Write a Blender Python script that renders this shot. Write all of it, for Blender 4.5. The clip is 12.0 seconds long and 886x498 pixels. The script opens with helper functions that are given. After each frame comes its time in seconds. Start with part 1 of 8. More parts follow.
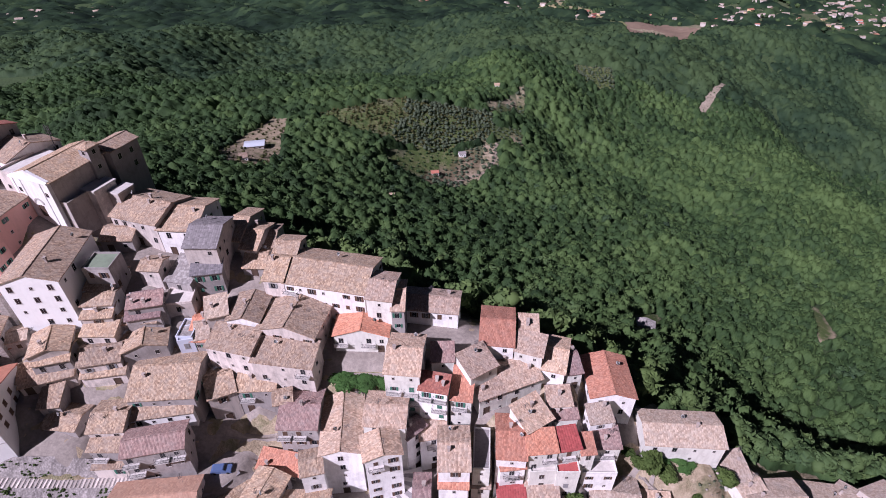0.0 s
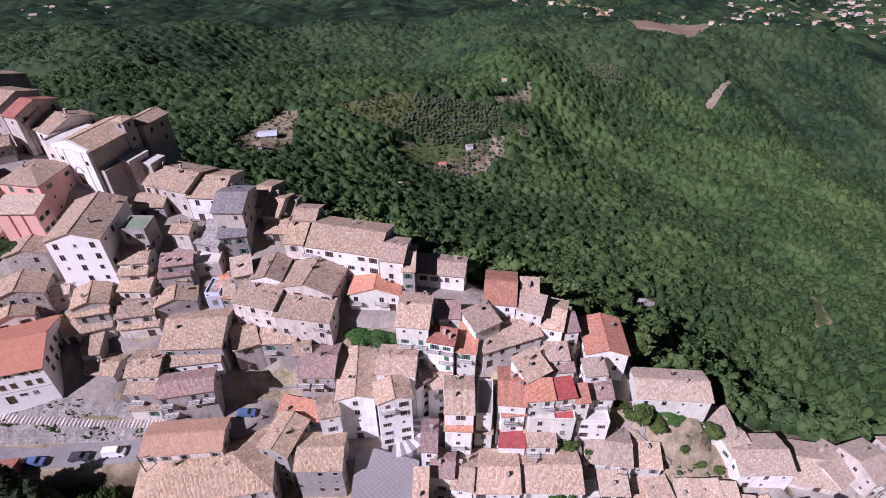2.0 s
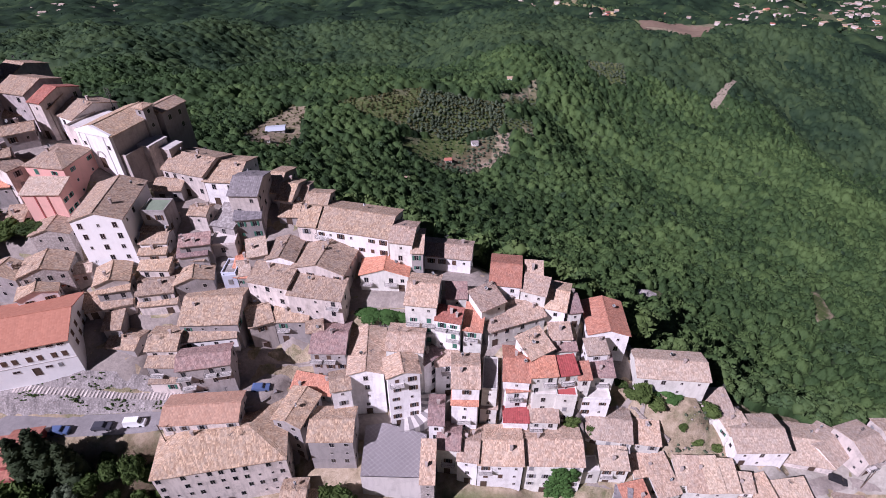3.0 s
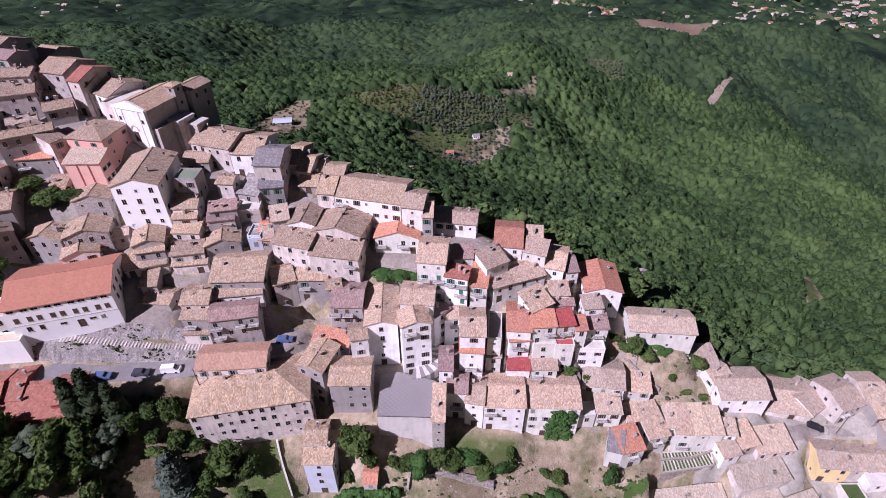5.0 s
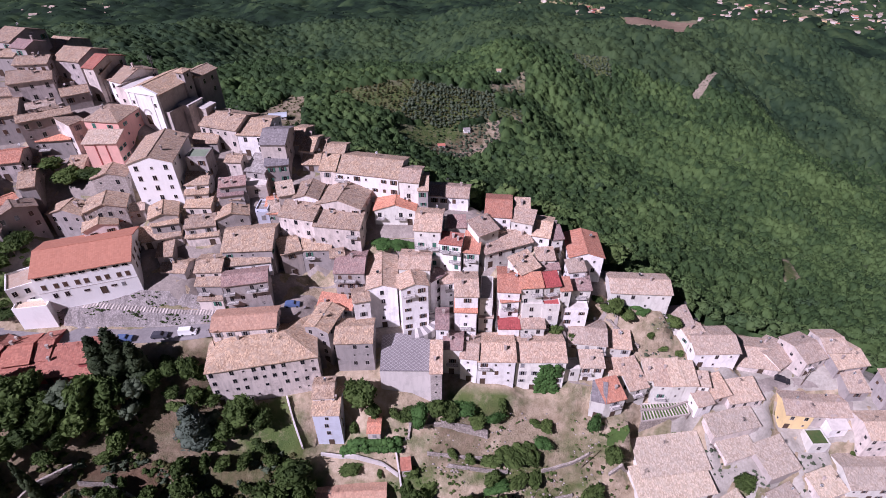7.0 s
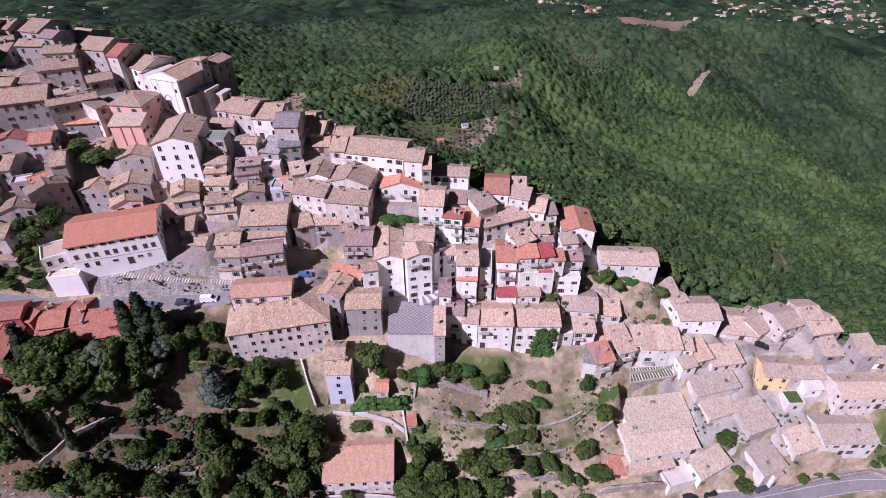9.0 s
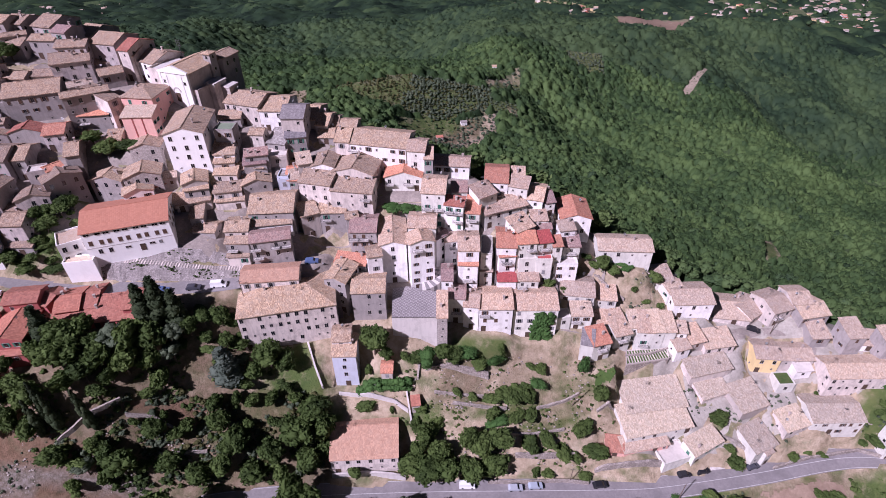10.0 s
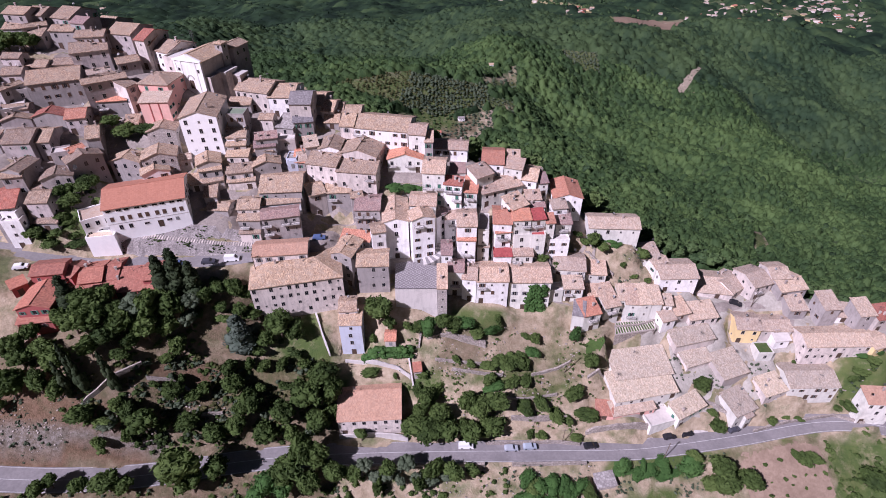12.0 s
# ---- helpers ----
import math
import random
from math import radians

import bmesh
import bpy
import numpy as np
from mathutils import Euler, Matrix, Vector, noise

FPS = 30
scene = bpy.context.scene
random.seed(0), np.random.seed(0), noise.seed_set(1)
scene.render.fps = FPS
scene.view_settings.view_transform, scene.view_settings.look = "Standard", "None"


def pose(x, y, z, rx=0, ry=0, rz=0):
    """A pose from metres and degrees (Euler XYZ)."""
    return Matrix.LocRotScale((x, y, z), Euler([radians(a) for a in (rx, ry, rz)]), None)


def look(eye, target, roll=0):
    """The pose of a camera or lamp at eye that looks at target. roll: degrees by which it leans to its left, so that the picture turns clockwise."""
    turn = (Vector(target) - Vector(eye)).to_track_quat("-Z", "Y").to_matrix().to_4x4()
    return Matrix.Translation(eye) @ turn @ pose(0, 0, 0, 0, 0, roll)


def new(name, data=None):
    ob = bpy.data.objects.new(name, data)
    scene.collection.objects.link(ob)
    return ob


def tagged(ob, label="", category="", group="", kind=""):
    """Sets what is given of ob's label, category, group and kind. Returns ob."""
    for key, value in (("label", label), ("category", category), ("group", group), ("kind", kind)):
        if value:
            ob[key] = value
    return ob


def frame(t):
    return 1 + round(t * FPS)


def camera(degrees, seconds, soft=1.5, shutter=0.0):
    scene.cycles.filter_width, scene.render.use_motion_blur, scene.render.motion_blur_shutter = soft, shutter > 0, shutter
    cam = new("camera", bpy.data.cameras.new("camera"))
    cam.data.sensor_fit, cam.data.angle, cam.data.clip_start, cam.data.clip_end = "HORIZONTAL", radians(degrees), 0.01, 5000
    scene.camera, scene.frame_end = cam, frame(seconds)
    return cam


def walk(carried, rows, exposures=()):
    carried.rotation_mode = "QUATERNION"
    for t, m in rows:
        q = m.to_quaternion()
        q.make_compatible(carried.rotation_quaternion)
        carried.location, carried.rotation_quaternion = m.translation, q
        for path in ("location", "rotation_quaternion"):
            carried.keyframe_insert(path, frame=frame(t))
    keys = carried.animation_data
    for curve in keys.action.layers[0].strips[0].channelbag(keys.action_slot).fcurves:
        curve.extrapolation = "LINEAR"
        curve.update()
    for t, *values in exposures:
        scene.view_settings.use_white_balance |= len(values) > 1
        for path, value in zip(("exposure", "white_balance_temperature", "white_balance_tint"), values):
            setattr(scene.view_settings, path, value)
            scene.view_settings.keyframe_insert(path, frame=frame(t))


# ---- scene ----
cam = camera(78.5, 12.0, 0.9)
PATH = [
    (0, (-0.028, 0.084, 143.941), (-0.039, 1.664, 142.716), -0.1),
    (0.5, (-0.099, -2.857, 143.838), (-0.12, -1.277, 142.611), -0.0),
    (1, (-0.158, -6.072, 143.798), (-0.186, -4.494, 142.57), 0.0),
    (1.5, (-0.197, -8.991, 143.734), (-0.228, -7.412, 142.506), -0.0),
    (2, (-0.252, -12.002, 143.712), (-0.286, -10.424, 142.484), -0.1),
    (2.5, (-0.525, -14.846, 143.505), (-0.559, -13.268, 142.277), -0.1),
    (3, (-1.006, -18.109, 143.332), (-1.054, -16.532, 142.104), 0.0),
    (3.2, (-1.258, -19.505, 143.239), (-1.317, -17.928, 142.01), 0.2),
    (4.8, (-2.557, -31.368, 142.856), (-2.608, -29.79, 141.629), -0.0),
    (5, (-2.669, -32.831, 142.918), (-2.717, -31.252, 141.692), -0.1),
    (5.5, (-2.916, -36.246, 142.944), (-2.952, -34.667, 141.718), -0.2),
    (6, (-3.122, -39.893, 143.088), (-3.151, -38.313, 141.863), -0.1),
    (6.5, (-3.206, -43.206, 143.19), (-3.23, -41.625, 141.965), -0.2),
    (7, (-3.198, -46.79, 143.229), (-3.216, -45.209, 142.004), -0.2),
    (8.8, (-4.134, -59.061, 143.699), (-4.147, -57.477, 142.477), -0.2),
    (9, (-4.398, -60.29, 143.772), (-4.408, -58.707, 142.55), -0.2),
    (9.5, (-5.049, -63.456, 143.828), (-5.055, -61.873, 142.606), -0.2),
    (10, (-5.528, -66.877, 143.837), (-5.531, -65.293, 142.615), -0.2),
    (10.5, (-5.97, -69.919, 143.897), (-5.972, -68.335, 142.677), -0.2),
    (11, (-6.137, -73.204, 143.963), (-6.137, -71.62, 142.743), -0.2),
    (11.5, (-6.269, -76.238, 143.944), (-6.265, -74.652, 142.725), -0.1),
    (12, (-6.229, -79.552, 143.958), (-6.223, -77.966, 142.74), -0.1),
]
walk(cam, [(t, look(eye, target, roll)) for t, eye, target, roll in PATH], [(0, 0.28, 5540, 35), (7, 0.28, 5540, 40), (11, 0.28, 5540, 42), (12, 0.28, 5540, 37)])

# ---- light: a high summer sun from the valley side and a clear sky ----
SUN_ELEVATION, SUN_BEARING = radians(42), math.atan2(-0.76, -0.65)
world = bpy.data.worlds.new("sky")
scene.world = world
world.use_nodes = True
sky = world.node_tree.nodes.new("ShaderNodeTexSky")
sky.sky_type, sky.sun_disc = "NISHITA", False
sky.sun_elevation, sky.sun_rotation = SUN_ELEVATION, SUN_BEARING
sky.altitude, sky.air_density, sky.dust_density = 500, 1.0, 1.2
world.node_tree.links.new(sky.outputs[0], world.node_tree.nodes["Background"].inputs[0])
world.node_tree.nodes["Background"].inputs[1].default_value = 0.0095
sun = new("sun", bpy.data.lights.new("sun", "SUN"))
sun.data.energy, sun.data.angle, sun.data.color = 5.35, radians(0.5), (1.0, 0.95, 0.88)
reach = math.cos(SUN_ELEVATION)
sun.matrix_world = look((300 * reach * math.sin(SUN_BEARING), 300 * reach * math.cos(SUN_BEARING), 300 * math.sin(SUN_ELEVATION)), (0, 0, 0))


# ---- materials ----
def nodes_of(name, rough=0.85):
    m = bpy.data.materials.new(name)
    m.use_nodes = True
    nt = m.node_tree
    bsdf = nt.nodes["Principled BSDF"]
    bsdf.inputs["Roughness"].default_value = rough
    bsdf.inputs["Specular IOR Level"].default_value = 0.25
    return m, nt, bsdf


def link(nt, a, b):
    nt.links.new(a, b)


def ramp(nt, fac, stops):
    r = nt.nodes.new("ShaderNodeValToRGB")
    e = r.color_ramp.elements
    e[0].position, e[0].color = stops[0][0], (*stops[0][1], 1)
    e[1].position, e[1].color = stops[-1][0], (*stops[-1][1], 1)
    for p, c in stops[1:-1]:
        k = e.new(p)
        k.color = (*c, 1)
    link(nt, fac, r.inputs[0])
    return r.outputs[0]


def noise_at(nt, vector, scale, detail=4.0, rough=0.6):
    n = nt.nodes.new("ShaderNodeTexNoise")
    n.inputs["Scale"].default_value, n.inputs["Detail"].default_value, n.inputs["Roughness"].default_value = scale, detail, rough
    link(nt, vector, n.inputs["Vector"])
    return n.outputs[0]


def mixed(nt, fac, a, b, mode="MIX"):
    n = nt.nodes.new("ShaderNodeMix")
    n.data_type, n.blend_type = "RGBA", mode
    for sock, v in ((n.inputs[0], fac), (n.inputs[6], a), (n.inputs[7], b)):
        if isinstance(v, (int, float)):
            sock.default_value = v
        elif isinstance(v, tuple):
            sock.default_value = (*v, 1)
        else:
            link(nt, v, sock)
    return n.outputs[2]


def maths(nt, op, a, b=0.0):
    n = nt.nodes.new("ShaderNodeMath")
    n.operation = op
    for sock, v in ((n.inputs[0], a), (n.inputs[1], b)):
        if isinstance(v, (int, float)):
            sock.default_value = v
        else:
            link(nt, v, sock)
    return n.outputs[0]


def bumped(nt, bsdf, height, strength, distance):
    b = nt.nodes.new("ShaderNodeBump")
    b.inputs["Strength"].default_value, b.inputs["Distance"].default_value = strength, distance
    link(nt, height, b.inputs["Height"])
    link(nt, b.outputs[0], bsdf.inputs["Normal"])


def place_of(nt):
    return nt.nodes.new("ShaderNodeNewGeometry").outputs["Position"]


def object_random(nt):
    return nt.nodes.new("ShaderNodeObjectInfo").outputs["Random"]


def shade(c, k):
    return tuple(min(1.0, max(0.0, v * k)) for v in c)


def roof_material(name, pale, deep, grey, lichen=0.5, tile=0.24, relief=0.55, mottle=1.0):
    """Old curved tiles: courses in the UV grid, each tile its own tone, lichen and soot over them."""
    m, nt, bsdf = nodes_of(name, 0.9)
    uv = nt.nodes.new("ShaderNodeTexCoord").outputs["UV"]
    sep = nt.nodes.new("ShaderNodeSeparateXYZ")
    link(nt, uv, sep.inputs[0])
    col = maths(nt, "FLOOR", maths(nt, "DIVIDE", sep.outputs[0], tile))
    row = maths(nt, "FLOOR", maths(nt, "DIVIDE", sep.outputs[1], 0.42))
    cell = nt.nodes.new("ShaderNodeCombineXYZ")
    link(nt, col, cell.inputs[0])
    link(nt, row, cell.inputs[1])
    link(nt, object_random(nt), cell.inputs[2])
    white = nt.nodes.new("ShaderNodeTexWhiteNoise")
    link(nt, cell.outputs[0], white.inputs["Vector"])
    pos = place_of(nt)
    tone = ramp(nt, white.outputs["Value"], [(0.0, shade(deep, 1 - 0.2 * mottle)), (0.3, deep), (0.62, tuple((a + b) / 2 for a, b in zip(pale, deep))), (0.86, pale), (1.0, shade(pale, 1 + 0.14 * mottle))])
    patches = noise_at(nt, pos, 0.7, 6, 0.7)
    tone = mixed(nt, ramp(nt, patches, [(0.42, (0, 0, 0)), (0.68, (lichen,) * 3)]), tone, grey)
    spots = noise_at(nt, pos, 2.3, 6, 0.7)
    tone = mixed(nt, ramp(nt, spots, [(0.5, (0, 0, 0)), (0.72, (0.65 * mottle,) * 3)]), tone, shade(deep, 0.5))
    hue = ramp(nt, object_random(nt), [(0.0, (0.82, 0.81, 0.83)), (0.35, (0.95, 0.93, 0.93)), (0.65, (1.06, 1.03, 1.0)), (1.0, (1.2, 1.14, 1.06))])
    tone = mixed(nt, 1.0, tone, hue, "MULTIPLY")
    link(nt, tone, bsdf.inputs["Base Color"])
    wave = maths(nt, "ABSOLUTE", maths(nt, "SINE", maths(nt, "MULTIPLY", sep.outputs[0], math.pi / tile)))
    bumped(nt, bsdf, maths(nt, "ADD", wave, maths(nt, "MULTIPLY", white.outputs["Value"], 0.9)), relief * 0.7, 0.09)
    return m


def plaster_material(name, base, dirt, vary=0.12, stain=0.6, grain=0.5):
    """Lime plaster: broad fading, run-down stains, a patchy coat and a fine grain."""
    m, nt, bsdf = nodes_of(name, 0.92)
    pos = place_of(nt)
    tone = ramp(nt, object_random(nt), [(0.0, shade(base, 1 - vary)), (0.5, base), (1.0, shade(base, 1 + vary))])
    stretch = nt.nodes.new("ShaderNodeMapping")
    stretch.inputs["Scale"].default_value = (1.1, 1.1, 0.22)
    link(nt, pos, stretch.inputs[0])
    runs = noise_at(nt, stretch.outputs[0], 1.1, 6, 0.65)
    tone = mixed(nt, ramp(nt, runs, [(0.45, (0, 0, 0)), (0.75, (stain,) * 3)]), tone, dirt)
    coat = noise_at(nt, pos, 0.32, 5, 0.7)
    tone = mixed(nt, ramp(nt, coat, [(0.5, (0, 0, 0)), (0.62, (stain * 0.6,) * 3)]), tone, shade(dirt, 0.8))
    link(nt, tone, bsdf.inputs["Base Color"])
    bumped(nt, bsdf, noise_at(nt, pos, 5.0, 6, 0.7), grain, 0.05)
    return m


def stone_material(name, pale, deep, size=2.2):
    m, nt, bsdf = nodes_of(name, 0.95)
    pos = place_of(nt)
    v = nt.nodes.new("ShaderNodeTexVoronoi")
    v.inputs["Scale"].default_value = size
    link(nt, pos, v.inputs["Vector"])
    tone = mixed(nt, v.outputs["Color"], pale, deep)
    sep = nt.nodes.new("ShaderNodeSeparateColor")
    link(nt, v.outputs["Color"], sep.inputs[0])
    tone = mixed(nt, sep.outputs[0], pale, deep)
    tone = mixed(nt, ramp(nt, v.outputs["Distance"], [(0.38, (0, 0, 0)), (0.7, (0.5,) * 3)]), tone, shade(deep, 0.6))
    tone = mixed(nt, ramp(nt, noise_at(nt, pos, 0.4, 5), [(0.48, (0, 0, 0)), (0.7, (0.6,) * 3)]), tone, shade(deep, 0.7))
    link(nt, tone, bsdf.inputs["Base Color"])
    bumped(nt, bsdf, maths(nt, "SUBTRACT", 1.0, v.outputs["Distance"]), 0.7, 0.12)
    return m


def leaf_material(name, dark, mid, light, scale=0.06, vary=0.12, rough=0.7, single=0.22, through_light=0.0):
    """Foliage: tone from the tree (attribute tone), from wide drifts of the wood and from single leaf clumps."""
    m, nt, bsdf = nodes_of(name, 0.75)
    pos = place_of(nt)
    at = nt.nodes.new("ShaderNodeAttribute")
    at.attribute_name = "tone"
    geo = nt.nodes.new("ShaderNodeNewGeometry")
    drift = noise_at(nt, pos, scale * 0.25, 4, 0.6)
    t = maths(nt, "ADD", maths(nt, "MULTIPLY", at.outputs["Fac"], 0.42), maths(nt, "MULTIPLY", geo.outputs["Random Per Island"], single))
    t = maths(nt, "ADD", t, maths(nt, "MULTIPLY", maths(nt, "SUBTRACT", object_random(nt), 0.35), vary))
    t = maths(nt, "ADD", t, maths(nt, "MULTIPLY", maths(nt, "SUBTRACT", drift, 0.42), 1.5))
    link(nt, ramp(nt, t, [(0.05, dark), (0.42, mid), (0.95, light)]), bsdf.inputs["Base Color"])
    bsdf.inputs["Specular IOR Level"].default_value = 0.15
    bumped(nt, bsdf, noise_at(nt, pos, 1.6, 5, 0.75), rough, 0.35)
    if through_light:
        leaf = nt.nodes.new("ShaderNodeBsdfTranslucent")
        link(nt, bsdf.inputs["Base Color"].links[0].from_socket, leaf.inputs["Color"])
        both = nt.nodes.new("ShaderNodeMixShader")
        both.inputs[0].default_value = through_light
        out = next(n for n in nt.nodes if n.type == "OUTPUT_MATERIAL")
        link(nt, bsdf.outputs[0], both.inputs[1])
        link(nt, leaf.outputs[0], both.inputs[2])
        link(nt, both.outputs[0], out.inputs["Surface"])
    return m


def plain_material(name, base, rough=0.6, metal=0.0, vary=0.08, scale=3.0):
    m, nt, bsdf = nodes_of(name, rough)
    bsdf.inputs["Metallic"].default_value = metal
    n = noise_at(nt, place_of(nt), scale, 4)
    link(nt, ramp(nt, n, [(0.3, shade(base, 1 - vary)), (0.7, shade(base, 1 + vary))]), bsdf.inputs["Base Color"])
    return m


ROOFS = {
    "t": roof_material("weathered_tiles", (0.49, 0.365, 0.258), (0.305, 0.212, 0.150), (0.375, 0.315, 0.262), 0.8),
    "n": roof_material("dark_old_tiles", (0.40, 0.295, 0.215), (0.245, 0.170, 0.125), (0.30, 0.255, 0.215), 0.8),
    "u": roof_material("sun_bleached_tiles", (0.555, 0.415, 0.315), (0.375, 0.262, 0.195), (0.45, 0.38, 0.325), 0.7),
    "j": roof_material("dusty_pale_tiles", (0.56, 0.47, 0.375), (0.40, 0.325, 0.25), (0.46, 0.42, 0.36), 0.7, mottle=1.0),
    "x": roof_material("faded_salmon_tiles", (0.42, 0.265, 0.195), (0.345, 0.21, 0.155), (0.37, 0.27, 0.22), 0.4, 0.3, 0.3, 0.45),
    "q": roof_material("dusty_red_roof", (0.40, 0.172, 0.122), (0.315, 0.13, 0.094), (0.33, 0.18, 0.14), 0.35, 0.5, 0.3, 0.5),
    "k": roof_material("pink_tiles", (0.545, 0.435, 0.34), (0.40, 0.30, 0.23), (0.46, 0.405, 0.35), 0.65),
    "o": roof_material("orange_tiles", (0.54, 0.255, 0.17), (0.42, 0.185, 0.125), (0.44, 0.28, 0.22), 0.4),
    "r": roof_material("red_tiles", (0.44, 0.175, 0.125), (0.32, 0.115, 0.085), (0.38, 0.22, 0.18), 0.45),
    "R": roof_material("salmon_sheet_roof", (0.47, 0.213, 0.14), (0.435, 0.192, 0.126), (0.425, 0.215, 0.155), 0.25, 0.5, 0.12, 0.25),
    "d": roof_material("dark_red_sheet_roof", (0.34, 0.08, 0.078), (0.29, 0.066, 0.066), (0.27, 0.10, 0.09), 0.3, 0.5),
    "m": roof_material("mauve_brown_tiles", (0.34, 0.235, 0.215), (0.25, 0.165, 0.155), (0.29, 0.25, 0.24), 0.5),
    "g": roof_material("grey_slab_roof", (0.25, 0.23, 0.24), (0.19, 0.175, 0.18), (0.22, 0.21, 0.21), 0.4, 0.5),
    "e": plaster_material("green_felt_roof", (0.20, 0.245, 0.175), (0.13, 0.14, 0.11), 0.05, 0.4),
    "v": plaster_material("grassed_roof", (0.05, 0.088, 0.024), (0.14, 0.13, 0.06), 0.05, 0.6),
    "s": stone_material("rubble_roof", (0.42, 0.39, 0.37), (0.25, 0.22, 0.21), 1.6),
    "b": plain_material("pale_blue_sheet_roof", (0.46, 0.49, 0.54), 0.5),
    "c": plaster_material("terrace_screed", (0.58, 0.53, 0.49), (0.40, 0.36, 0.33), 0.06, 0.5),
}
WALLS = {
    "w": plaster_material("white_plaster", (0.80, 0.77, 0.75), (0.50, 0.46, 0.43), 0.06, 0.5, 0.3),
    "c": plaster_material("grey_beige_plaster", (0.56, 0.49, 0.447), (0.33, 0.287, 0.258), 0.3, 0.75),
    "z": plaster_material("fresh_white_paint", (0.86, 0.84, 0.82), (0.70, 0.67, 0.64), 0.03, 0.25, 0.2),
    "o": plaster_material("old_stained_plaster", (0.45, 0.39, 0.375), (0.25, 0.215, 0.205), 0.3, 0.8),
    "l": plaster_material("pale_grey_plaster", (0.67, 0.645, 0.59), (0.42, 0.395, 0.35), 0.14, 0.55),
    "g": plaster_material("old_grey_render", (0.36, 0.325, 0.31), (0.235, 0.21, 0.2), 0.15, 0.7),
    "s": stone_material("rubble_masonry", (0.50, 0.445, 0.41), (0.38, 0.335, 0.31)),
    "p": plaster_material("salmon_plaster", (0.74, 0.42, 0.355), (0.56, 0.33, 0.28), 0.04, 0.35),
    "y": plaster_material("yellow_plaster", (0.72, 0.55, 0.28), (0.55, 0.43, 0.27), 0.05, 0.35),
    "d": plaster_material("dark_red_plaster", (0.36, 0.10, 0.09), (0.25, 0.08, 0.07), 0.06, 0.4),
    "b": plaster_material("pale_blue_grey_plaster", (0.55, 0.575, 0.66), (0.42, 0.42, 0.46), 0.04, 0.4),
}
ROOF_WORDS = {"x": "faded salmon tile roof", "j": "dusty pale tile roof", "q": "dusty dark red roof", "n": "dark weathered tile roof", "u": "sun-bleached tan tile roof", "t": "weathered tan tile roof", "k": "pinkish clay tile roof", "o": "orange clay tile roof", "r": "red tile roof", "R": "smooth salmon-red roof",
              "d": "dark red sheet roof", "m": "mauve-brown tile roof", "g": "grey slab roof", "e": "green felt roof", "s": "broken grey roof", "v": "grassed flat roof", "c": "bare terrace roof", "b": "pale blue-grey sheet roof"}
WALL_WORDS = {"z": "freshly painted white", "o": "old stained plaster", "w": "white plastered", "c": "grey-beige plastered", "l": "pale grey plastered", "g": "old grey rendered", "s": "rubble stone", "p": "salmon-pink plastered",
              "y": "yellow plastered", "d": "dark red plastered", "b": "pale blue-grey plastered"}
GLASS, nt_, b_ = nodes_of("dark_window_glass", 0.12)
b_.inputs["Base Color"].default_value = (0.018, 0.018, 0.022, 1)
b_.inputs["Specular IOR Level"].default_value = 0.5
FRAME = plain_material("painted_window_frame", (0.42, 0.38, 0.35))
SHUTTERS = [plain_material("green_shutter_paint", (0.055, 0.16, 0.115), 0.6), plain_material("brown_shutter_paint", (0.11, 0.065, 0.045), 0.6),
            plain_material("grey_shutter_paint", (0.24, 0.235, 0.24), 0.6), plain_material("pale_teal_shutter_paint", (0.10, 0.23, 0.21), 0.6)]
DOOR = plain_material("dark_door_wood", (0.085, 0.055, 0.04), 0.6)
CHIMNEY = plaster_material("chimney_render", (0.42, 0.35, 0.31), (0.26, 0.22, 0.2), 0.15, 0.5)
IRON = plain_material("railing_iron", (0.10, 0.095, 0.10), 0.5, 0.4)
CONCRETE = plaster_material("pale_concrete", (0.56, 0.52, 0.49), (0.38, 0.35, 0.33), 0.08, 0.5)
BARK = plain_material("bark", (0.14, 0.105, 0.08), 0.95, 0.0, 0.3, 6.0)
LEAVES = leaf_material("garden_leaves", (0.031, 0.052, 0.016), (0.065, 0.102, 0.027), (0.125, 0.178, 0.050), 0.3, 0.32, through_light=0.3)
WOOD_LEAVES = leaf_material("woodland_leaves", (0.023, 0.042, 0.024), (0.044, 0.077, 0.029), (0.086, 0.126, 0.039), 0.07, 0.12, 0.28)
CANOPY = leaf_material("closed_canopy_leaves", (0.0155, 0.031, 0.0125), (0.037, 0.069, 0.0235), (0.081, 0.130, 0.041), 0.07, 0.0, 0.7, 0.34, through_light=0.18)
# darker, bluer copy of the canopy leaves: distance haze painted into the colour
FAR_CANOPY = leaf_material("distance_tinted_canopy", (0.010, 0.021, 0.013), (0.024, 0.047, 0.023), (0.058, 0.094, 0.037), 0.03, 0.0, 0.8, 0.4, through_light=0.2)
SCRUB = leaf_material("dry_scrub_leaves", (0.045, 0.052, 0.020), (0.090, 0.092, 0.034), (0.165, 0.150, 0.062), 0.3, through_light=0.3)
CONIFER = leaf_material("conifer_needles", (0.014, 0.022, 0.010), (0.028, 0.042, 0.018), (0.05, 0.066, 0.030), 0.3)
SPRUCE = leaf_material("blue_spruce_needles", (0.040, 0.056, 0.040), (0.072, 0.094, 0.070), (0.115, 0.138, 0.108), 0.3)
OLIVE = leaf_material("olive_leaves", (0.055, 0.075, 0.045), (0.095, 0.125, 0.075), (0.15, 0.18, 0.115), 0.3, through_light=0.3)
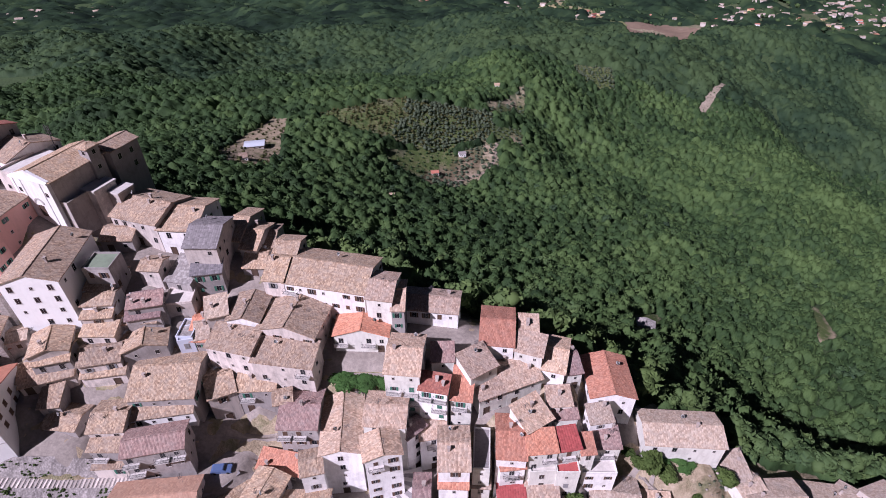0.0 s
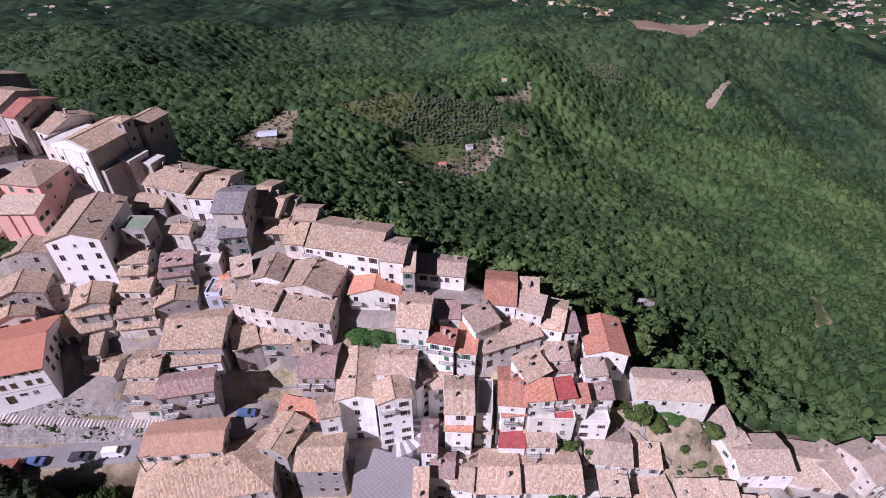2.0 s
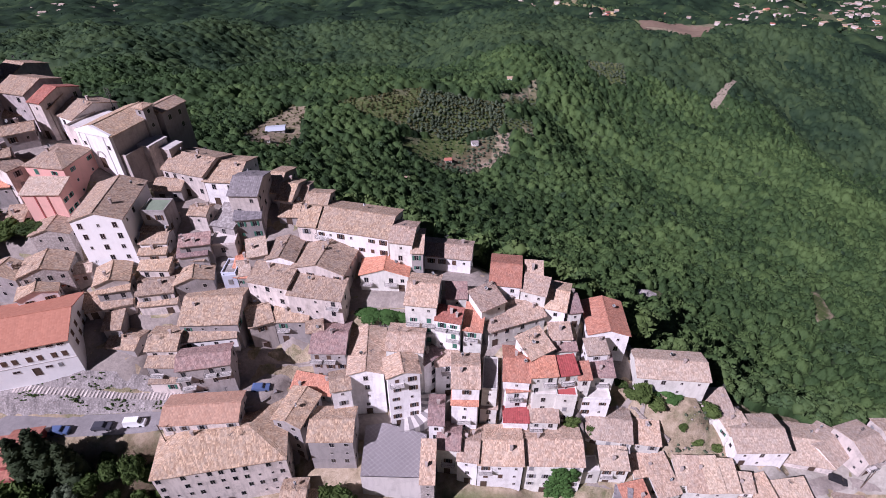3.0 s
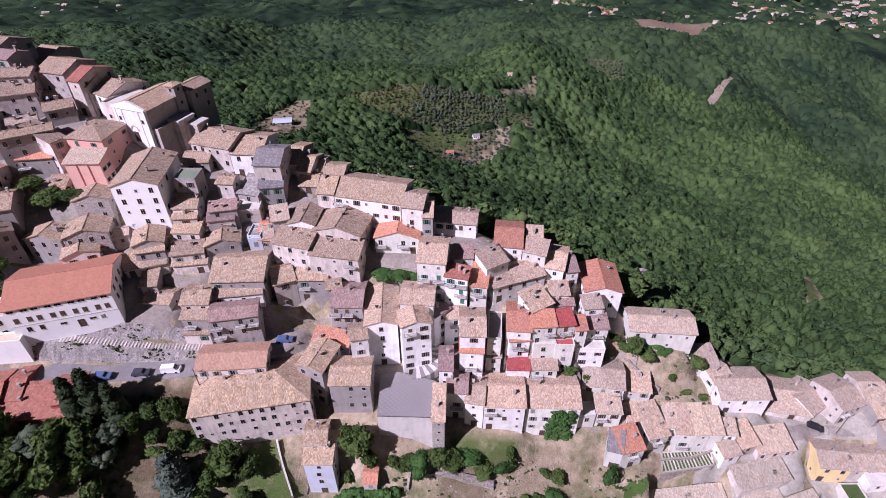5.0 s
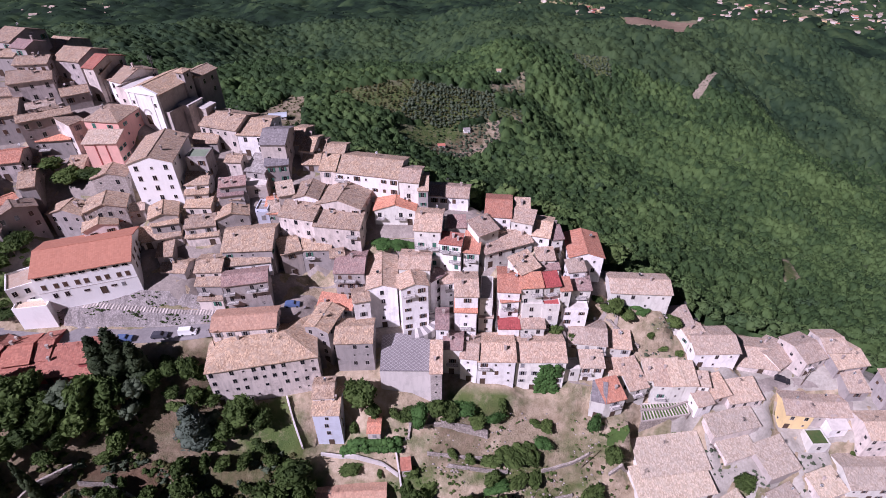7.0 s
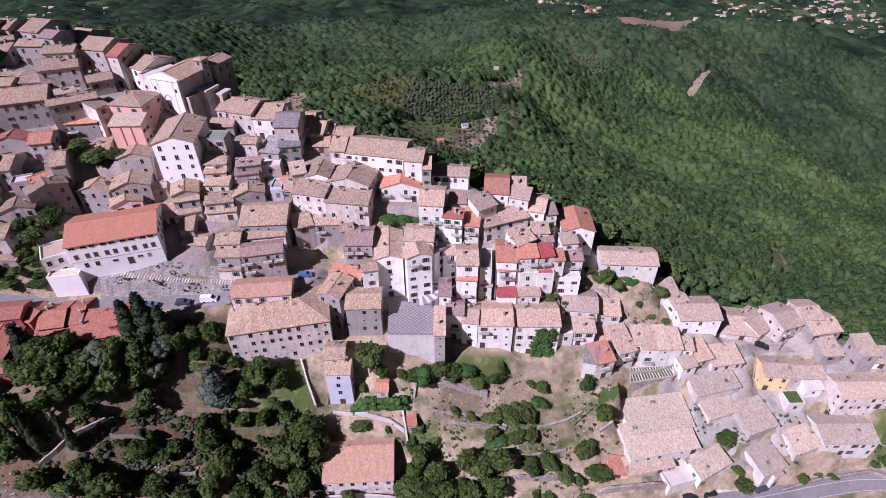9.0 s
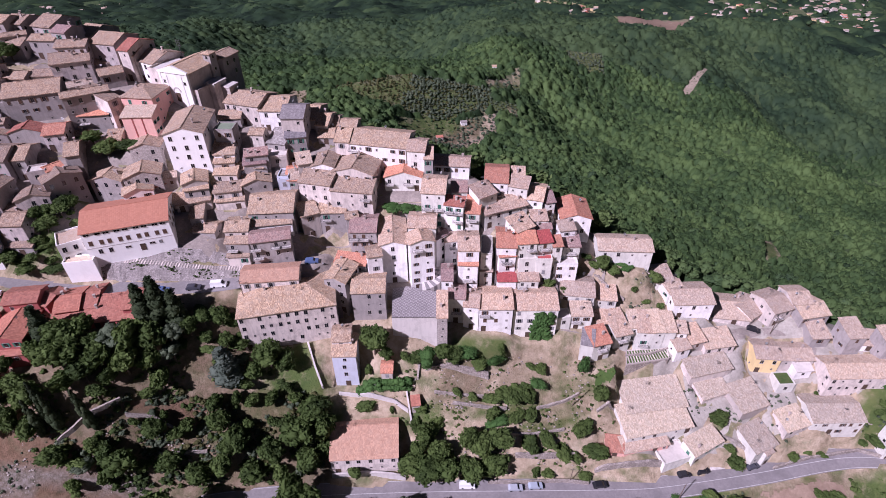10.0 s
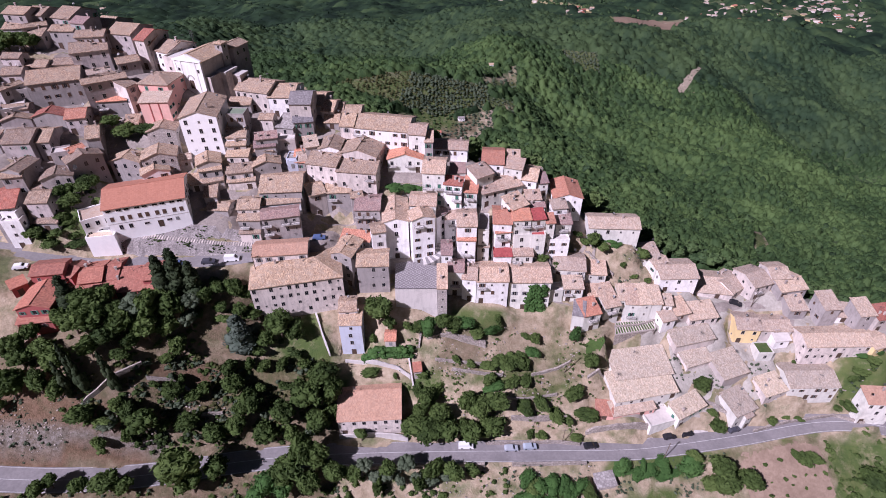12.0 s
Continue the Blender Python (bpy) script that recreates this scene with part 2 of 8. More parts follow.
BRIGHT = leaf_material("ivy_and_vine_leaves", (0.035, 0.075, 0.02), (0.07, 0.15, 0.04), (0.12, 0.22, 0.06), 0.3, through_light=0.3)
STONE = stone_material("dry_stone", (0.47, 0.415, 0.37), (0.26, 0.22, 0.19), 2.6)


# ---- small mesh helpers ----
def mesh_of(name, verts, faces, material=None, smooth=False):
    me = bpy.data.meshes.new(name)
    me.from_pydata(verts, [], faces)
    if material:
        me.materials.append(material)
    if smooth:
        me.shade_smooth()
    return me


def part(name, me, parent=None, at=None, label=""):
    ob = new(name, me)
    ob.parent = parent
    if at is not None:
        ob.matrix_basis = at
    return tagged(ob, label)


def box(V, F, x0, x1, y0, y1, z0, z1):
    n = len(V)
    V += [(x0, y0, z0), (x1, y0, z0), (x1, y1, z0), (x0, y1, z0), (x0, y0, z1), (x1, y0, z1), (x1, y1, z1), (x0, y1, z1)]
    F += [(n, n + 3, n + 2, n + 1), (n + 4, n + 5, n + 6, n + 7), (n, n + 1, n + 5, n + 4), (n + 1, n + 2, n + 6, n + 5), (n + 2, n + 3, n + 7, n + 6), (n + 3, n, n + 4, n + 7)]


def boxes(name, rows, material):
    V, F = [], []
    for r in rows:
        box(V, F, *r)
    return mesh_of(name, V, F, material)


def rod(V, F, a, b, ra, rb, n=6):
    a, b = Vector(a), Vector(b)
    q = (b - a).to_track_quat("Z", "Y")
    k = len(V)
    for p, r in ((a, ra), (b, rb)):
        for i in range(n):
            V.append(tuple(p + q @ Vector((r * math.cos(2 * math.pi * i / n), r * math.sin(2 * math.pi * i / n), 0))))
    F += [(k + i, k + (i + 1) % n, k + n + (i + 1) % n, k + n + i) for i in range(n)]
    F += [tuple(k + n - 1 - i for i in range(n)), tuple(k + n + i for i in range(n))]


# ---- the hill: cross-sections from the valley road up over the ridge and out to the plain ----
SECTION_X = [-2600, -1600, -1050, -700, -480, -340, -250, *range(-200, 201, 25), 250, 330, 440, 600, 850, 1200, 1700, 2600]
SECTION_Y, SECTION_Z = [], []


def section(y, *heights):
    """Heights of the land along x at one y."""
    SECTION_Y.append(y)
    SECTION_Z.append(heights)


section(-1500, -59, -92, -122, -153, -179, -198, -212, -220, -224, -228, -232, -236, -240, -245, -249, -253, -254, -254, -254, -255, -255, -256, -257, -257, -259, -261, -265, -270, -279, -288, -295, -299)
section(-700, -74, -71, -61, -63, -78, -94, -106, -112, -116, -119, -123, -126, -130, -133, -137, -140, -144, -147, -151, -154, -158, -161, -165, -169, -177, -190, -210, -240, -271, -290, -306, -319)
section(-350, -86, -74, -46, -15, -23, -37, -49, -56, -60, -65, -69, -73, -77, -81, -85, -88, -91, -92, -94, -95, -97, -98, -100, -102, -107, -120, -145, -191, -244, -282, -309, -326)
section(-180, -93.2, -79.9, -49.8, -13.0, -0.8, -5.9, -15.4, -22.6, -26.7, -30.9, -35.2, -39.3, -43.3, -46.9, -50.0, -52.7, -54.8, -56.4, -57.5, -58.3, -58.7, -59.0, -59.1, -59.2, -60.0, -69.5, -100.6, -153.8, -223.5, -278.8, -311.9, -328.4)
section(-100, -96.9, -83.9, -54.3, -13.2, 9.7, 12.4, 5.6, -2.2, -7.0, -12.0, -16.9, -21.2, -25.3, -29.1, -32.3, -35.0, -37.3, -39.4, -41.2, -42.5, -43.1, -43.1, -42.9, -43.0, -44.7, -55.4, -85.0, -142.8, -217.8, -278.9, -313.5, -329.6)
section(-60, -98.9, -86.2, -57.0, -13.7, 14.7, 22.2, 17.9, 10.1, 4.9, -0.9, -6.5, -10.8, -15.2, -19.4, -22.4, -25.2, -27.6, -29.8, -32.5, -34.9, -36.1, -35.5, -35.1, -35.8, -40.1, -52.8, -79.3, -139.9, -216.4, -279.5, -314.4, -330.1)
section(-40, -99.9, -87.4, -58.3, -14.1, 17.0, 27.0, 24.8, 17.2, 11.8, 5.9, -0.5, -4.6, -8.9, -13.2, -16.4, -19.2, -21.6, -24.0, -26.9, -29.8, -31.4, -30.5, -30.5, -32.0, -38.3, -52.3, -76.9, -139.3, -216.1, -279.9, -314.9, -330.4)
section(-20, -100.9, -88.6, -59.7, -14.6, 19.1, 31.8, 32.1, 25.1, 19.8, 14.2, 7.3, 3.3, -1.5, -6.0, -9.2, -12.3, -14.8, -17.1, -20.0, -22.9, -24.4, -24.1, -25.1, -28.0, -36.8, -52.5, -75.0, -139.3, -216.1, -280.4, -315.4, -330.7)
section(0, -101.9, -89.9, -61.1, -15.2, 21.1, 36.3, 39.9, 34.3, 29.6, 25.2, 17.2, 12.7, 6.5, 2.3, -0.8, -3.7, -6.5, -8.7, -12.3, -15.1, -16.9, -16.7, -19.0, -24.2, -36.2, -53.4, -74.4, -139.8, -216.5, -281.0, -315.9, -330.9)
section(20, -102.9, -91.2, -62.6, -16.0, 22.8, 40.4, 48.1, 45.2, 42.2, 39.7, 32.4, 33.1, 20.0, 13.6, 7.6, 7.6, 4.4, -0.2, -4.0, -3.8, -8.5, -7.7, -13.1, -21.7, -36.5, -55.1, -77.8, -141.1, -217.3, -281.7, -316.4, -331.2)
section(40, -104.0, -92.6, -64.0, -16.9, 24.2, 44.0, 56.2, 56.6, 55.0, 52.5, 44.9, 41.0, 36.1, 26.1, 27.7, 23.0, 17.2, 18.1, 12.4, 9.6, 12.5, 3.6, -11.1, -21.9, -38.2, -57.7, -82.4, -142.9, -218.5, -282.6, -317.0, -331.5)
section(60, -105.1, -94.0, -65.4, -17.9, 25.2, 47.4, 63.7, 67.2, 65.9, 62.9, 57.4, 52.4, 47.5, 41.6, 38.0, 36.1, 41.3, 28.3, 22.0, 17.0, 12.7, -0.1, -14.9, -25.3, -41.2, -61.1, -87.5, -145.3, -220.0, -283.5, -317.6, -331.7)
section(80, -106.2, -95.5, -66.9, -19.2, 25.8, 50.4, 69.7, 76.3, 75.2, 72.9, 67.5, 62.6, 61.7, 56.7, 54.9, 53.8, 49.5, 33.2, 19.7, 9.1, -1.2, -13.6, -23.4, -31.3, -45.3, -65.2, -92.8, -148.2, -221.7, -284.5, -318.2, -332.0)
section(100, -107.2, -97.0, -68.4, -20.7, 25.7, 52.0, 72.8, 82.0, 81.9, 82.2, 77.4, 75.9, 66.9, 65.2, 57.4, 47.4, 38.7, 26.5, 12.0, -4.6, -18.9, -30.3, -33.5, -38.5, -50.4, -70.0, -98.4, -151.5, -223.7, -285.6, -318.8, -332.2)
section(120, -108.3, -98.5, -70.0, -22.4, 25.0, 51.8, 71.4, 81.2, 84.2, 86.0, 79.4, 73.2, 60.9, 51.9, 41.6, 30.0, 22.1, 15.0, 2.8, -16.5, -31.9, -37.9, -41.8, -45.7, -55.9, -75.2, -104.2, -155.2, -225.9, -286.7, -319.4, -332.5)
section(140, -109.5, -100.1, -71.6, -24.3, 23.3, 49.6, 66.0, 74.5, 78.8, 75.3, 66.4, 55.8, 44.2, 33.1, 21.3, 9.6, 4.8, 2.3, -6.2, -23.2, -36.6, -43.8, -48.5, -52.3, -61.5, -80.8, -110.1, -159.3, -228.3, -288.0, -320.0, -332.7)
section(160, -110.6, -101.7, -73.4, -26.4, 20.6, 45.2, 56.7, 62.9, 65.5, 59.0, 49.0, 35.3, 25.8, 15.4, 5.6, -2.6, -7.1, -10.5, -18.2, -30.3, -41.4, -49.2, -54.5, -58.3, -67.0, -86.8, -116.3, -163.6, -230.9, -289.4, -320.6, -332.9)
section(180, -111.7, -103.4, -75.2, -28.9, 16.9, 38.8, 46.0, 48.9, 48.6, 41.6, 33.5, 22.3, 13.1, 4.1, -4.1, -11.3, -16.6, -21.6, -28.8, -38.1, -47.2, -54.7, -60.6, -63.8, -72.3, -93.0, -122.7, -168.1, -233.6, -290.8, -321.3, -333.1)
section(215, -113.8, -106.4, -78.5, -33.6, 8.5, 24.3, 27.1, 27.3, 25.4, 20.9, 14.2, 6.3, -2.0, -10.0, -17.8, -24.9, -31.5, -37.9, -44.7, -51.9, -58.8, -64.7, -68.8, -70.3, -81.9, -104.3, -134.0, -176.3, -238.8, -293.5, -322.5, -333.5)
section(260, -116, -110, -83, -41, -5, 2, 2, 3, 2, -1, -5, -11, -18, -25, -33, -41, -49, -56, -63, -70, -76, -80, -84, -87, -97, -119, -149, -187, -246, -297, -324, -334)
section(320, -120, -116, -90, -52, -24, -31, -29, -23, -22, -22, -25, -30, -36, -44, -54, -63, -72, -79, -86, -93, -100, -104, -107, -110, -119, -139, -166, -202, -256, -302, -326, -335)
section(400, -125, -124, -101, -68, -50, -58, -53, -44, -40, -38, -37, -40, -48, -59, -72, -83, -90, -97, -104, -111, -118, -123, -128, -132, -141, -158, -184, -220, -271, -310, -329, -335)
section(500, -131, -135, -115, -90, -76, -74, -69, -63, -60, -58, -57, -57, -59, -63, -69, -77, -86, -96, -108, -122, -134, -139, -142, -146, -155, -172, -200, -239, -289, -319, -333, -336)
section(640, -141, -152, -136, -117, -106, -103, -100, -98, -97, -96, -95, -94, -94, -94, -95, -96, -99, -102, -107, -113, -120, -126, -132, -138, -151, -173, -211, -259, -305, -330, -337, -336)
section(820, -154, -175, -164, -145, -138, -144, -147, -148, -148, -149, -146, -141, -136, -132, -128, -124, -123, -122, -121, -122, -122, -124, -126, -128, -133, -149, -179, -250, -321, -340, -342, -337)
section(1040, -174, -205, -201, -181, -160, -200, -200, -192, -187, -183, -178, -173, -169, -164, -159, -154, -150, -145, -141, -138, -137, -137, -139, -142, -149, -164, -189, -235, -313, -340, -345, -342)
section(1300, -198, -243, -249, -242, -233, -231, -228, -226, -224, -222, -220, -218, -216, -214, -212, -210, -209, -208, -207, -206, -207, -207, -208, -210, -216, -231, -239, -252, -304, -333, -346, -346)
section(1650, -227, -285, -300, -304, -296, -292, -289, -288, -288, -287, -287, -287, -286, -286, -285, -285, -285, -284, -284, -284, -284, -284, -284, -284, -286, -290, -296, -307, -331, -339, -348, -349)
section(2200, -264, -313, -330, -335, -337, -338, -339, -339, -339, -340, -340, -340, -340, -340, -340, -340, -340, -340, -340, -339, -339, -339, -338, -338, -337, -336, -333, -329, -331, -330, -341, -349)
section(3200, -309, -336, -344, -346, -346, -345, -344, -344, -343, -343, -343, -342, -342, -342, -341, -341, -341, -341, -342, -342, -342, -342, -343, -343, -343, -344, -344, -345, -345, -346, -346, -345)


# ---- the village houses: form, place, eave, size ----
PITCH = 0.33
HOUSES = []


def house(form, x, y, eave, w, d, h, turn, roof, wall, balconies=0, chimneys=1, windows=True, shutter=None, step=0.0, label=""):
    """form: R ridge along the front, G gable to the front, S single pitch, H hipped, F flat. h: height of the front wall."""
    HOUSES.append(dict(form=form, x=x, y=y, eave=eave, w=w, d=d, h=h, turn=turn, roof=roof, wall=wall, balconies=balconies, chimneys=chimneys, windows=windows, shutter=shutter, step=step, label=label))


house("R", -152.4, 122.0, 94.8, 8.6, 7.9, 3.4, -9, "n", "o")
house("R", -147.3, 125.3, 93.7, 6.4, 9.9, 2.5, -10, "n", "g")
house("R", -137.6, 126.9, 92.7, 7.5, 12.9, 2.5, -16, "n", "o")
house("R", -130.0, 119.0, 92.3, 5.8, 7.1, 2.5, -17, "m", "g")
house("R", -131.4, 137.4, 86.6, 7.1, 13.6, 2.5, -17, "n", "o")
house("R", -114.9, 118.4, 89.5, 9.3, 11.9, 3.3, -14, "n", "o")
house("R", -106.6, 115.2, 88.4, 3.9, 12.0, 2.5, -17, "r", "c")
house("R", -106.7, 115.9, 86.4, 4.0, 10.9, 4.2, -10, "n", "c")
house("R", -99.9, 115.4, 84.5, 7.9, 12.6, 4.7, -27, "t", "w")
house("R", -153.9, 118.8, 90.6, 6.8, 6.8, 3.1, 3, "n", "g")
house("R", -146.0, 117.2, 88.9, 6.0, 7.9, 4.9, -1, "n", "g")
house("R", -136.9, 117.9, 90.0, 8.4, 6.2, 2.5, -1, "n", "g")
house("R", -125.2, 112.7, 89.6, 9.2, 7.2, 2.5, 9, "n", "o")
house("R", -125.8, 109.6, 86.2, 11.2, 10.9, 4.5, 24, "n", "o")
house("R", -118.1, 116.0, 83.5, 6.9, 7.5, 3.9, 23, "n", "o")
house("R", -133.4, 98.4, 80.5, 15.4, 13.3, 9.0, 20, "n", "g")
house("R", -115.6, 94.2, 80.8, 12.9, 5.0, 9.9, 32, "n", "o")
house("R", -134.7, 107.8, 81.9, 6.8, 6.4, 2.5, 8, "n", "g")
house("R", -146.0, 98.0, 82.1, 6.0, 7.2, 2.5, 10, "n", "o")
house("R", -144.1, 89.9, 80.0, 7.6, 3.0, 4.1, 66, "n", "g")
house("S", -113.9, 92.4, 74.7, 8.9, 3.6, 8.5, 10, "o", "g", balconies=2, shutter=-1)
house("G", -129.4, 82.8, 73.9, 8.7, 4.9, 5.3, 9, "r", "g")
house("R", -121.9, 84.6, 73.2, 5.8, 8.5, 4.2, 14, "o", "o")
house("R", -118.4, 89.6, 69.4, 5.5, 4.7, 2.5, -8, "n", "g")
house("G", -139.2, 80.9, 73.1, 8.2, 3.4, 4.0, 18, "n", "o")
house("G", -83.0, 87.5, 73.8, 11.3, 16.5, 13.8, 7, "t", "z", shutter=-1, step=3.2)
house("R", -133.8, 74.0, 70.6, 8.2, 11.0, 5.2, 4, "n", "o")
house("R", -127.6, 76.1, 69.9, 3.8, 10.8, 4.6, 7, "n", "g")
house("R", -118.4, 71.4, 67.4, 4.6, 4.3, 2.5, 50, "o", "g")
house("G", -115.2, 68.8, 66.1, 9.7, 4.8, 5.7, 43, "n", "o")
house("R", -115.4, 79.1, 69.5, 3.7, 10.5, 3.6, 20, "n", "g")
house("R", -119.4, 90.1, 69.4, 4.9, 6.9, 2.5, 14, "n", "o")
house("G", -130.5, 62.8, 66.4, 5.8, 8.1, 4.7, -7, "n", "g")
house("G", -121.0, 63.3, 63.2, 8.3, 5.3, 6.1, 22, "n", "o")
house("R", -126.3, 62.7, 60.1, 5.0, 5.2, 2.5, -7, "n", "g")
house("R", -123.7, 57.4, 59.3, 5.9, 8.0, 2.7, 5, "n", "o")
house("R", -133.1, 57.1, 59.1, 6.7, 13.1, 7.1, 13, "r", "g")
house("G", -104.8, 74.0, 62.8, 9.4, 5.5, 8.3, -3, "t", "g")
house("G", -95.5, 75.7, 63.6, 10.1, 7.1, 3.6, 18, "t", "s")
house("G", -96.4, 71.9, 60.4, 8.0, 7.7, 3.2, 26, "t", "w")
house("R", -91.6, 77.0, 59.5, 6.1, 4.7, 4.1, 47, "o", "c")
house("G", -95.7, 83.7, 69.0, 8.5, 7.7, 4.1, 9, "t", "s")
house("R", -95.3, 61.4, 58.3, 22.2, 15.0, 8.7, 18, "R", "z", windows=False, label="long white three-storey building with a smooth salmon-red roof")
house("G", -80.4, 75.2, 61.5, 7.2, 6.9, 2.5, 20, "t", "c")
house("R", -79.6, 73.6, 59.9, 6.9, 5.2, 2.5, 15, "t", "g")
house("S", -81.4, 71.6, 56.5, 11.4, 3.8, 2.5, 12, "t", "c")
house("R", -79.1, 70.2, 53.9, 3.8, 10.5, 2.5, 8, "t", "g")
house("R", -69.7, 107.0, 73.6, 12.5, 12.2, 7.0, -17, "t", "c")
house("R", -60.7, 105.8, 72.3, 9.0, 13.4, 7.5, -4, "t", "w", shutter=-1)
house("R", -53.0, 97.7, 72.9, 7.1, 11.5, 3.7, -0, "g", "c")
house("R", -48.6, 106.6, 68.8, 3.8, 13.3, 3.1, -8, "t", "g", balconies=1)
house("R", -44.9, 103.5, 67.6, 4.1, 10.5, 2.5, -7, "t", "c")
house("R", -42.4, 105.7, 65.9, 3.3, 9.3, 2.5, -0, "t", "g")
house("R", -36.2, 99.5, 67.9, 5.4, 7.1, 2.5, -6, "t", "c")
house("R", -43.8, 98.5, 65.1, 5.0, 7.7, 3.9, -0, "t", "g", balconies=1)
house("R", -37.0, 94.2, 66.6, 4.6, 11.4, 3.6, -6, "t", "c")
house("R", -25.1, 92.6, 66.2, 18.5, 12.4, 5.4, -12, "t", "w", balconies=1, shutter=1)
house("R", -13.5, 87.6, 66.0, 5.5, 8.8, 2.6, -8, "u", "l")
house("R", -10.2, 87.1, 63.8, 2.7, 9.5, 2.5, -0, "u", "g")
house("R", -75.3, 101.8, 70.1, 7.2, 7.2, 3.5, 2, "t", "g")
house("F", -72.8, 88.7, 71.6, 5.7, 5.5, 2.9, -0, "e", "g")
house("R", -73.3, 88.4, 67.2, 6.0, 7.3, 2.5, -0, "t", "w")
house("R", -72.6, 83.8, 66.2, 6.1, 5.3, 2.8, 6, "t", "w")
house("R", -52.6, 83.5, 58.7, 3.8, 10.6, 3.9, -0, "o", "g")
house("G", -63.7, 80.2, 59.3, 8.5, 10.2, 5.5, 17, "t", "g")
house("R", -71.7, 80.8, 61.7, 6.9, 8.0, 2.5, -0, "t", "c")
house("R", -64.9, 83.3, 61.7, 6.8, 5.8, 2.5, 5, "t", "g")
house("R", -71.2, 75.8, 58.4, 8.0, 7.3, 2.9, 13, "t", "c")
house("R", -8.2, 73.8, 59.9, 7.0, 10.4, 8.3, -5, "u", "l", balconies=3)
house("R", -3.9, 91.1, 58.6, 14.1, 7.2, 4.7, -7, "u", "w")
house("R", -70.7, 74.9, 55.7, 8.5, 7.2, 7.5, 10, "t", "c", balconies=2)
house("R", -57.3, 73.3, 54.6, 13.1, 13.5, 3.0, 4, "t", "g")
house("R", -57.7, 69.1, 51.5, 12.3, 8.8, 4.6, 10, "t", "w")
house("R", -55.6, 59.5, 51.7, 11.1, 5.8, 8.6, 12, "m", "g", balconies=4)
house("R", -66.0, 64.2, 52.2, 6.7, 7.1, 3.2, 4, "t", "c")
house("R", -65.5, 62.0, 49.6, 6.6, 7.6, 3.3, -0, "t", "g", balconies=1)
house("R", -65.9, 61.2, 45.6, 6.2, 8.3, 2.5, 4, "t", "c")
house("R", -39.8, 74.7, 51.5, 8.1, 7.3, 15.2, 3, "t", "g", balconies=3)
house("R", -48.1, 73.9, 51.8, 5.5, 9.5, 8.2, 25, "t", "c")
house("R", -29.5, 67.7, 50.1, 7.9, 9.6, 7.0, -0, "m", "g", balconies=2)
house("G", -20.9, 65.0, 48.7, 7.8, 13.5, 14.8, 5, "u", "w", shutter=-1, step=5)
house("R", -26.0, 57.6, 47.1, 4.2, 5.1, 7.4, 14, "t", "w")
house("R", -11.8, 66.1, 52.2, 8.2, 7.8, 3.1, -3, "u", "l")
house("G", -12.3, 58.7, 51.2, 7.0, 5.4, 12.9, 14, "u", "w", balconies=1, shutter=1)
house("R", -6.9, 64.8, 48.0, 5.0, 3.2, 13.2, 42, "m", "w")
house("S", -33.3, 60.6, 41.4, 9.6, 3.7, 2.5, -11, "o", "g")
house("R", -54.9, 51.7, 44.1, 15.9, 7.4, 2.8, 6, "x", "c")
house("G", -35.4, 53.8, 42.6, 6.6, 9.0, 3.3, -17, "t", "g")
house("H", -50.3, 47.9, 39.5, 26.6, 15.0, 13.2, 12, "t", "c", shutter=-1, step=2.3)
house("R", -27.2, 51.1, 40.5, 9.5, 8.4, 11.1, 2, "t", "g")
house("S", -6.0, 43.6, 38.0, 2.8, 8.2, 15.1, -0, "u", "s")
house("R", -4.6, 54.6, 41.6, 3.2, 7.5, 3.1, -0, "m", "w")
house("R", 24.0, 79.4, 53.7, 4.8, 10.0, 3.7, -16, "u", "w")
house("R", 26.8, 79.3, 52.5, 3.3, 8.6, 2.8, 10, "m", "l")
house("R", 13.0, 60.0, 45.0, 4.9, 4.8, 6.3, 6, "o", "w", balconies=1)
house("R", 1.6, 59.2, 49.6, 5.9, 9.2, 2.5, -0, "u", "w")
house("R", 1.6, 57.6, 44.9, 5.6, 7.7, 9.3, -2, "o", "w", balconies=2)
house("R", -2.9, 66.3, 46.4, 5.7, 5.8, 12.1, 11, "u", "w", balconies=1)
house("R", 7.3, 61.0, 40.6, 3.7, 9.6, 8.6, -4, "u", "l")
house("R", 19.4, 58.8, 38.0, 6.6, 7.9, 5.5, -0, "u", "l", balconies=1)
house("S", 13.2, 56.0, 38.1, 5.5, 3.0, 4.5, -0, "d", "w", balconies=1)
house("R", 2.7, 49.9, 35.9, 4.4, 8.0, 7.4, -6, "u", "w")
house("R", 9.5, 50.5, 35.2, 9.7, 9.6, 9.0, -0, "u", "w", balconies=1)
house("R", 21.3, 51.8, 34.0, 12.9, 10.3, 12.0, -0, "u", "l")
house("R", -1.7, 50.8, 37.6, 4.9, 6.4, 9.9, -4, "m", "l", balconies=2)
house("G", -117.0, 32.5, 42.6, 8.6, 11.5, 4.0, 6, "q", "d")
house("S", -116.8, 26.8, 39.0, 8.7, 3.2, 4.9, 9, "q", "d")
house("R", -117.8, 40.6, 45.7, 8.6, 6.6, 2.5, 8, "q", "d")
house("R", -107.0, 41.7, 43.0, 6.1, 9.3, 2.5, 12, "q", "d")
house("R", -101.6, 43.9, 42.5, 3.4, 9.9, 2.5, 7, "q", "d")
house("S", -98.0, 39.1, 41.1, 23.7, 8.1, 2.7, 8, "q", "d")
house("R", -89.1, 41.9, 43.4, 5.7, 7.9, 2.5, 11, "q", "d")
house("R", -111.9, 41.8, 44.0, 4.3, 6.7, 2.5, -23, "q", "d")
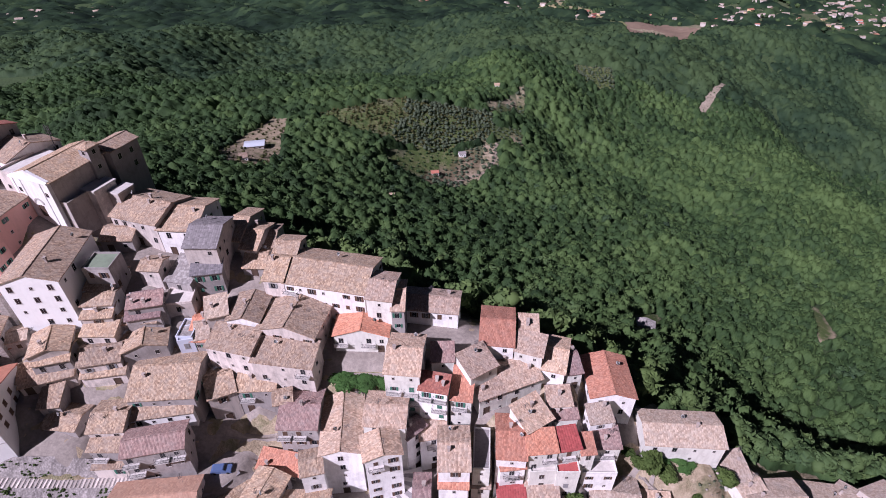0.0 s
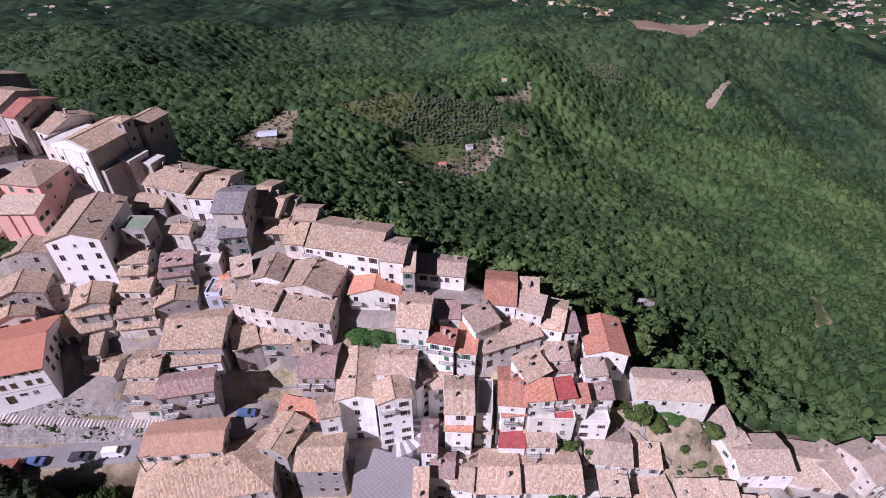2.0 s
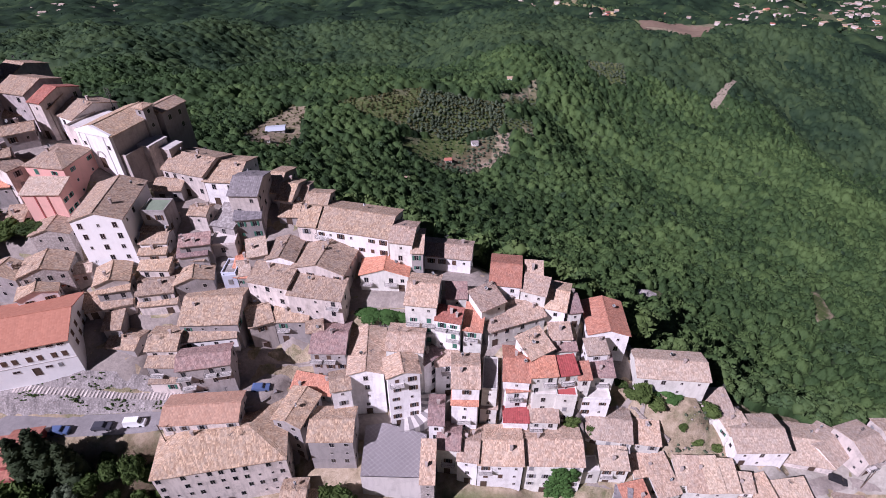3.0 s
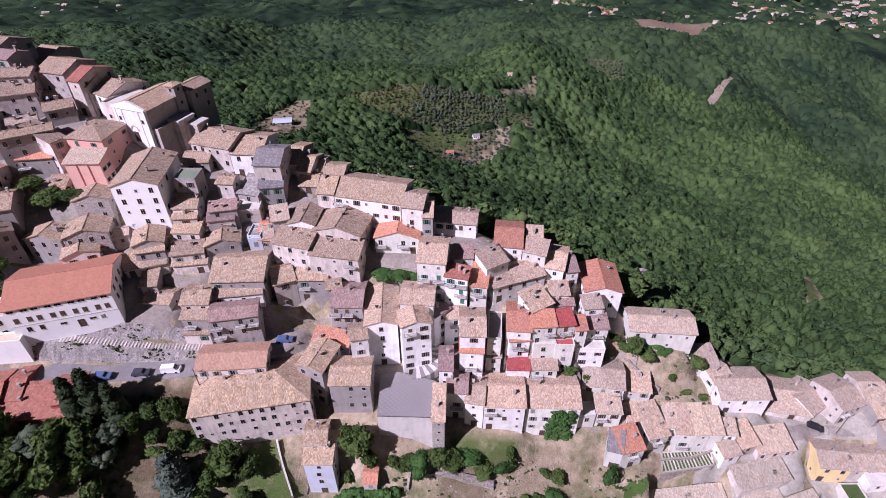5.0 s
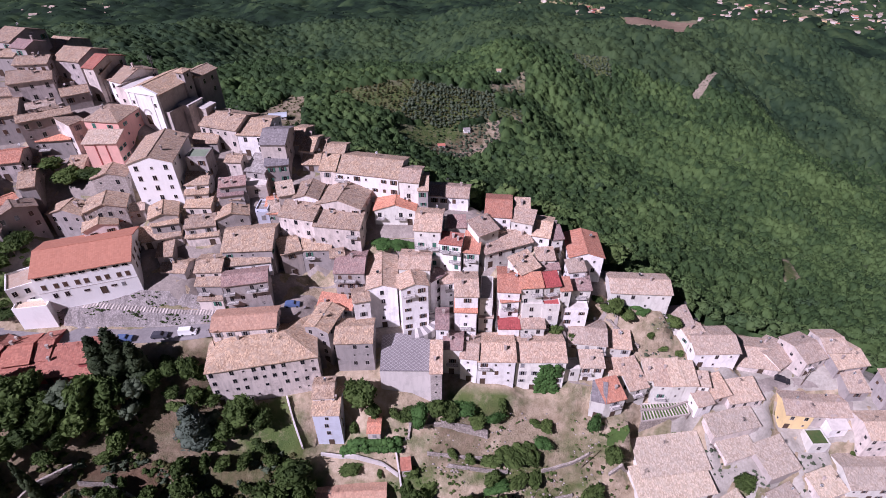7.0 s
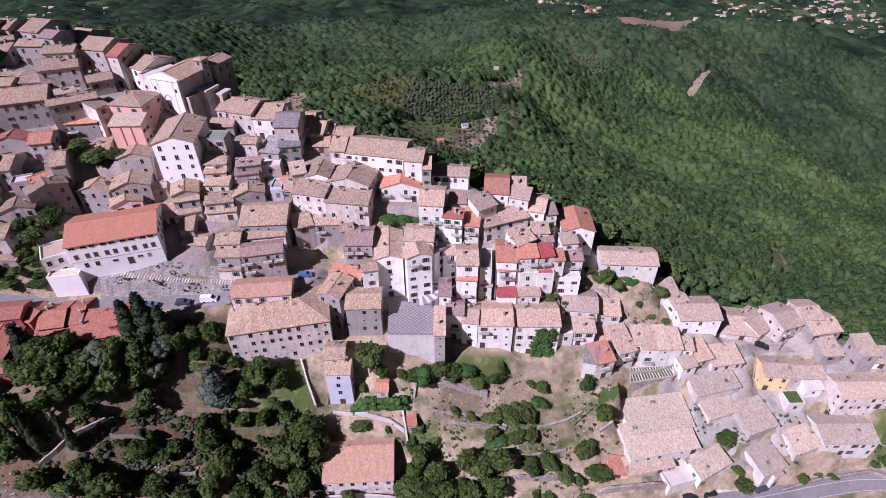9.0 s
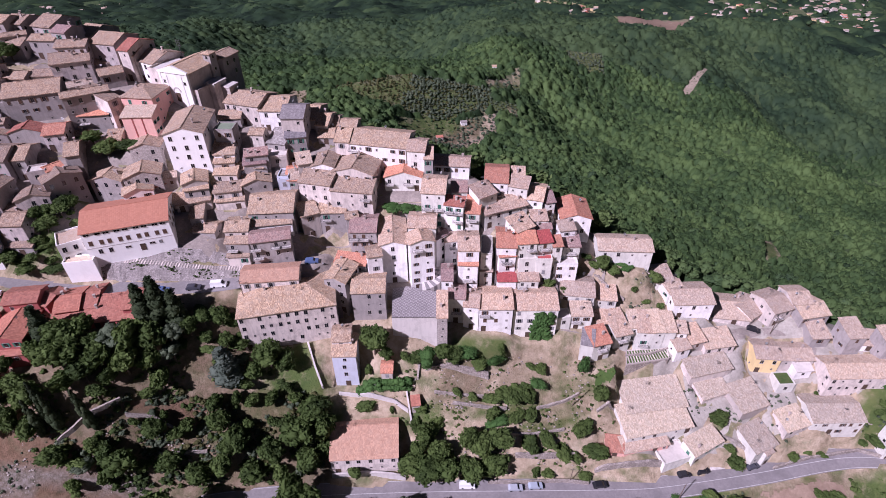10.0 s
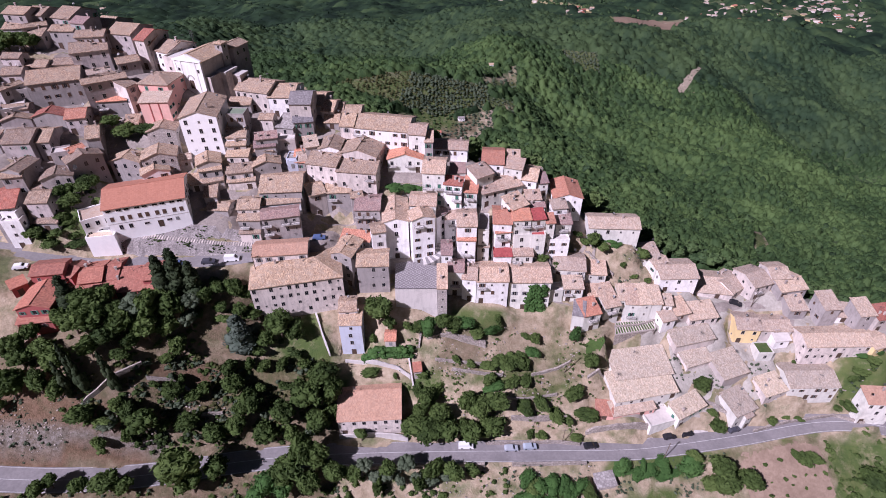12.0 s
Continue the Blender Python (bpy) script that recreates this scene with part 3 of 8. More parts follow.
house("S", -124.9, 35.5, 44.0, 4.0, 3.0, 3.3, 45, "q", "d")
house("R", -33.4, 37.8, 29.0, 6.6, 8.3, 13.7, 1, "t", "b")
house("R", -34.4, 40.0, 31.5, 5.1, 6.2, 2.5, 4, "t", "c")
house("R", -21.6, 34.4, 23.9, 3.1, 4.5, 2.5, -0, "o", "c")
house("S", -13.6, 27.8, 16.6, 2.2, 2.4, 2.0, 8, "q", "c")
house("R", -27.6, 22.6, 10.2, 18.2, 16.8, 6.9, 3, "x", "c")
house("R", -140.8, 85.0, 75.2, 7.8, 4.4, 2.5, 11, "n", "o")
house("R", -147.8, 118.0, 91.0, 7.8, 3.9, 2.5, 33, "n", "o")
house("F", -109.2, 55.1, 54.6, 8.0, 7.4, 4.3, 33, "k", "z", shutter=-1, step=2.0)
house("F", -106.4, 50.3, 50.0, 8.0, 3.1, 2.6, 10, "k", "z", windows=False)
house("S", -63.1, 82.9, 65.6, 6.8, 3.1, 2.5, 14, "m", "g")
house("F", -55.0, 80.9, 59.5, 3.4, 5.4, 4.9, -0, "s", "b")
house("F", 7.2, 61.0, 46.5, 3.3, 9.1, 2.5, -4, "g", "l")
house("F", 31.2, 60.6, 40.6, 7.1, 3.0, 4.2, -0, "c", "w")
house("F", 24.2, 59.9, 43.6, 4.6, 4.9, 4.7, -0, "d", "l")
house("F", 19.2, 59.1, 43.6, 5.2, 3.0, 4.8, 3, "c", "l")
house("F", 30.1, 50.2, 28.7, 4.2, 4.0, 4.1, 5, "c", "l")
house("S", -72.4, 80.9, 64.3, 6.1, 3.0, 2.5, 6, "t", "c")
house("R", -33.5, 69.4, 51.8, 3.7, 3.5, 2.5, 14, "t", "g")
house("R", -148.4, 103.8, 85.2, 6.1, 5.1, 2.5, -1, "n", "o")
house("R", -142.6, 104.9, 82.1, 8.4, 6.8, 2.5, 3, "n", "o")
house("F", -143.2, 91.1, 78.6, 7.6, 4.7, 3.8, 18, "c", "g")
house("F", -142.8, 86.7, 75.5, 6.7, 10.8, 2.5, 31, "c", "g")
house("R", -117.7, 88.6, 69.8, 4.1, 4.1, 2.5, -0, "n", "o")
house("S", -80.5, 70.5, 56.6, 9.6, 3.0, 2.5, 21, "t", "c")
house("R", -75.8, 64.9, 50.9, 6.8, 5.7, 2.5, -6, "t", "g")
house("R", -52.5, 82.3, 59.0, 2.9, 7.8, 3.1, 15, "k", "c")
house("F", -55.1, 79.8, 59.1, 3.2, 4.4, 3.7, 13, "c", "b")
house("S", -64.1, 83.3, 63.3, 6.6, 6.3, 2.5, 14, "m", "g")
house("R", -125.9, 61.5, 60.5, 4.4, 4.4, 2.5, -0, "n", "o")
house("S", -124.1, 55.8, 58.2, 5.6, 3.0, 2.5, -0, "n", "o")
house("S", -122.1, 53.8, 53.4, 6.3, 4.3, 2.5, -0, "n", "g")
house("F", -130.4, 51.9, 57.6, 4.4, 3.0, 2.5, -0, "c", "w")
house("F", -129.7, 50.1, 55.8, 5.3, 3.0, 2.5, 6, "c", "w")
house("R", -90.2, 77.4, 61.1, 6.4, 4.5, 5.0, 20, "k", "c")
house("F", -121.6, 69.7, 67.6, 4.8, 4.4, 3.0, 22, "c", "o")
house("S", -130.8, 59.3, 65.2, 5.5, 3.0, 2.6, 13, "n", "o")
house("R", 71.7, 60.0, 28.1, 12.6, 10.0, 5.8, 2, "k", "w", shutter=-1, step=3.5)
house("R", 66.6, 63.2, 28.9, 6.1, 7.2, 5.2, 22, "k", "l")
house("R", 87.3, 63.2, 19.5, 12.3, 12.0, 2.7, -8, "k", "c")
house("R", 93.6, 62.8, 20.1, 8.8, 9.6, 4.2, 33, "k", "c")
house("R", 100.4, 61.5, 23.5, 7.3, 10.2, 5.4, 18, "k", "c", balconies=1)
house("R", 108.5, 63.0, 24.6, 6.6, 8.6, 2.6, 2, "k", "c")
house("R", 111.0, 59.5, 22.6, 9.7, 9.0, 4.6, 10, "k", "g")
house("S", 111.4, 52.1, 19.2, 5.7, 6.1, 4.3, 2, "k", "g")
house("S", 120.4, 50.3, 21.5, 5.6, 6.7, 7.7, 5, "k", "g")
house("S", 127.1, 50.5, 17.2, 5.7, 5.4, 3.1, -8, "k", "w")
house("S", 129.9, 47.1, 21.6, 5.2, 6.3, 5.0, 5, "k", "g")
house("S", 137.4, 47.2, 19.5, 7.1, 5.2, 4.5, 10, "r", "c")
house("R", 120.4, 41.7, 14.6, 21.4, 8.6, 5.6, 1, "k", "c", shutter=-1, step=2.4)
house("R", 133.1, 40.7, 14.2, 6.5, 7.1, 3.4, 15, "k", "y")
house("S", 88.9, 23.2, -0.1, 2.9, 3.0, 2.5, 25, "k", "l")
house("R", -154.7, 70.4, 71.9, 8.3, 5.6, 4.4, 18, "k", "g")
house("S", -143.4, 71.7, 70.8, 7.5, 4.4, 4.2, 4, "n", "g")
house("R", -159.2, 99.2, 85.4, 6.5, 4.4, 3.9, -1, "n", "o")
house("S", -121.0, 126.0, 82.2, 4.9, 5.1, 5.2, -14, "n", "g")
house("R", -154.4, 85.2, 78.6, 6.8, 5.6, 3.3, 66, "n", "g")
house("S", -153.3, 92.4, 83.7, 4.7, 4.9, 5.0, 66, "n", "g")
house("R", -64.2, 91.7, 68.7, 4.5, 4.7, 3.6, -4, "t", "c")
house("R", -158.0, 78.7, 76.9, 4.6, 5.1, 4.3, 66, "n", "o")
house("R", -158.4, 107.6, 87.8, 7.9, 5.1, 3.5, -1, "k", "o")
house("R", -120.9, 101.5, 80.7, 7.0, 4.7, 4.3, 32, "k", "o")
house("S", -107.2, 87.3, 68.9, 4.3, 4.9, 3.6, 10, "n", "c")
house("R", -112.6, 106.0, 83.0, 6.9, 6.4, 4.4, 32, "n", "g")
house("S", -147.9, 79.9, 74.9, 4.8, 5.7, 3.6, 66, "n", "o")
house("S", 43.9, 52.4, 24.8, 5.6, 4.7, 3.5, 5, "u", "l")
house("S", 47.3, 50.1, 24.2, 5.4, 8.6, 6.5, 15, "u", "l", balconies=1)
house("S", 52.3, 51.4, 24.6, 2.7, 5.8, 6.0, 0, "k", "l")
house("S", 55.5, 50.6, 24.2, 4.9, 7.3, 6.0, -3, "u", "l", balconies=1)
house("S", 59.2, 50.6, 24.3, 3.5, 7.4, 6.0, 4, "k", "l")
house("S", 63.0, 50.6, 24.0, 3.4, 6.7, 5.0, 0, "k", "l")
house("S", 66.9, 49.9, 22.8, 3.5, 3.9, 4.0, -4, "k", "l")
house("S", 66.3, 46.7, 19.6, 4.8, 5.2, 7.0, 16, "k", "w")
house("S", 71.5, 49.7, 20.0, 5.2, 6.1, 4.0, 15, "u", "c", balconies=1)
house("S", 79.1, 49.7, 18.0, 9.8, 6.2, 3.5, 9, "k", "c", chimneys=0)
house("R", 94.4, 47.9, 15.6, 7.5, 8.0, 7.0, -5, "k", "y", shutter=-1)
house("R", 103.5, 47.8, 14.8, 9.8, 7.3, 4.5, -1, "k", "c")
house("S", 56.1, 29.3, 6.3, 20.6, 9.2, 2.0, 11, "j", "l", chimneys=0)
house("S", 56.9, 35.6, 8.3, 19.0, 9.4, 2.0, 8, "j", "l", chimneys=0, windows=False)
house("S", 52.4, 23.6, 3.0, 14.0, 4.2, 2.8, 12, "k", "p", chimneys=0)
house("S", 43.7, 22.7, 3.0, 4.9, 4.3, 2.6, -7, "o", "p", chimneys=0)
house("F", 60.6, 22.0, 0.4, 8.7, 6.2, 3.0, 16, "c", "l", windows=False)
house("S", 69.9, 24.0, 2.6, 11.3, 4.9, 3.0, 27, "j", "l")
house("S", 74.7, 42.4, 14.2, 14.2, 5.3, 3.0, 14, "j", "c", chimneys=0, windows=False)
house("S", 75.3, 38.0, 9.5, 9.7, 6.3, 3.0, 18, "j", "c", chimneys=0, windows=False)
house("S", 85.5, 35.4, 8.0, 9.7, 8.5, 2.6, 19, "j", "c", chimneys=0, windows=False)
house("F", 98.3, 40.3, 10.6, 5.0, 4.8, 4.0, 2, "v", "l", label="low pale house with weeds on its flat roof")
house("S", 104.5, 43.1, 13.0, 5.0, 3.4, 5.0, 5, "c", "w", label="small white plastered house with a low pale roof")
house("R", 110.9, 33.4, 5.8, 15.6, 10.2, 3.0, 1, "j", "l")
house("S", 97.8, 30.0, 4.6, 8.4, 6.1, 2.5, 18, "j", "c")
house("S", 86.7, 25.8, 1.6, 8.4, 7.6, 2.4, 23, "j", "l")
house("S", 41.0, 4.2, -5.4, 5.6, 3.4, 2.0, 10, "s", "s", chimneys=0, windows=False, label="small ruined stone shed below the road")
house("S", 131.2, 26.6, 3.0, 9.2, 5.4, 2.0, -3, "x", "l")
house("S", 64.7, 66.3, 30.0, 5.7, 5.7, 3.5, 8, "k", "l", chimneys=0, windows=False)
house("S", 36.9, 43.4, 25.2, 3.5, 5.0, 7.0, -14, "g", "l")
house("S", 40.0, 44.1, 25.2, 5.8, 5.9, 7.0, 15, "o", "l", balconies=1)
house("R", 35.4, 58.7, 32.6, 10.2, 9.2, 4.0, -7, "k", "l", balconies=1)
house("S", 44.3, 57.6, 30.0, 6.6, 5.2, 3.0, -5, "u", "l")
house("S", 35.7, 51.1, 29.4, 6.2, 4.6, 7.0, 0, "k", "l", balconies=1)
house("S", 64.4, 67.1, 29.5, 6.6, 6.2, 2.6, 7, "k", "l")
house("R", 11.3, 83.6, 58.0, 7.2, 11.3, 4.0, -6, "o", "w")
house("S", 18.0, 78.6, 57.2, 5.9, 4.7, 5.0, -18, "u", "l", balconies=1)
house("S", 18.1, 83.7, 57.6, 4.1, 4.6, 3.0, -4, "u", "l")
house("S", 6.4, 73.9, 57.2, 6.5, 5.5, 3.5, 32, "u", "l")
house("S", -0.7, 76.7, 56.6, 4.7, 4.0, 3.0, 2, "m", "l")
house("S", 3.5, 70.4, 53.8, 4.2, 6.7, 9.0, -8, "o", "l", balconies=2, shutter=0)
house("S", -2.2, 68.9, 56.5, 5.7, 3.5, 9.5, -11, "r", "w", balconies=3, shutter=0)
house("S", 9.0, 71.2, 52.6, 6.3, 4.3, 5.0, 23, "u", "l", shutter=-1)
house("R", 14.7, 76.4, 52.6, 8.2, 9.5, 6.0, 23, "u", "l", shutter=-1)
house("S", 17.3, 66.1, 50.5, 6.5, 5.8, 4.0, 32, "u", "l")
house("S", 23.5, 70.5, 50.2, 4.9, 3.9, 3.0, 4, "u", "l")
house("S", 24.6, 68.0, 48.4, 5.0, 2.7, 3.0, 6, "m", "l")
house("R", 13.0, 62.7, 48.2, 5.7, 9.8, 6.0, -3, "o", "w", balconies=1)
house("S", 18.7, 60.7, 49.0, 5.7, 4.2, 5.0, 6, "o", "l", balconies=1)
house("S", 23.9, 61.6, 48.6, 4.4, 4.1, 5.0, 10, "d", "l", balconies=1)
house("S", 27.9, 61.4, 47.2, 2.8, 3.7, 4.0, 5, "o", "l")
house("S", 32.9, 65.0, 45.0, 5.0, 5.6, 6.0, 2, "m", "l", balconies=1)
house("S", 31.6, 67.5, 48.6, 4.8, 3.6, 3.0, 8, "k", "w")
house("G", 35.7, 77.4, 48.6, 9.4, 11.6, 9.0, -1, "o", "w", shutter=-1, step=4)
house("R", 51.0, 69.5, 41.0, 16.7, 8.5, 5.0, -3, "k", "l", shutter=-1, step=4)
house("G", -18.0, 84.0, 58.9, 11.5, 9.0, 5.0, -1, "o", "l", balconies=2)
house("G", -32.5, 82.8, 61.2, 12.8, 10.0, 4.0, -11, "t", "c")
house("G", -42.6, 84.9, 62.0, 6.9, 8.5, 3.5, -4, "t", "w")
house("S", -49.2, 84.0, 62.6, 4.4, 5.0, 3.0, 19, "k", "c")
house("S", -44.2, 77.5, 59.5, 10.2, 5.5, 6.0, -13, "t", "c")
house("S", -33.0, 75.2, 58.2, 12.9, 6.0, 8.0, -8, "t", "c", balconies=1)
house("S", -52.6, 92.0, 67.6, 6.4, 4.9, 6.0, 10, "g", "g", chimneys=0)
house("S", -57.7, 91.9, 66.0, 6.0, 6.8, 3.0, -12, "s", "g", chimneys=0)
house("F", -57.7, 86.7, 63.6, 5.8, 5.2, 4.0, 8, "c", "c")
house("H", -99.1, 98.5, 79.3, 10.4, 11.1, 9.0, -8, "t", "p", shutter=0, step=4.5)
house("S", -111.3, 94.9, 79.0, 4.3, 10.0, 9.0, 66, "n", "c")
house("S", -97.7, 88.3, 76.2, 9.0, 5.0, 9.0, 2, "k", "p", windows=False, chimneys=0, label="tall salmon-pink plastered house with a pinkish lean-to roof")


def refine(coords, table, steps):
    """Cubic interpolation of the rows of a table to steps times as many."""
    c, t = np.array(coords, float), np.array(table, float)
    slope = np.zeros_like(t)
    secant = np.diff(t, axis=0) / np.diff(c)[:, None]
    h = np.diff(c)
    slope[1:-1] = (secant[:-1] * h[1:, None] + secant[1:] * h[:-1, None]) / (h[1:] + h[:-1])[:, None]
    slope[0], slope[-1] = secant[0], secant[-1]
    cc, rows = [], []
    for i in range(len(c) - 1):
        for s in np.arange(steps) / steps:
            cc.append(c[i] + s * h[i])
            rows.append((1 + 2 * s) * (1 - s) ** 2 * t[i] + s * (1 - s) ** 2 * h[i] * slope[i] + s * s * (3 - 2 * s) * t[i + 1] + s * s * (s - 1) * h[i] * slope[i + 1])
    return np.array(cc + [c[-1]]), np.array(rows + [t[-1]])


LAND_Y, LAND_ROWS = refine(SECTION_Y, SECTION_Z, 5)
LAND_X, LAND_COLS = refine(SECTION_X, LAND_ROWS.T, 5)
LAND = LAND_COLS.T


# ridges (positive) and gullies (negative) of the country behind the village: x, y, height, width
RELIEF = [
    (560, 1190, 14, 110), (650, 1225, 22, 110), (730, 1250, 26, 115), (815, 1200, 28, 110), (895, 1150, 32, 110), (980, 1090, 28, 120), (1090, 1030, 26, 130),
    (560, 960, -16, 70), (575, 880, -22, 70), (600, 790, -24, 75), (660, 720, -24, 80), (740, 690, -20, 85),
    (-160, 930, -34, 150), (-330, 880, -26, 170), (-40, 1080, -30, 140),
    (430, 640, -12, 55), (330, 540, -14, 55), (250, 440, -12, 45), (330, 420, 10, 50), (440, 520, 12, 60),
    (130, 620, 10, 60), (60, 690, 12, 70), (230, 660, -10, 50), (150, 320, 8, 40), (260, 330, -8, 40),
]


def spurs(x, y):
    """Low spurs and gullies of the wooded country behind the village."""
    a = 12 * np.clip((np.hypot(x + 20, y - 70) - 140) / 320, 0, 1)
    z = a * (0.6 * np.sin(x / 52 + 0.9 * np.sin(y / 71 + 1)) + 0.5 * np.sin(y / 63 + 1.1 * np.sin(x / 90)) + 0.3 * np.sin((x + 0.7 * y) / 29 + 1.2 * np.sin(y / 47)))
    for px, py, high, wide in RELIEF:
        z = z + high * np.exp(-((x - px) ** 2 + (y - py) ** 2) / (wide * wide))
    return z


def hill_at(x, y):
    """Natural height of the land; x and y are arrays."""
    far_x, far_y = x, y
    x, y = np.clip(x, -2599, 2599), np.clip(y, -1499, 3199)
    i = np.clip(np.searchsorted(LAND_X, x) - 1, 0, len(LAND_X) - 2)
    j = np.clip(np.searchsorted(LAND_Y, y) - 1, 0, len(LAND_Y) - 2)
    u, v = (x - LAND_X[i]) / (LAND_X[i + 1] - LAND_X[i]), (y - LAND_Y[j]) / (LAND_Y[j + 1] - LAND_Y[j])
    return (LAND[j, i] * (1 - u) + LAND[j, i + 1] * u) * (1 - v) + (LAND[j + 1, i] * (1 - u) + LAND[j + 1, i + 1] * u) * v + spurs(far_x, far_y)


def on_line(x, y, line):
    """Distance from points to a polyline of (x, y, z), and the line's height at the nearest place."""
    best, height = np.full(np.shape(x), 1e9), np.zeros(np.shape(x))
    for (ax, ay, az), (bx, by, bz) in zip(line, line[1:]):
        dx, dy = bx - ax, by - ay
        s = np.clip(((x - ax) * dx + (y - ay) * dy) / (dx * dx + dy * dy), 0, 1)
        far = np.hypot(x - ax - s * dx, y - ay - s * dy)
        near = far < best
        best, height = np.where(near, far, best), np.where(near, az + s * (bz - az), height)
    return best, height


def smooth_line(line, steps=6):
    c = np.arange(len(line))
    return [tuple(p) for p in refine(c, line, steps)[1]]


ROAD = smooth_line([(-260, 6, 26), (-190, -2, 19), (-150, -4, 15), (-120, -4.3, 12), (-104, -3.7, 10.3), (-86, -1.4, 8.3), (-59, 4.6, 5.4), (-42, 7.1, 3.7), (-29, 8.3, 2.6), (-13, 9.6, 1.1), (-1, 10.4, 0),
                    (22, 11.6, -1.9), (48, 12.9, -3.7), (62, 14.7, -4.7), (87, 19.1, -5.9), (104, 22.6, -6.5), (116, 24.4, -6.8), (126, 24.4, -7), (136, 22.6, -7.3), (165, 12, -9), (230, -20, -14)])
STREET = smooth_line([(-150, 54, 50), (-128, 47, 46), (-110, 46.6, 43.2), (-92, 47.5, 41.8), (-76, 49.2, 40.8), (-64, 50.5, 41.4), (-48, 55.5, 42.0), (-43, 60, 42.0)])
ALLEY = smooth_line([(85.0, 52.1, 16.5), (93.8, 54.4, 14.8), (99.4, 52.2, 15.3), (106.5, 48.9, 15.0), (110.5, 47.0, 14.3)])


BANK_X = [-112, -93.3, -84.5, -75.6, -66.6, -60]
RAMP_Y, RAMP_Z = [52.2, 53.3, 54.0, 55.0, 56.0, 56.6], [47.5, 47.1, 45.3, 43.4, 41.9, 41.7]
CREST_Z = [48.7, 49.0, 48.8, 47.2, 44.2, 42.4]


def bank_at(x, t):
    """A place on the embankment: t runs from 0 at the street over the ramp, 0.4 to 0.6, to 1 at the crest."""
    sy, sz = np.interp(x, [p[0] for p in STREET], [p[1] for p in STREET]) + 2.75, np.interp(x, [p[0] for p in STREET], [p[2] for p in STREET]) - 0.2
    ry, rz, cz = np.interp(x, BANK_X, RAMP_Y), np.interp(x, BANK_X, RAMP_Z), np.interp(x, BANK_X, CREST_Z)
    return float(np.interp(t, [0, 0.4, 0.6, 1], [sy, ry - 1.0, ry + 1.0, ry + 3.4])), float(np.interp(t, [0, 0.4, 0.6, 1], [sz, rz, rz, max(cz, rz + 0.1)]))


def cut_bank(x, y, z):
    """The ground kept below the face of the embankment."""
    sy = np.interp(x, [p[0] for p in STREET], [p[1] for p in STREET]) + 2.6
    sz = np.interp(x, [p[0] for p in STREET], [p[2] for p in STREET]) - 0.4
    ry, rz, cz = np.interp(x, BANK_X, RAMP_Y), np.interp(x, BANK_X, RAMP_Z) - 0.5, np.interp(x, BANK_X, CREST_Z) - 0.5
    up = np.clip((y - sy) / (ry - 1.0 - sy), 0, 1)
    top = np.clip((y - ry - 1.0) / 2.4, 0, 1)
    face = np.where(y < ry, sz + (rz - sz) * up, rz + (cz - rz) * top)
    return np.where((x > -112.5) & (x < -59.5) & (y > sy) & (y < ry + 3.6), np.minimum(z, face), z)


def terrace_rows():
    """The level yards cut into the slope in front of houses: place, turn, half width, half depth, level."""
    rows = []
    for o in HOUSES:
        c, s = math.cos(radians(o["turn"])), math.sin(radians(o["turn"]))
        fx, fy = o["x"] + s * o["d"] / 2, o["y"] - c * o["d"] / 2
        level = o["eave"] - o["h"]
        if level < float(hill_at(np.array([fx]), np.array([fy]))[0]) + 1.0 or o["x"] > 45:
            rows.append((fx, fy, c, s, o["w"] / 2, level))
    return np.array(rows).T[:, None, :]


YARDS = terrace_rows()
FEET = np.array([(o["x"], o["y"], math.cos(radians(o["turn"])), math.sin(radians(o["turn"])), o["w"] / 2, o["d"] / 2, o["eave"]) for o in HOUSES if o["x"] > 40 or o["y"] > 45]).T[:, None, :]


def terraced(x, y, z, share):
    fx, fy, c, s, half, level = YARDS
    dx, dy = x[:, None] - fx, y[:, None] - fy
    lx, ly = dx * c + dy * s, -dx * s + dy * c
    off = np.hypot(np.maximum(np.abs(lx) - half, 0), np.maximum(np.abs(ly) - 2.2, 0))
    w = 5 * share[:, None] * np.exp(-(off / 1.8) ** 2)
    z = (z + (w * level).sum(1)) / (1 + w.sum(1))
    # no earth above the eaves inside or close behind a house
    hx, hy, c, s, half, deep, eave = FEET
    dx, dy = x[:, None] - hx, y[:, None] - hy
    off = np.hypot(np.maximum(np.abs(dx * c + dy * s) - half, 0), np.maximum(np.abs(-dx * s + dy * c) - deep, 0))
    return np.minimum(z, (eave - 1.4 + 2.5 * off + 50 * (off > 1.8)).min(1))


def ground(x, y):
    """Height of the finished ground: the hill with yards terraced and roads benched into it."""
    x, y = np.asarray(x, float), np.asarray(y, float)
    z = hill_at(x, y)
    lane = np.full(np.shape(x), 99.0)
    for line, half, bank in ((ROAD, 4.4, 2.2), (STREET, 3.6, 3.0)):
        near = np.abs(y - np.interp(x, [p[0] for p in line], [p[1] for p in line])) < 30
        if not np.any(near):
            continue
        far, level = on_line(x, y, line)
        lane = np.minimum(lane, far - half + 0.8)
        s = np.clip((far - half) / bank, 0, 1)
        s = s * s * (3 - 2 * s)
        z = np.where(near, level * (1 - s) + z * s, z)
    close = (np.abs(x) < 175) & (y > 0) & (y < 150) & (lane > 0)
    if np.any(close):
        z = np.array(z)
        z[close] = terraced(x[close], y[close], z[close], np.clip(lane[close], 0, 1))
    # the level garden bed cut into the slope
    z = np.where((x > 47.5) & (x < 66) & (y > 39.5) & (y < 50), np.minimum(z, 16.3), z)
    return cut_bank(x, y, z)


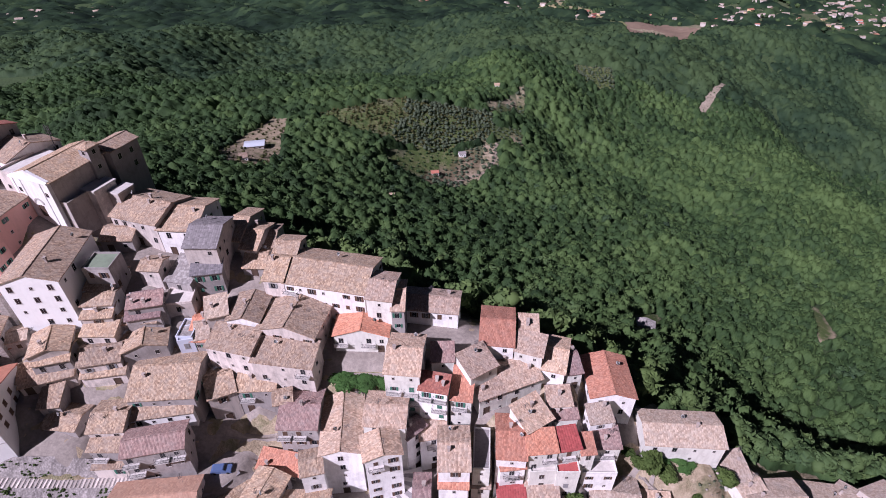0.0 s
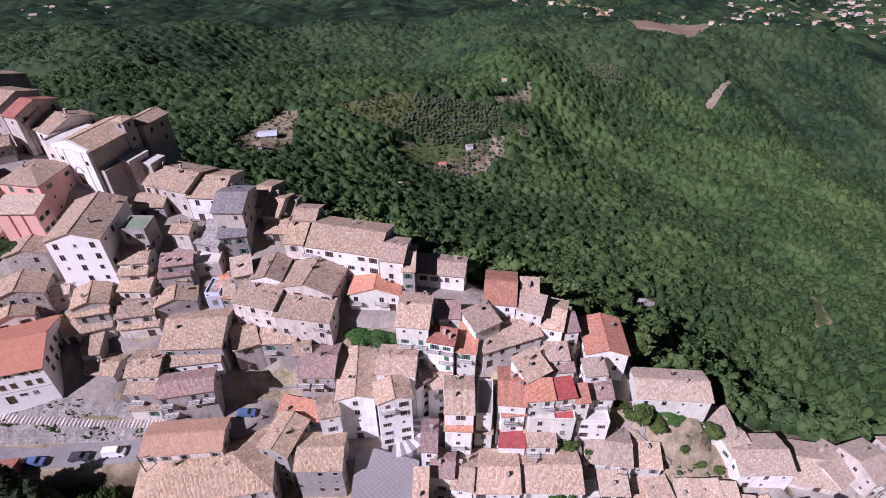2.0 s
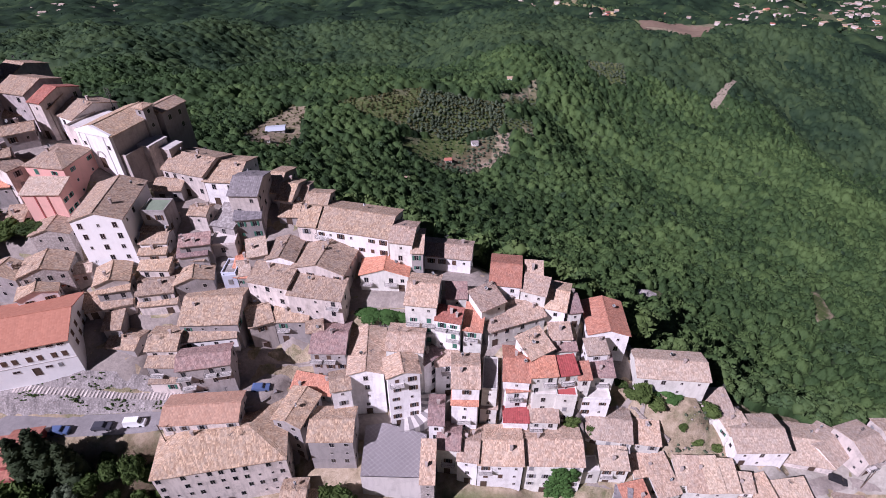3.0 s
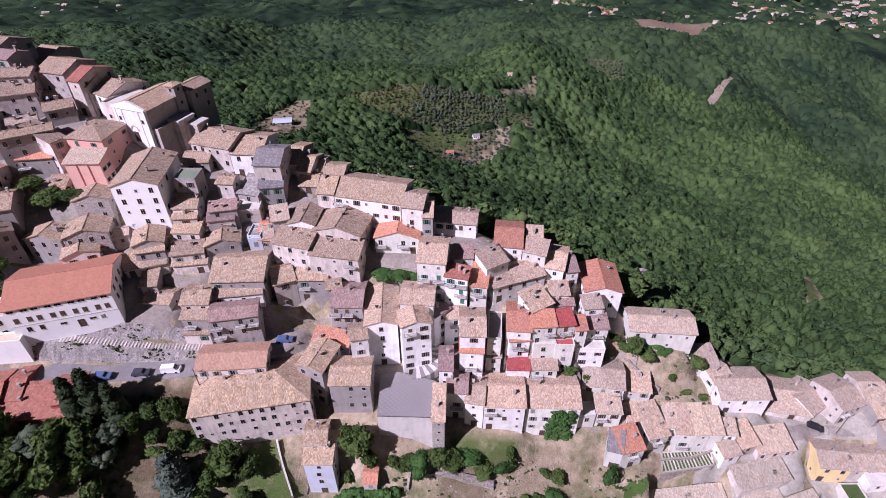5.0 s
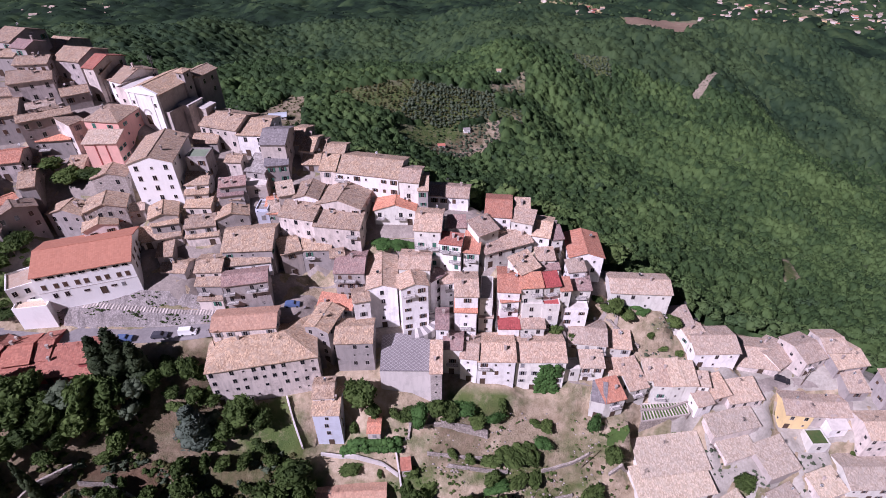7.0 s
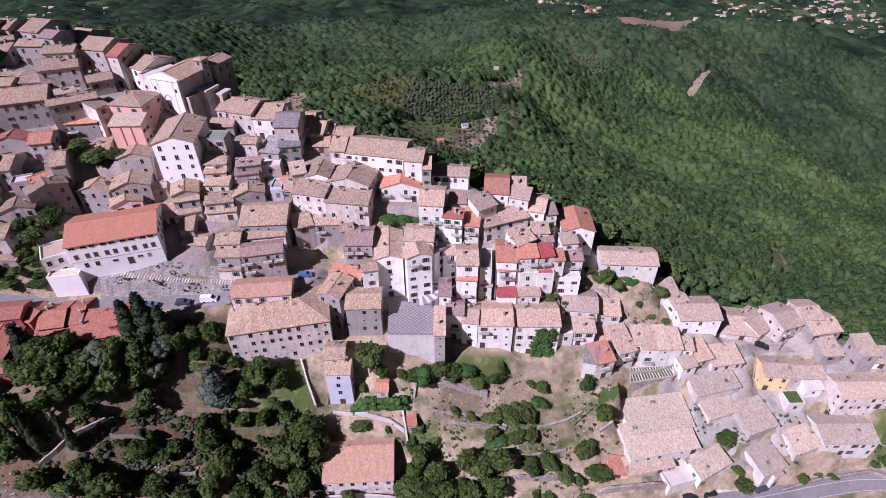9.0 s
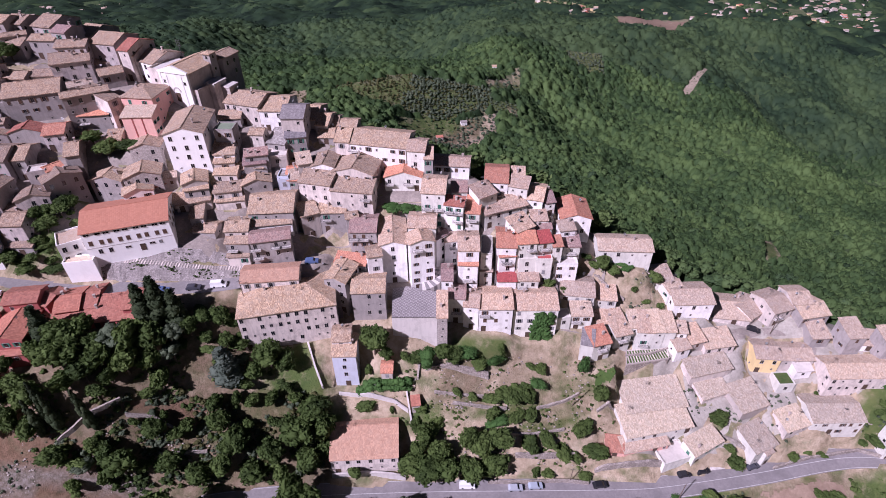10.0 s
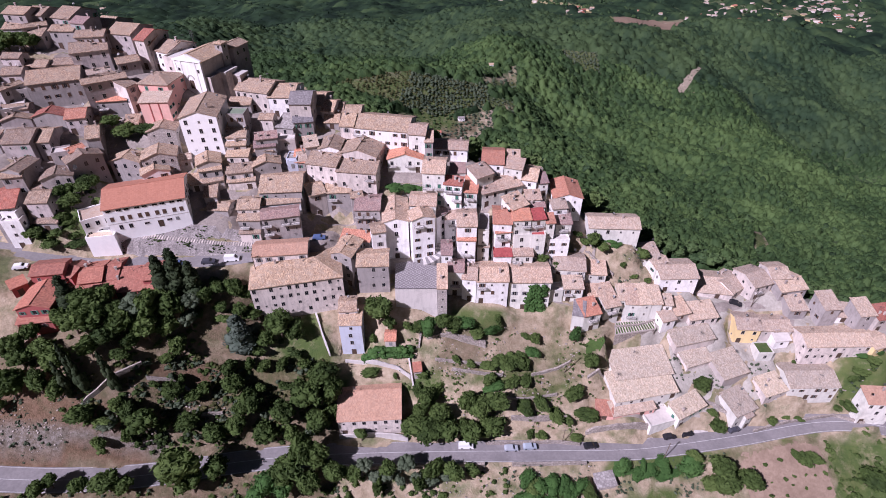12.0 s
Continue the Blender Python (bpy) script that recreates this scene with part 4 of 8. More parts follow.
def ground_at(x, y):
    return float(ground(np.array([x]), np.array([y]))[0])


def growing(lo, hi, step, factor, end):
    """Grid lines: an even middle, and steps that grow towards the ends."""
    mid = list(np.arange(lo, hi + step / 2, step))
    left, right, s = [], [], step
    while (left[-1] if left else lo) > -end:
        s *= factor
        left.append(max(-end, (left[-1] if left else lo) - s))
    s = step
    while (right[-1] if right else hi) < end:
        s *= factor
        right.append(min(end, (right[-1] if right else hi) + s))
    return np.array(left[::-1] + mid + right)


def grid_faces(nx, ny):
    i = (np.arange(ny - 1)[:, None] * nx + np.arange(nx - 1)).ravel()
    return np.stack([i, i + 1, i + nx + 1, i + nx], 1)


def mesh_from_arrays(name, verts, faces, material):
    """A mesh from numpy arrays; all faces have the same number of corners."""
    me = bpy.data.meshes.new(name)
    k = faces.shape[1]
    me.vertices.add(len(verts))
    me.vertices.foreach_set("co", np.asarray(verts, np.float32).ravel())
    me.loops.add(faces.size)
    me.loops.foreach_set("vertex_index", np.asarray(faces, np.int32).ravel())
    me.polygons.add(len(faces))
    me.polygons.foreach_set("loop_start", np.arange(0, faces.size, k, dtype=np.int32))
    me.update(calc_edges=True)
    me.materials.append(material)
    return me


def inside(x, y, poly):
    """Which points lie inside a polygon."""
    hit = np.zeros(np.shape(x), bool)
    for (ax, ay), (bx, by) in zip(poly, poly[1:] + poly[:1]):
        cross = ((ay > y) != (by > y)) & (x < (bx - ax) * (y - ay) / (by - ay + 1e-12) + ax)
        hit ^= cross
    return hit


# the back edge of the village, where the wood begins
EDGE_X = [-400, -260, -165, -130, -95, -62, -30, 5, 30, 48, 66, 76, 100, 122, 142, 200, 400]
EDGE_Y = [190, 165, 138, 141, 126, 115, 103, 96, 87, 77, 71, 70, 70, 62, 56, 36, -60]
CLEARINGS = [
    [(-114, 439), (-76, 467), (-48, 495), (46, 517), (45, 463), (-14, 421), (-47, 413), (-81, 410)],
    [(-151, 317), (-154, 374), (-152, 443), (-133, 432), (-120, 359), (-110, 291), (-125, 277)],
    [(-24, 371), (0, 402), (13, 434), (47, 459), (47, 419), (5, 365), (-13, 360)],
    [(85, 178), (103, 189), (86, 151), (65, 130)],
    [(358, 739), (387, 780), (422, 821), (435, 822), (391, 761), (366, 731)],
    [(470, 1601), (650, 1675), (738, 1530), (665, 1410), (380, 986), (400, 1242)],
    [(175, 781), (245, 793), (232, 719), (192, 722)],
    [(38, 538), (95, 633), (86, 560), (45, 512)],
    [(222, 246), (230, 243), (209, 199), (191, 191)],
    [(949, 2031), (1581, 2100), (1219, 1531), (1054, 1605), (976, 1713), (834, 1727)],
    [(-179, 2039), (412, 2025), (835, 1880), (715, 1632), (339, 1630), (130, 1907)],
    [(44, 487), (77, 508), (73, 469), (47, 452)],
    [(277, 1960), (318, 1740), (372, 1640), (450, 1640), (512, 1790), (400, 1960)],
    [(437, 1652), (512, 1616), (474, 1469), (432, 1490)],
    [(-51, 400), (5, 439), (12, 414), (0, 402), (-24, 371), (-44, 369)],
    [(640, 1575), (650, 1640), (1010, 1680), (1010, 1590)],
]


gx, gy = growing(-230, 230, 2.5, 1.09, 4900), growing(-90, 240, 2.5, 1.09, 4900)
GX, GY = np.meshgrid(gx, gy)
GZ = ground(GX, GY)
wood_floor = np.clip((GY - np.interp(GX, EDGE_X, EDGE_Y) - 2) / 6, 0, 1)
for k, poly in enumerate(CLEARINGS):
    wood_floor = np.where(inside(GX, GY, poly), 0.85 if k in (9, 10) else 0.0, wood_floor)
DENSE_GROVE = [(-38, 495), (46, 517), (45, 463), (-14, 421), (-48, 420)]
FARM_TRACK = [(47, 458, 0), (43, 431, 0), (38, 411, 0), (19, 394, 0), (2, 376, 0)]
SWARDS = [
    [(-114, 439), (-76, 467), (-48, 495), (46, 517), (45, 463), (-14, 421), (-47, 413), (-81, 410)],
    [(119, 31), (122, 38), (142, 40), (144, 28), (128, 28)],
    [(218, 240), (226, 236), (207, 202), (196, 197)],
    [(-122, 66), (-111, 68), (-109, 58), (-113, 51), (-126, 49), (-120, 57)],
    [(175, 781), (245, 793), (232, 719), (192, 722)],
    [(-51, 400), (5, 439), (12, 414), (0, 402), (-24, 371), (-44, 369)],
    [(28, 377), (61, 383), (57, 354), (26, 339)],
    [(112, 20), (140, 20), (132, 1), (111, 1), (114, 13)],
    [(38, 9), (62, 13), (84, 15), (84, 13), (72, 11), (66, 6), (49, 5)],
    [(89, 16), (112, 20), (110, 19), (92, 15)],
    [(48, 39), (60, 41), (60, 39), (49, 36)],
    [(46, 2), (63, 3), (62, -1), (45, -2)],
    [(40, 530), (91, 593), (83, 481), (42, 461)],
    [(85, 178), (103, 189), (86, 151), (65, 130)],
    [(-59, 36), (-45, 41), (-38, 30), (-32, 22), (-76, 17), (-66, 25), (-57, 28)],
    [(5, 28), (24, 32), (24, 29), (5, 25)],
    [(16, 25), (32, 29), (34, 27), (18, 22)],
    [(-20, 27), (-5, 28), (-5, 25), (-20, 24)],
    [(-4, 43), (14, 44), (14, 40), (-4, 38)],
    [(49, 39), (60, 42), (58, 38), (44, 35)],
]
SOILS = [
    # earth this dark stands in for the conifers' shade on the slope
    [0.9, (-82, 44), (-61, 46), (-57, 36), (-62, 29), (-80, 30)],
    # darker garden earth: partly its own brown, partly painted shade between the trees
    [0.75, (-127, 23), (-84, 30), (-39, 30), (-37, 10), (-80, 1), (-120, -5)],
    [0.45, (77, 12), (84, 14), (103, 18), (117, 20), (113, 15), (114, 11), (111, 1), (85, -0), (81, 7)],
    [1, (-121, 13), (-104, 11), (-103, 2), (-121, -1), (-123, 8)],
    [0.9, (-135, -3), (-60, 2), (-35, 4), (-35, -16), (-135, -18)],
    [0.9, (-93, 20), (-79, 24), (-68, 26), (-67, 13), (-82, 12), (-94, 12)],
    [0.7, (-3, 38), (7, 38), (7, 28), (-10, 29)],
    [0.3, (-150, 311), (-158, 446), (-133, 432), (-120, 359), (-105, 276), (-124, 268)],
    [0.8, (-24, 371), (-5, 398), (13, 429), (31, 444), (29, 413), (5, 377), (-13, 360)],
    [0.35, (6, 41), (33, 45), (39, 32), (21, 21), (14, 30)],
]

OUTCROPS = [[(-128, 6.5), (-112, 6), (-97, 5.5), (-80, 8), (-80, 4.2), (-97, 3.0), (-110, 2.2), (-128, 2.2)]]
RUSSET = [[(-128, 17), (-112, 16), (-99, 13), (-92, 8), (-84, 3.0), (-97, 0.5), (-128, -1.0)], [(-92, 19), (-80, 22), (-70, 24), (-69, 21), (-82, 17)]]
grass, soil, rock, russet = (np.zeros(GX.shape) for _ in range(4))
for poly in OUTCROPS:
    rock = np.where(inside(GX, GY, poly), 1.0, rock)
for poly in RUSSET:
    russet = np.where(inside(GX, GY, poly), 1.0, russet)
for poly in SWARDS:
    grass = np.where(inside(GX, GY, poly), 1.0, grass)
for rich, *poly in SOILS:
    soil = np.where(inside(GX, GY, poly), rich, soil)

gm, nt, bsdf = nodes_of("hill_ground", 0.95)
pos = place_of(nt)
at = nt.nodes.new("ShaderNodeAttribute")
at.attribute_name = "wood"
dry = ramp(nt, noise_at(nt, pos, 0.35, 7, 0.7), [(0.25, (0.145, 0.115, 0.068)), (0.42, (0.30, 0.235, 0.155)), (0.6, (0.44, 0.35, 0.25)), (0.8, (0.52, 0.44, 0.345))])
green = ramp(nt, noise_at(nt, pos, 0.9, 6, 0.7), [(0.3, (0.045, 0.07, 0.02)), (0.7, (0.13, 0.16, 0.06))])
meadow = mixed(nt, ramp(nt, noise_at(nt, pos, 0.11, 5, 0.65), [(0.48, (0.0,) * 3), (0.66, (0.8,) * 3)]), dry, green)
floor_green = ramp(nt, noise_at(nt, pos, 0.25, 6, 0.7), [(0.3, (0.03, 0.052, 0.021)), (0.7, (0.065, 0.1, 0.036))])
marks = []
for mark in ("grass", "soil", "rock", "russet"):
    node = nt.nodes.new("ShaderNodeAttribute")
    node.attribute_name = mark
    marks.append(maths(nt, "MULTIPLY", node.outputs["Fac"], ramp(nt, noise_at(nt, pos, 0.3, 6, 0.7), [(0.3, (0.45,) * 3), (0.5, (1.0,) * 3)])))
sward = ramp(nt, noise_at(nt, pos, 0.12, 7, 0.7), [(0.3, (0.05, 0.085, 0.022)), (0.5, (0.082, 0.116, 0.032)), (0.72, (0.145, 0.15, 0.055))])
earth = ramp(nt, noise_at(nt, pos, 0.4, 7, 0.75), [(0.25, (0.045, 0.042, 0.02)), (0.42, (0.085, 0.075, 0.036)), (0.58, (0.15, 0.105, 0.066)), (0.78, (0.26, 0.195, 0.14))])
meadow = mixed(nt, marks[1], mixed(nt, marks[0], meadow, sward), earth)
dry_herbs = ramp(nt, noise_at(nt, pos, 0.5, 7, 0.75), [(0.28, (0.055, 0.045, 0.02)), (0.45, (0.125, 0.078, 0.046)), (0.62, (0.185, 0.115, 0.074)), (0.8, (0.25, 0.185, 0.135))])
limestone = ramp(nt, noise_at(nt, pos, 0.7, 8, 0.8), [(0.3, (0.05, 0.045, 0.025)), (0.45, (0.125, 0.105, 0.08)), (0.6, (0.235, 0.205, 0.18)), (0.78, (0.40, 0.365, 0.33))])
meadow = mixed(nt, marks[2], mixed(nt, marks[3], meadow, dry_herbs), limestone)
link(nt, mixed(nt, at.outputs["Fac"], meadow, floor_green), bsdf.inputs["Base Color"])
bumped(nt, bsdf, noise_at(nt, pos, 1.3, 7, 0.75), 0.9, 0.4)
gmesh = mesh_from_arrays("ground", np.stack([GX, GY, GZ], -1).reshape(-1, 3), grid_faces(len(gx), len(gy)), gm)
gmesh.attributes.new("wood", "FLOAT", "POINT").data.foreach_set("value", wood_floor.ravel().astype(np.float32))
gmesh.attributes.new("grass", "FLOAT", "POINT").data.foreach_set("value", grass.ravel().astype(np.float32))
gmesh.attributes.new("soil", "FLOAT", "POINT").data.foreach_set("value", soil.ravel().astype(np.float32))
gmesh.attributes.new("rock", "FLOAT", "POINT").data.foreach_set("value", rock.ravel().astype(np.float32))
gmesh.attributes.new("russet", "FLOAT", "POINT").data.foreach_set("value", russet.ravel().astype(np.float32))
gmesh.shade_smooth()
tagged(new("ground", gmesh), "hillside of dry grass, earth and woodland floor", "ground", kind="structure")


def paving_material(name, pale, deep, scale=1.2):
    m, nt, bsdf = nodes_of(name, 0.92)
    pos = place_of(nt)
    tone = ramp(nt, noise_at(nt, pos, scale, 7, 0.7), [(0.3, deep), (0.7, pale)])
    tone = mixed(nt, ramp(nt, noise_at(nt, pos, 0.18, 5), [(0.45, (0,) * 3), (0.7, (0.6,) * 3)]), tone, shade(deep, 0.8))
    link(nt, tone, bsdf.inputs["Base Color"])
    bumped(nt, bsdf, noise_at(nt, pos, 6.0, 5, 0.7), 0.4, 0.03)
    return m


ASPHALT = paving_material("worn_asphalt", (0.285, 0.26, 0.26), (0.20, 0.185, 0.185))
PAVING = paving_material("village_paving", (0.35, 0.30, 0.265), (0.20, 0.17, 0.15))
WHITE_LINE = plain_material("road_paint", (0.52, 0.51, 0.50), 0.7)


def ribbon(name, line, half, material, label, lift=0.06, shift=0.0, drape=False, kind="structure", category="road", lanes=5):
    """A strip along a line, level across or laid over the ground."""
    V, n = [], len(line)
    for i in range(n):
        a, b = line[max(0, i - 1)], line[min(n - 1, i + 1)]
        d = Vector((b[0] - a[0], b[1] - a[1])).normalized()
        for k in range(lanes):
            s = shift - half + 2 * half * k / (lanes - 1)
            x, y = line[i][0] - d.y * s, line[i][1] + d.x * s
            V.append((x, y, (ground_at(x, y) if drape else line[i][2]) + lift))
    F = [(i * lanes + k, i * lanes + k + 1, (i + 1) * lanes + k + 1, (i + 1) * lanes + k) for i in range(n - 1) for k in range(lanes - 1)]
    me = mesh_of(name, V, [f[::-1] for f in F], material, True)
    return tagged(new(name, me), label, category, kind=kind)


ribbon("road", ROAD, 3.6, ASPHALT, "worn grey asphalt road along the foot of the village")
ribbon("road", STREET, 2.7, ASPHALT, "narrow asphalt street below a stone embankment")
ribbon("road", ALLEY, 1.9, PAVING, "pale paved lane between houses", 0.16, drape=True)
ribbon("road_marking", ROAD, 0.07, WHITE_LINE, "thin white line along the middle of the road", 0.075, 0.0, category="marking", lanes=2)
ribbon("road_marking", ROAD, 0.06, WHITE_LINE, "thin white line along the edge of the road", 0.075, 3.3, category="marking", lanes=2)
ribbon("road_marking", ROAD, 0.06, WHITE_LINE, "thin white line along the edge of the road", 0.075, -3.3, category="marking", lanes=2)


def hill_patch(name, poly, material, label, lift=0.12, step=1.5, kind="structure", category="ground", ragged=0.0):
    """A sheet laid over the ground inside a polygon, with a straight or a ragged edge."""
    xs, ys = [p[0] for p in poly], [p[1] for p in poly]
    ax, ay = np.arange(min(xs), max(xs) + step, step), np.arange(min(ys), max(ys) + step, step)
    X, Y = np.meshgrid(ax, ay)
    if ragged:
        wander = np.array([(noise.noise((x * 0.7, y * 0.7, 3.0)) + noise.noise((x * 2.3, y * 2.3, 5.0)) * 0.6, noise.noise((x * 0.7, y * 0.7, 8.0)) + noise.noise((x * 2.3, y * 2.3, 1.0)) * 0.6) for x, y in zip(X.ravel(), Y.ravel())]) * ragged
        keep = inside(X + wander[:, 0].reshape(X.shape), Y + wander[:, 1].reshape(X.shape), poly)
    else:
        keep = inside(X, Y, poly)
    Z = ground(X, Y) + lift
    F = grid_faces(len(ax), len(ay))
    F = F[keep.ravel()[F].sum(1) >= 3]
    used = np.unique(F)
    remap = np.zeros(X.size, int)
    remap[used] = np.arange(len(used))
    me = mesh_from_arrays(name, np.stack([X, Y, Z], -1).reshape(-1, 3)[used], remap[F], material)
    me.shade_smooth()
    return tagged(new(name, me), label, category, kind=kind)


# the built-up slope: lanes, yards and steps between the houses
VILLAGE = [(-200, 60), (-150, 56), (-110, 56), (-96, 52), (-60, 52), (-40, 46), (-36, 48), (-22, 47), (-4, 47), (20, 47), (33, 46), (41, 49), (45, 60), (46, 66), (60, 70),
           (62, 80), (46, 86), (30, 87), (5, 94), (-30, 102), (-62, 113), (-92, 124), (-128, 136), (-165, 134), (-205, 140)]
hill_patch("pavement", VILLAGE, PAVING, "worn pale paving and bare yards between the houses", 0.1, 1.6)
PALE_YARD = paving_material("pale_dusty_yard", (0.43, 0.395, 0.345), (0.27, 0.245, 0.21))
hill_patch("pavement", [(52, 40), (66, 41), (62, 28), (48, 26), (44, 20), (60, 19), (78, 23), (100, 27), (116, 30), (121, 37), (150, 40), (150, 56), (122, 64), (100, 68), (78, 68), (66, 52)], PALE_YARD, "pale dusty yards and lanes of the lower houses", 0.14, 1.6)


LAWN = paving_material("short_green_grass", (0.085, 0.14, 0.035), (0.05, 0.092, 0.022), 0.9)
hill_patch("lawn", [(50.0, 40.6), (62.0, 42.8), (60.0, 39.8), (49.2, 37.4)], LAWN, "green lawn below a vegetable bed", 0.3, 0.35, category="lawn", ragged=0.8)
hill_patch("lawn", [(38.5, 36.5), (47.5, 40.0), (47.0, 37.8), (40.0, 34.5)], LAWN, "narrow green lawn on a terrace", 0.3, 0.35, category="lawn", ragged=0.8)
TILLED = paving_material("light_tilled_earth", (0.34, 0.25, 0.185), (0.225, 0.158, 0.112), 0.8)
hill_patch("field", [(84.5, 12.5), (100, 16.2), (110, 17.4), (112.5, 12), (111.5, 0), (85, -2)], TILLED, "bare light earth of a small tilled field", 0.16, 0.4, category="field", ragged=1.6)


def rise_of(o, lx, ly):
    """Height of the roof over the eave at a place inside the house."""
    w, d = o["w"] / 2, o["d"] / 2
    if o["form"] == "R":
        return PITCH * (d - abs(ly))
    if o["form"] == "G":
        return PITCH * (w - abs(lx))
    if o["form"] == "S":
        return PITCH * 0.8 * (ly + d)
    if o["form"] == "H":
        return PITCH * min(d - abs(ly), w - abs(lx))
    return 0.0


def local(o, x, y):
    c, s = math.cos(radians(o["turn"])), math.sin(radians(o["turn"]))
    dx, dy = x - o["x"], y - o["y"]
    return dx * c + dy * s, -dx * s + dy * c


def covered(o, x, y, z):
    """Whether another house stands at a place."""
    for k in HOUSES:
        if k is not o and abs(k["x"] - x) < 20 and abs(k["y"] - y) < 20:
            lx, ly = local(k, x, y)
            if abs(lx) < k["w"] / 2 + 0.1 and abs(ly) < k["d"] / 2 + 0.1 and z < k["eave"] + rise_of(k, lx, ly) + 0.3:
                return True
    return False


def roof_mesh(o, rng):
    w, d, over, end = o["w"] / 2, o["d"] / 2, 0.42, 0.28
    if o["form"] == "G":
        ex, ey = w + over, d + end
    else:
        ex, ey = w + end, d + over
    nx, ny = max(4, int(o["w"] / 1.3) // 2 * 2), max(4, int(o["d"] / 1.3) // 2 * 2)
    xs, ys = list(np.linspace(-ex, ex, nx + 1)), list(np.linspace(-ey, ey, ny + 1))
    if o["form"] == "H":
        m = min(ex, ey)
        k = max(3, nx // 3)
        xs = sorted(set(np.round([*np.linspace(-ex, -ex + m, k + 1), *np.linspace(ex - m, ex, k + 1)], 4)))
        ys = sorted(set(np.round([*np.linspace(-ey, -ey + m, k + 1), *np.linspace(ey - m, ey, k + 1)], 4)))
    V, F, UV = [], [], []
    seed = rng.random() * 100
    for y in ys:
        for x in xs:
            sag = 0.10 * (noise.noise((x * 0.35 + seed, y * 0.35, 0.0))) + 0.035 * noise.noise((x * 1.7, y * 1.7, seed))
            V.append((x, y, rise_of(o, x, y) + 0.24 + sag))
    n = len(xs)
    for j in range(len(ys) - 1):
        for i in range(n - 1):
            q = (j * n + i, j * n + i + 1, (j + 1) * n + i + 1, (j + 1) * n + i)
            cx, cy = (xs[i] + xs[i + 1]) / 2, (ys[j] + ys[j + 1]) / 2
            if o["form"] == "H" and cx * cy < 0:
                q = q[1:] + q[:1]
            if o["form"] == "H":
                F += [(q[0], q[1], q[2]), (q[0], q[2], q[3])]
            else:
                F.append(q)
    top = len(V)
    V += [(x, y, z - 0.2) for x, y, z in V]
    F += [tuple(v + top for v in f[::-1]) for f in F[:]]
    rim = [i for i in range(n)] + [j * n + n - 1 for j in range(1, len(ys))] + [(len(ys) - 1) * n + i for i in range(n - 2, -1, -1)] + [j * n for j in range(len(ys) - 2, 0, -1)]
    F += [(a + top, b + top, b, a) for a, b in zip(rim, rim[1:] + rim[:1])]
    if o["form"] in "RGH":
        # a line of cap tiles along the ridge
        ridge_x = o["form"] != "G"
        half = ex if o["form"] == "R" else ey if o["form"] == "G" else max(0.3, (w - d) if w > d else 0.3)
        z = rise_of(o, 0, 0) + 0.25
        s, k = -half, len(V)
        while s < half - 0.1:
            t = min(half, s + 0.9)
            r = 0.13 + 0.02 * rng.random()
            if ridge_x:
                box(V, F, s, t - 0.03, -r, r, z - 0.1, z + 0.08)
            else:
                box(V, F, -r, r, s, t - 0.03, z - 0.1, z + 0.08)
            s = t
    me = mesh_of("roof", V, F, ROOFS[o["roof"]])
    uv = me.uv_layers.new(name="UVMap")
    across = o["form"] == "G"
    co = np.empty(len(V) * 3, np.float32)
    me.vertices.foreach_get("co", co)
    co = co.reshape(-1, 3)
    vi = np.empty(len(me.loops), np.int32)
    me.loops.foreach_get("vertex_index", vi)
    p = co[vi]
    u, v = (p[:, 1], p[:, 0]) if across else (p[:, 0], p[:, 1])
    if o["form"] == "H":
        side = (o["w"] / 2 - np.abs(p[:, 0])) < (o["d"] / 2 - np.abs(p[:, 1]))
        u, v = np.where(side, p[:, 1], p[:, 0]), np.where(side, p[:, 0], p[:, 1])
    uv.data.foreach_set("uv", np.stack([u, v * 1.05], 1).astype(np.float32).ravel())
    return me


WINDOW_SIZES = {"slit": (1.3, 0.6), "tall": (0.95, 1.4), "low": (0.8, 1.0), "small": (0.5, 0.65)}
WINDOW_MESHES = {}
for size, (ww, wh) in WINDOW_SIZES.items():
    a, b = ww / 2, wh / 2
    surround = boxes("window", [(-a - 0.07, -a, -0.04, 0.05, -b, b + 0.07), (a, a + 0.07, -0.04, 0.05, -b, b + 0.07), (-a, a, -0.04, 0.05, b, b + 0.07), (-a - 0.12, a + 0.12, -0.1, 0.05, -b - 0.07, -b)], FRAME)
    pane = boxes("pane", [(-a, -0.02, -0.012, 0.02, -b, b), (0.02, a, -0.012, 0.02, -b, b)], GLASS)
    shut = [boxes("shutter", [(-a / 2 + 0.01, a / 2 - 0.01, -0.05, 0.0, -b, b), *[(-a / 2 + 0.06, a / 2 - 0.06, -0.065, -0.05, -b + 0.1 + 0.2 * k, -b + 0.2 + 0.2 * k) for k in range(int(wh / 0.22))]], m) for m in SHUTTERS]
    WINDOW_MESHES[size] = (surround, pane, shut)
DOOR_MESH = boxes("door", [(-0.55, 0.55, -0.03, 0.03, 0, 2.1), (-0.7, -0.55, -0.08, 0.03, 0, 2.25), (0.55, 0.7, -0.08, 0.03, 0, 2.25), (-0.55, 0.55, -0.08, 0.03, 2.1, 2.25)], DOOR)


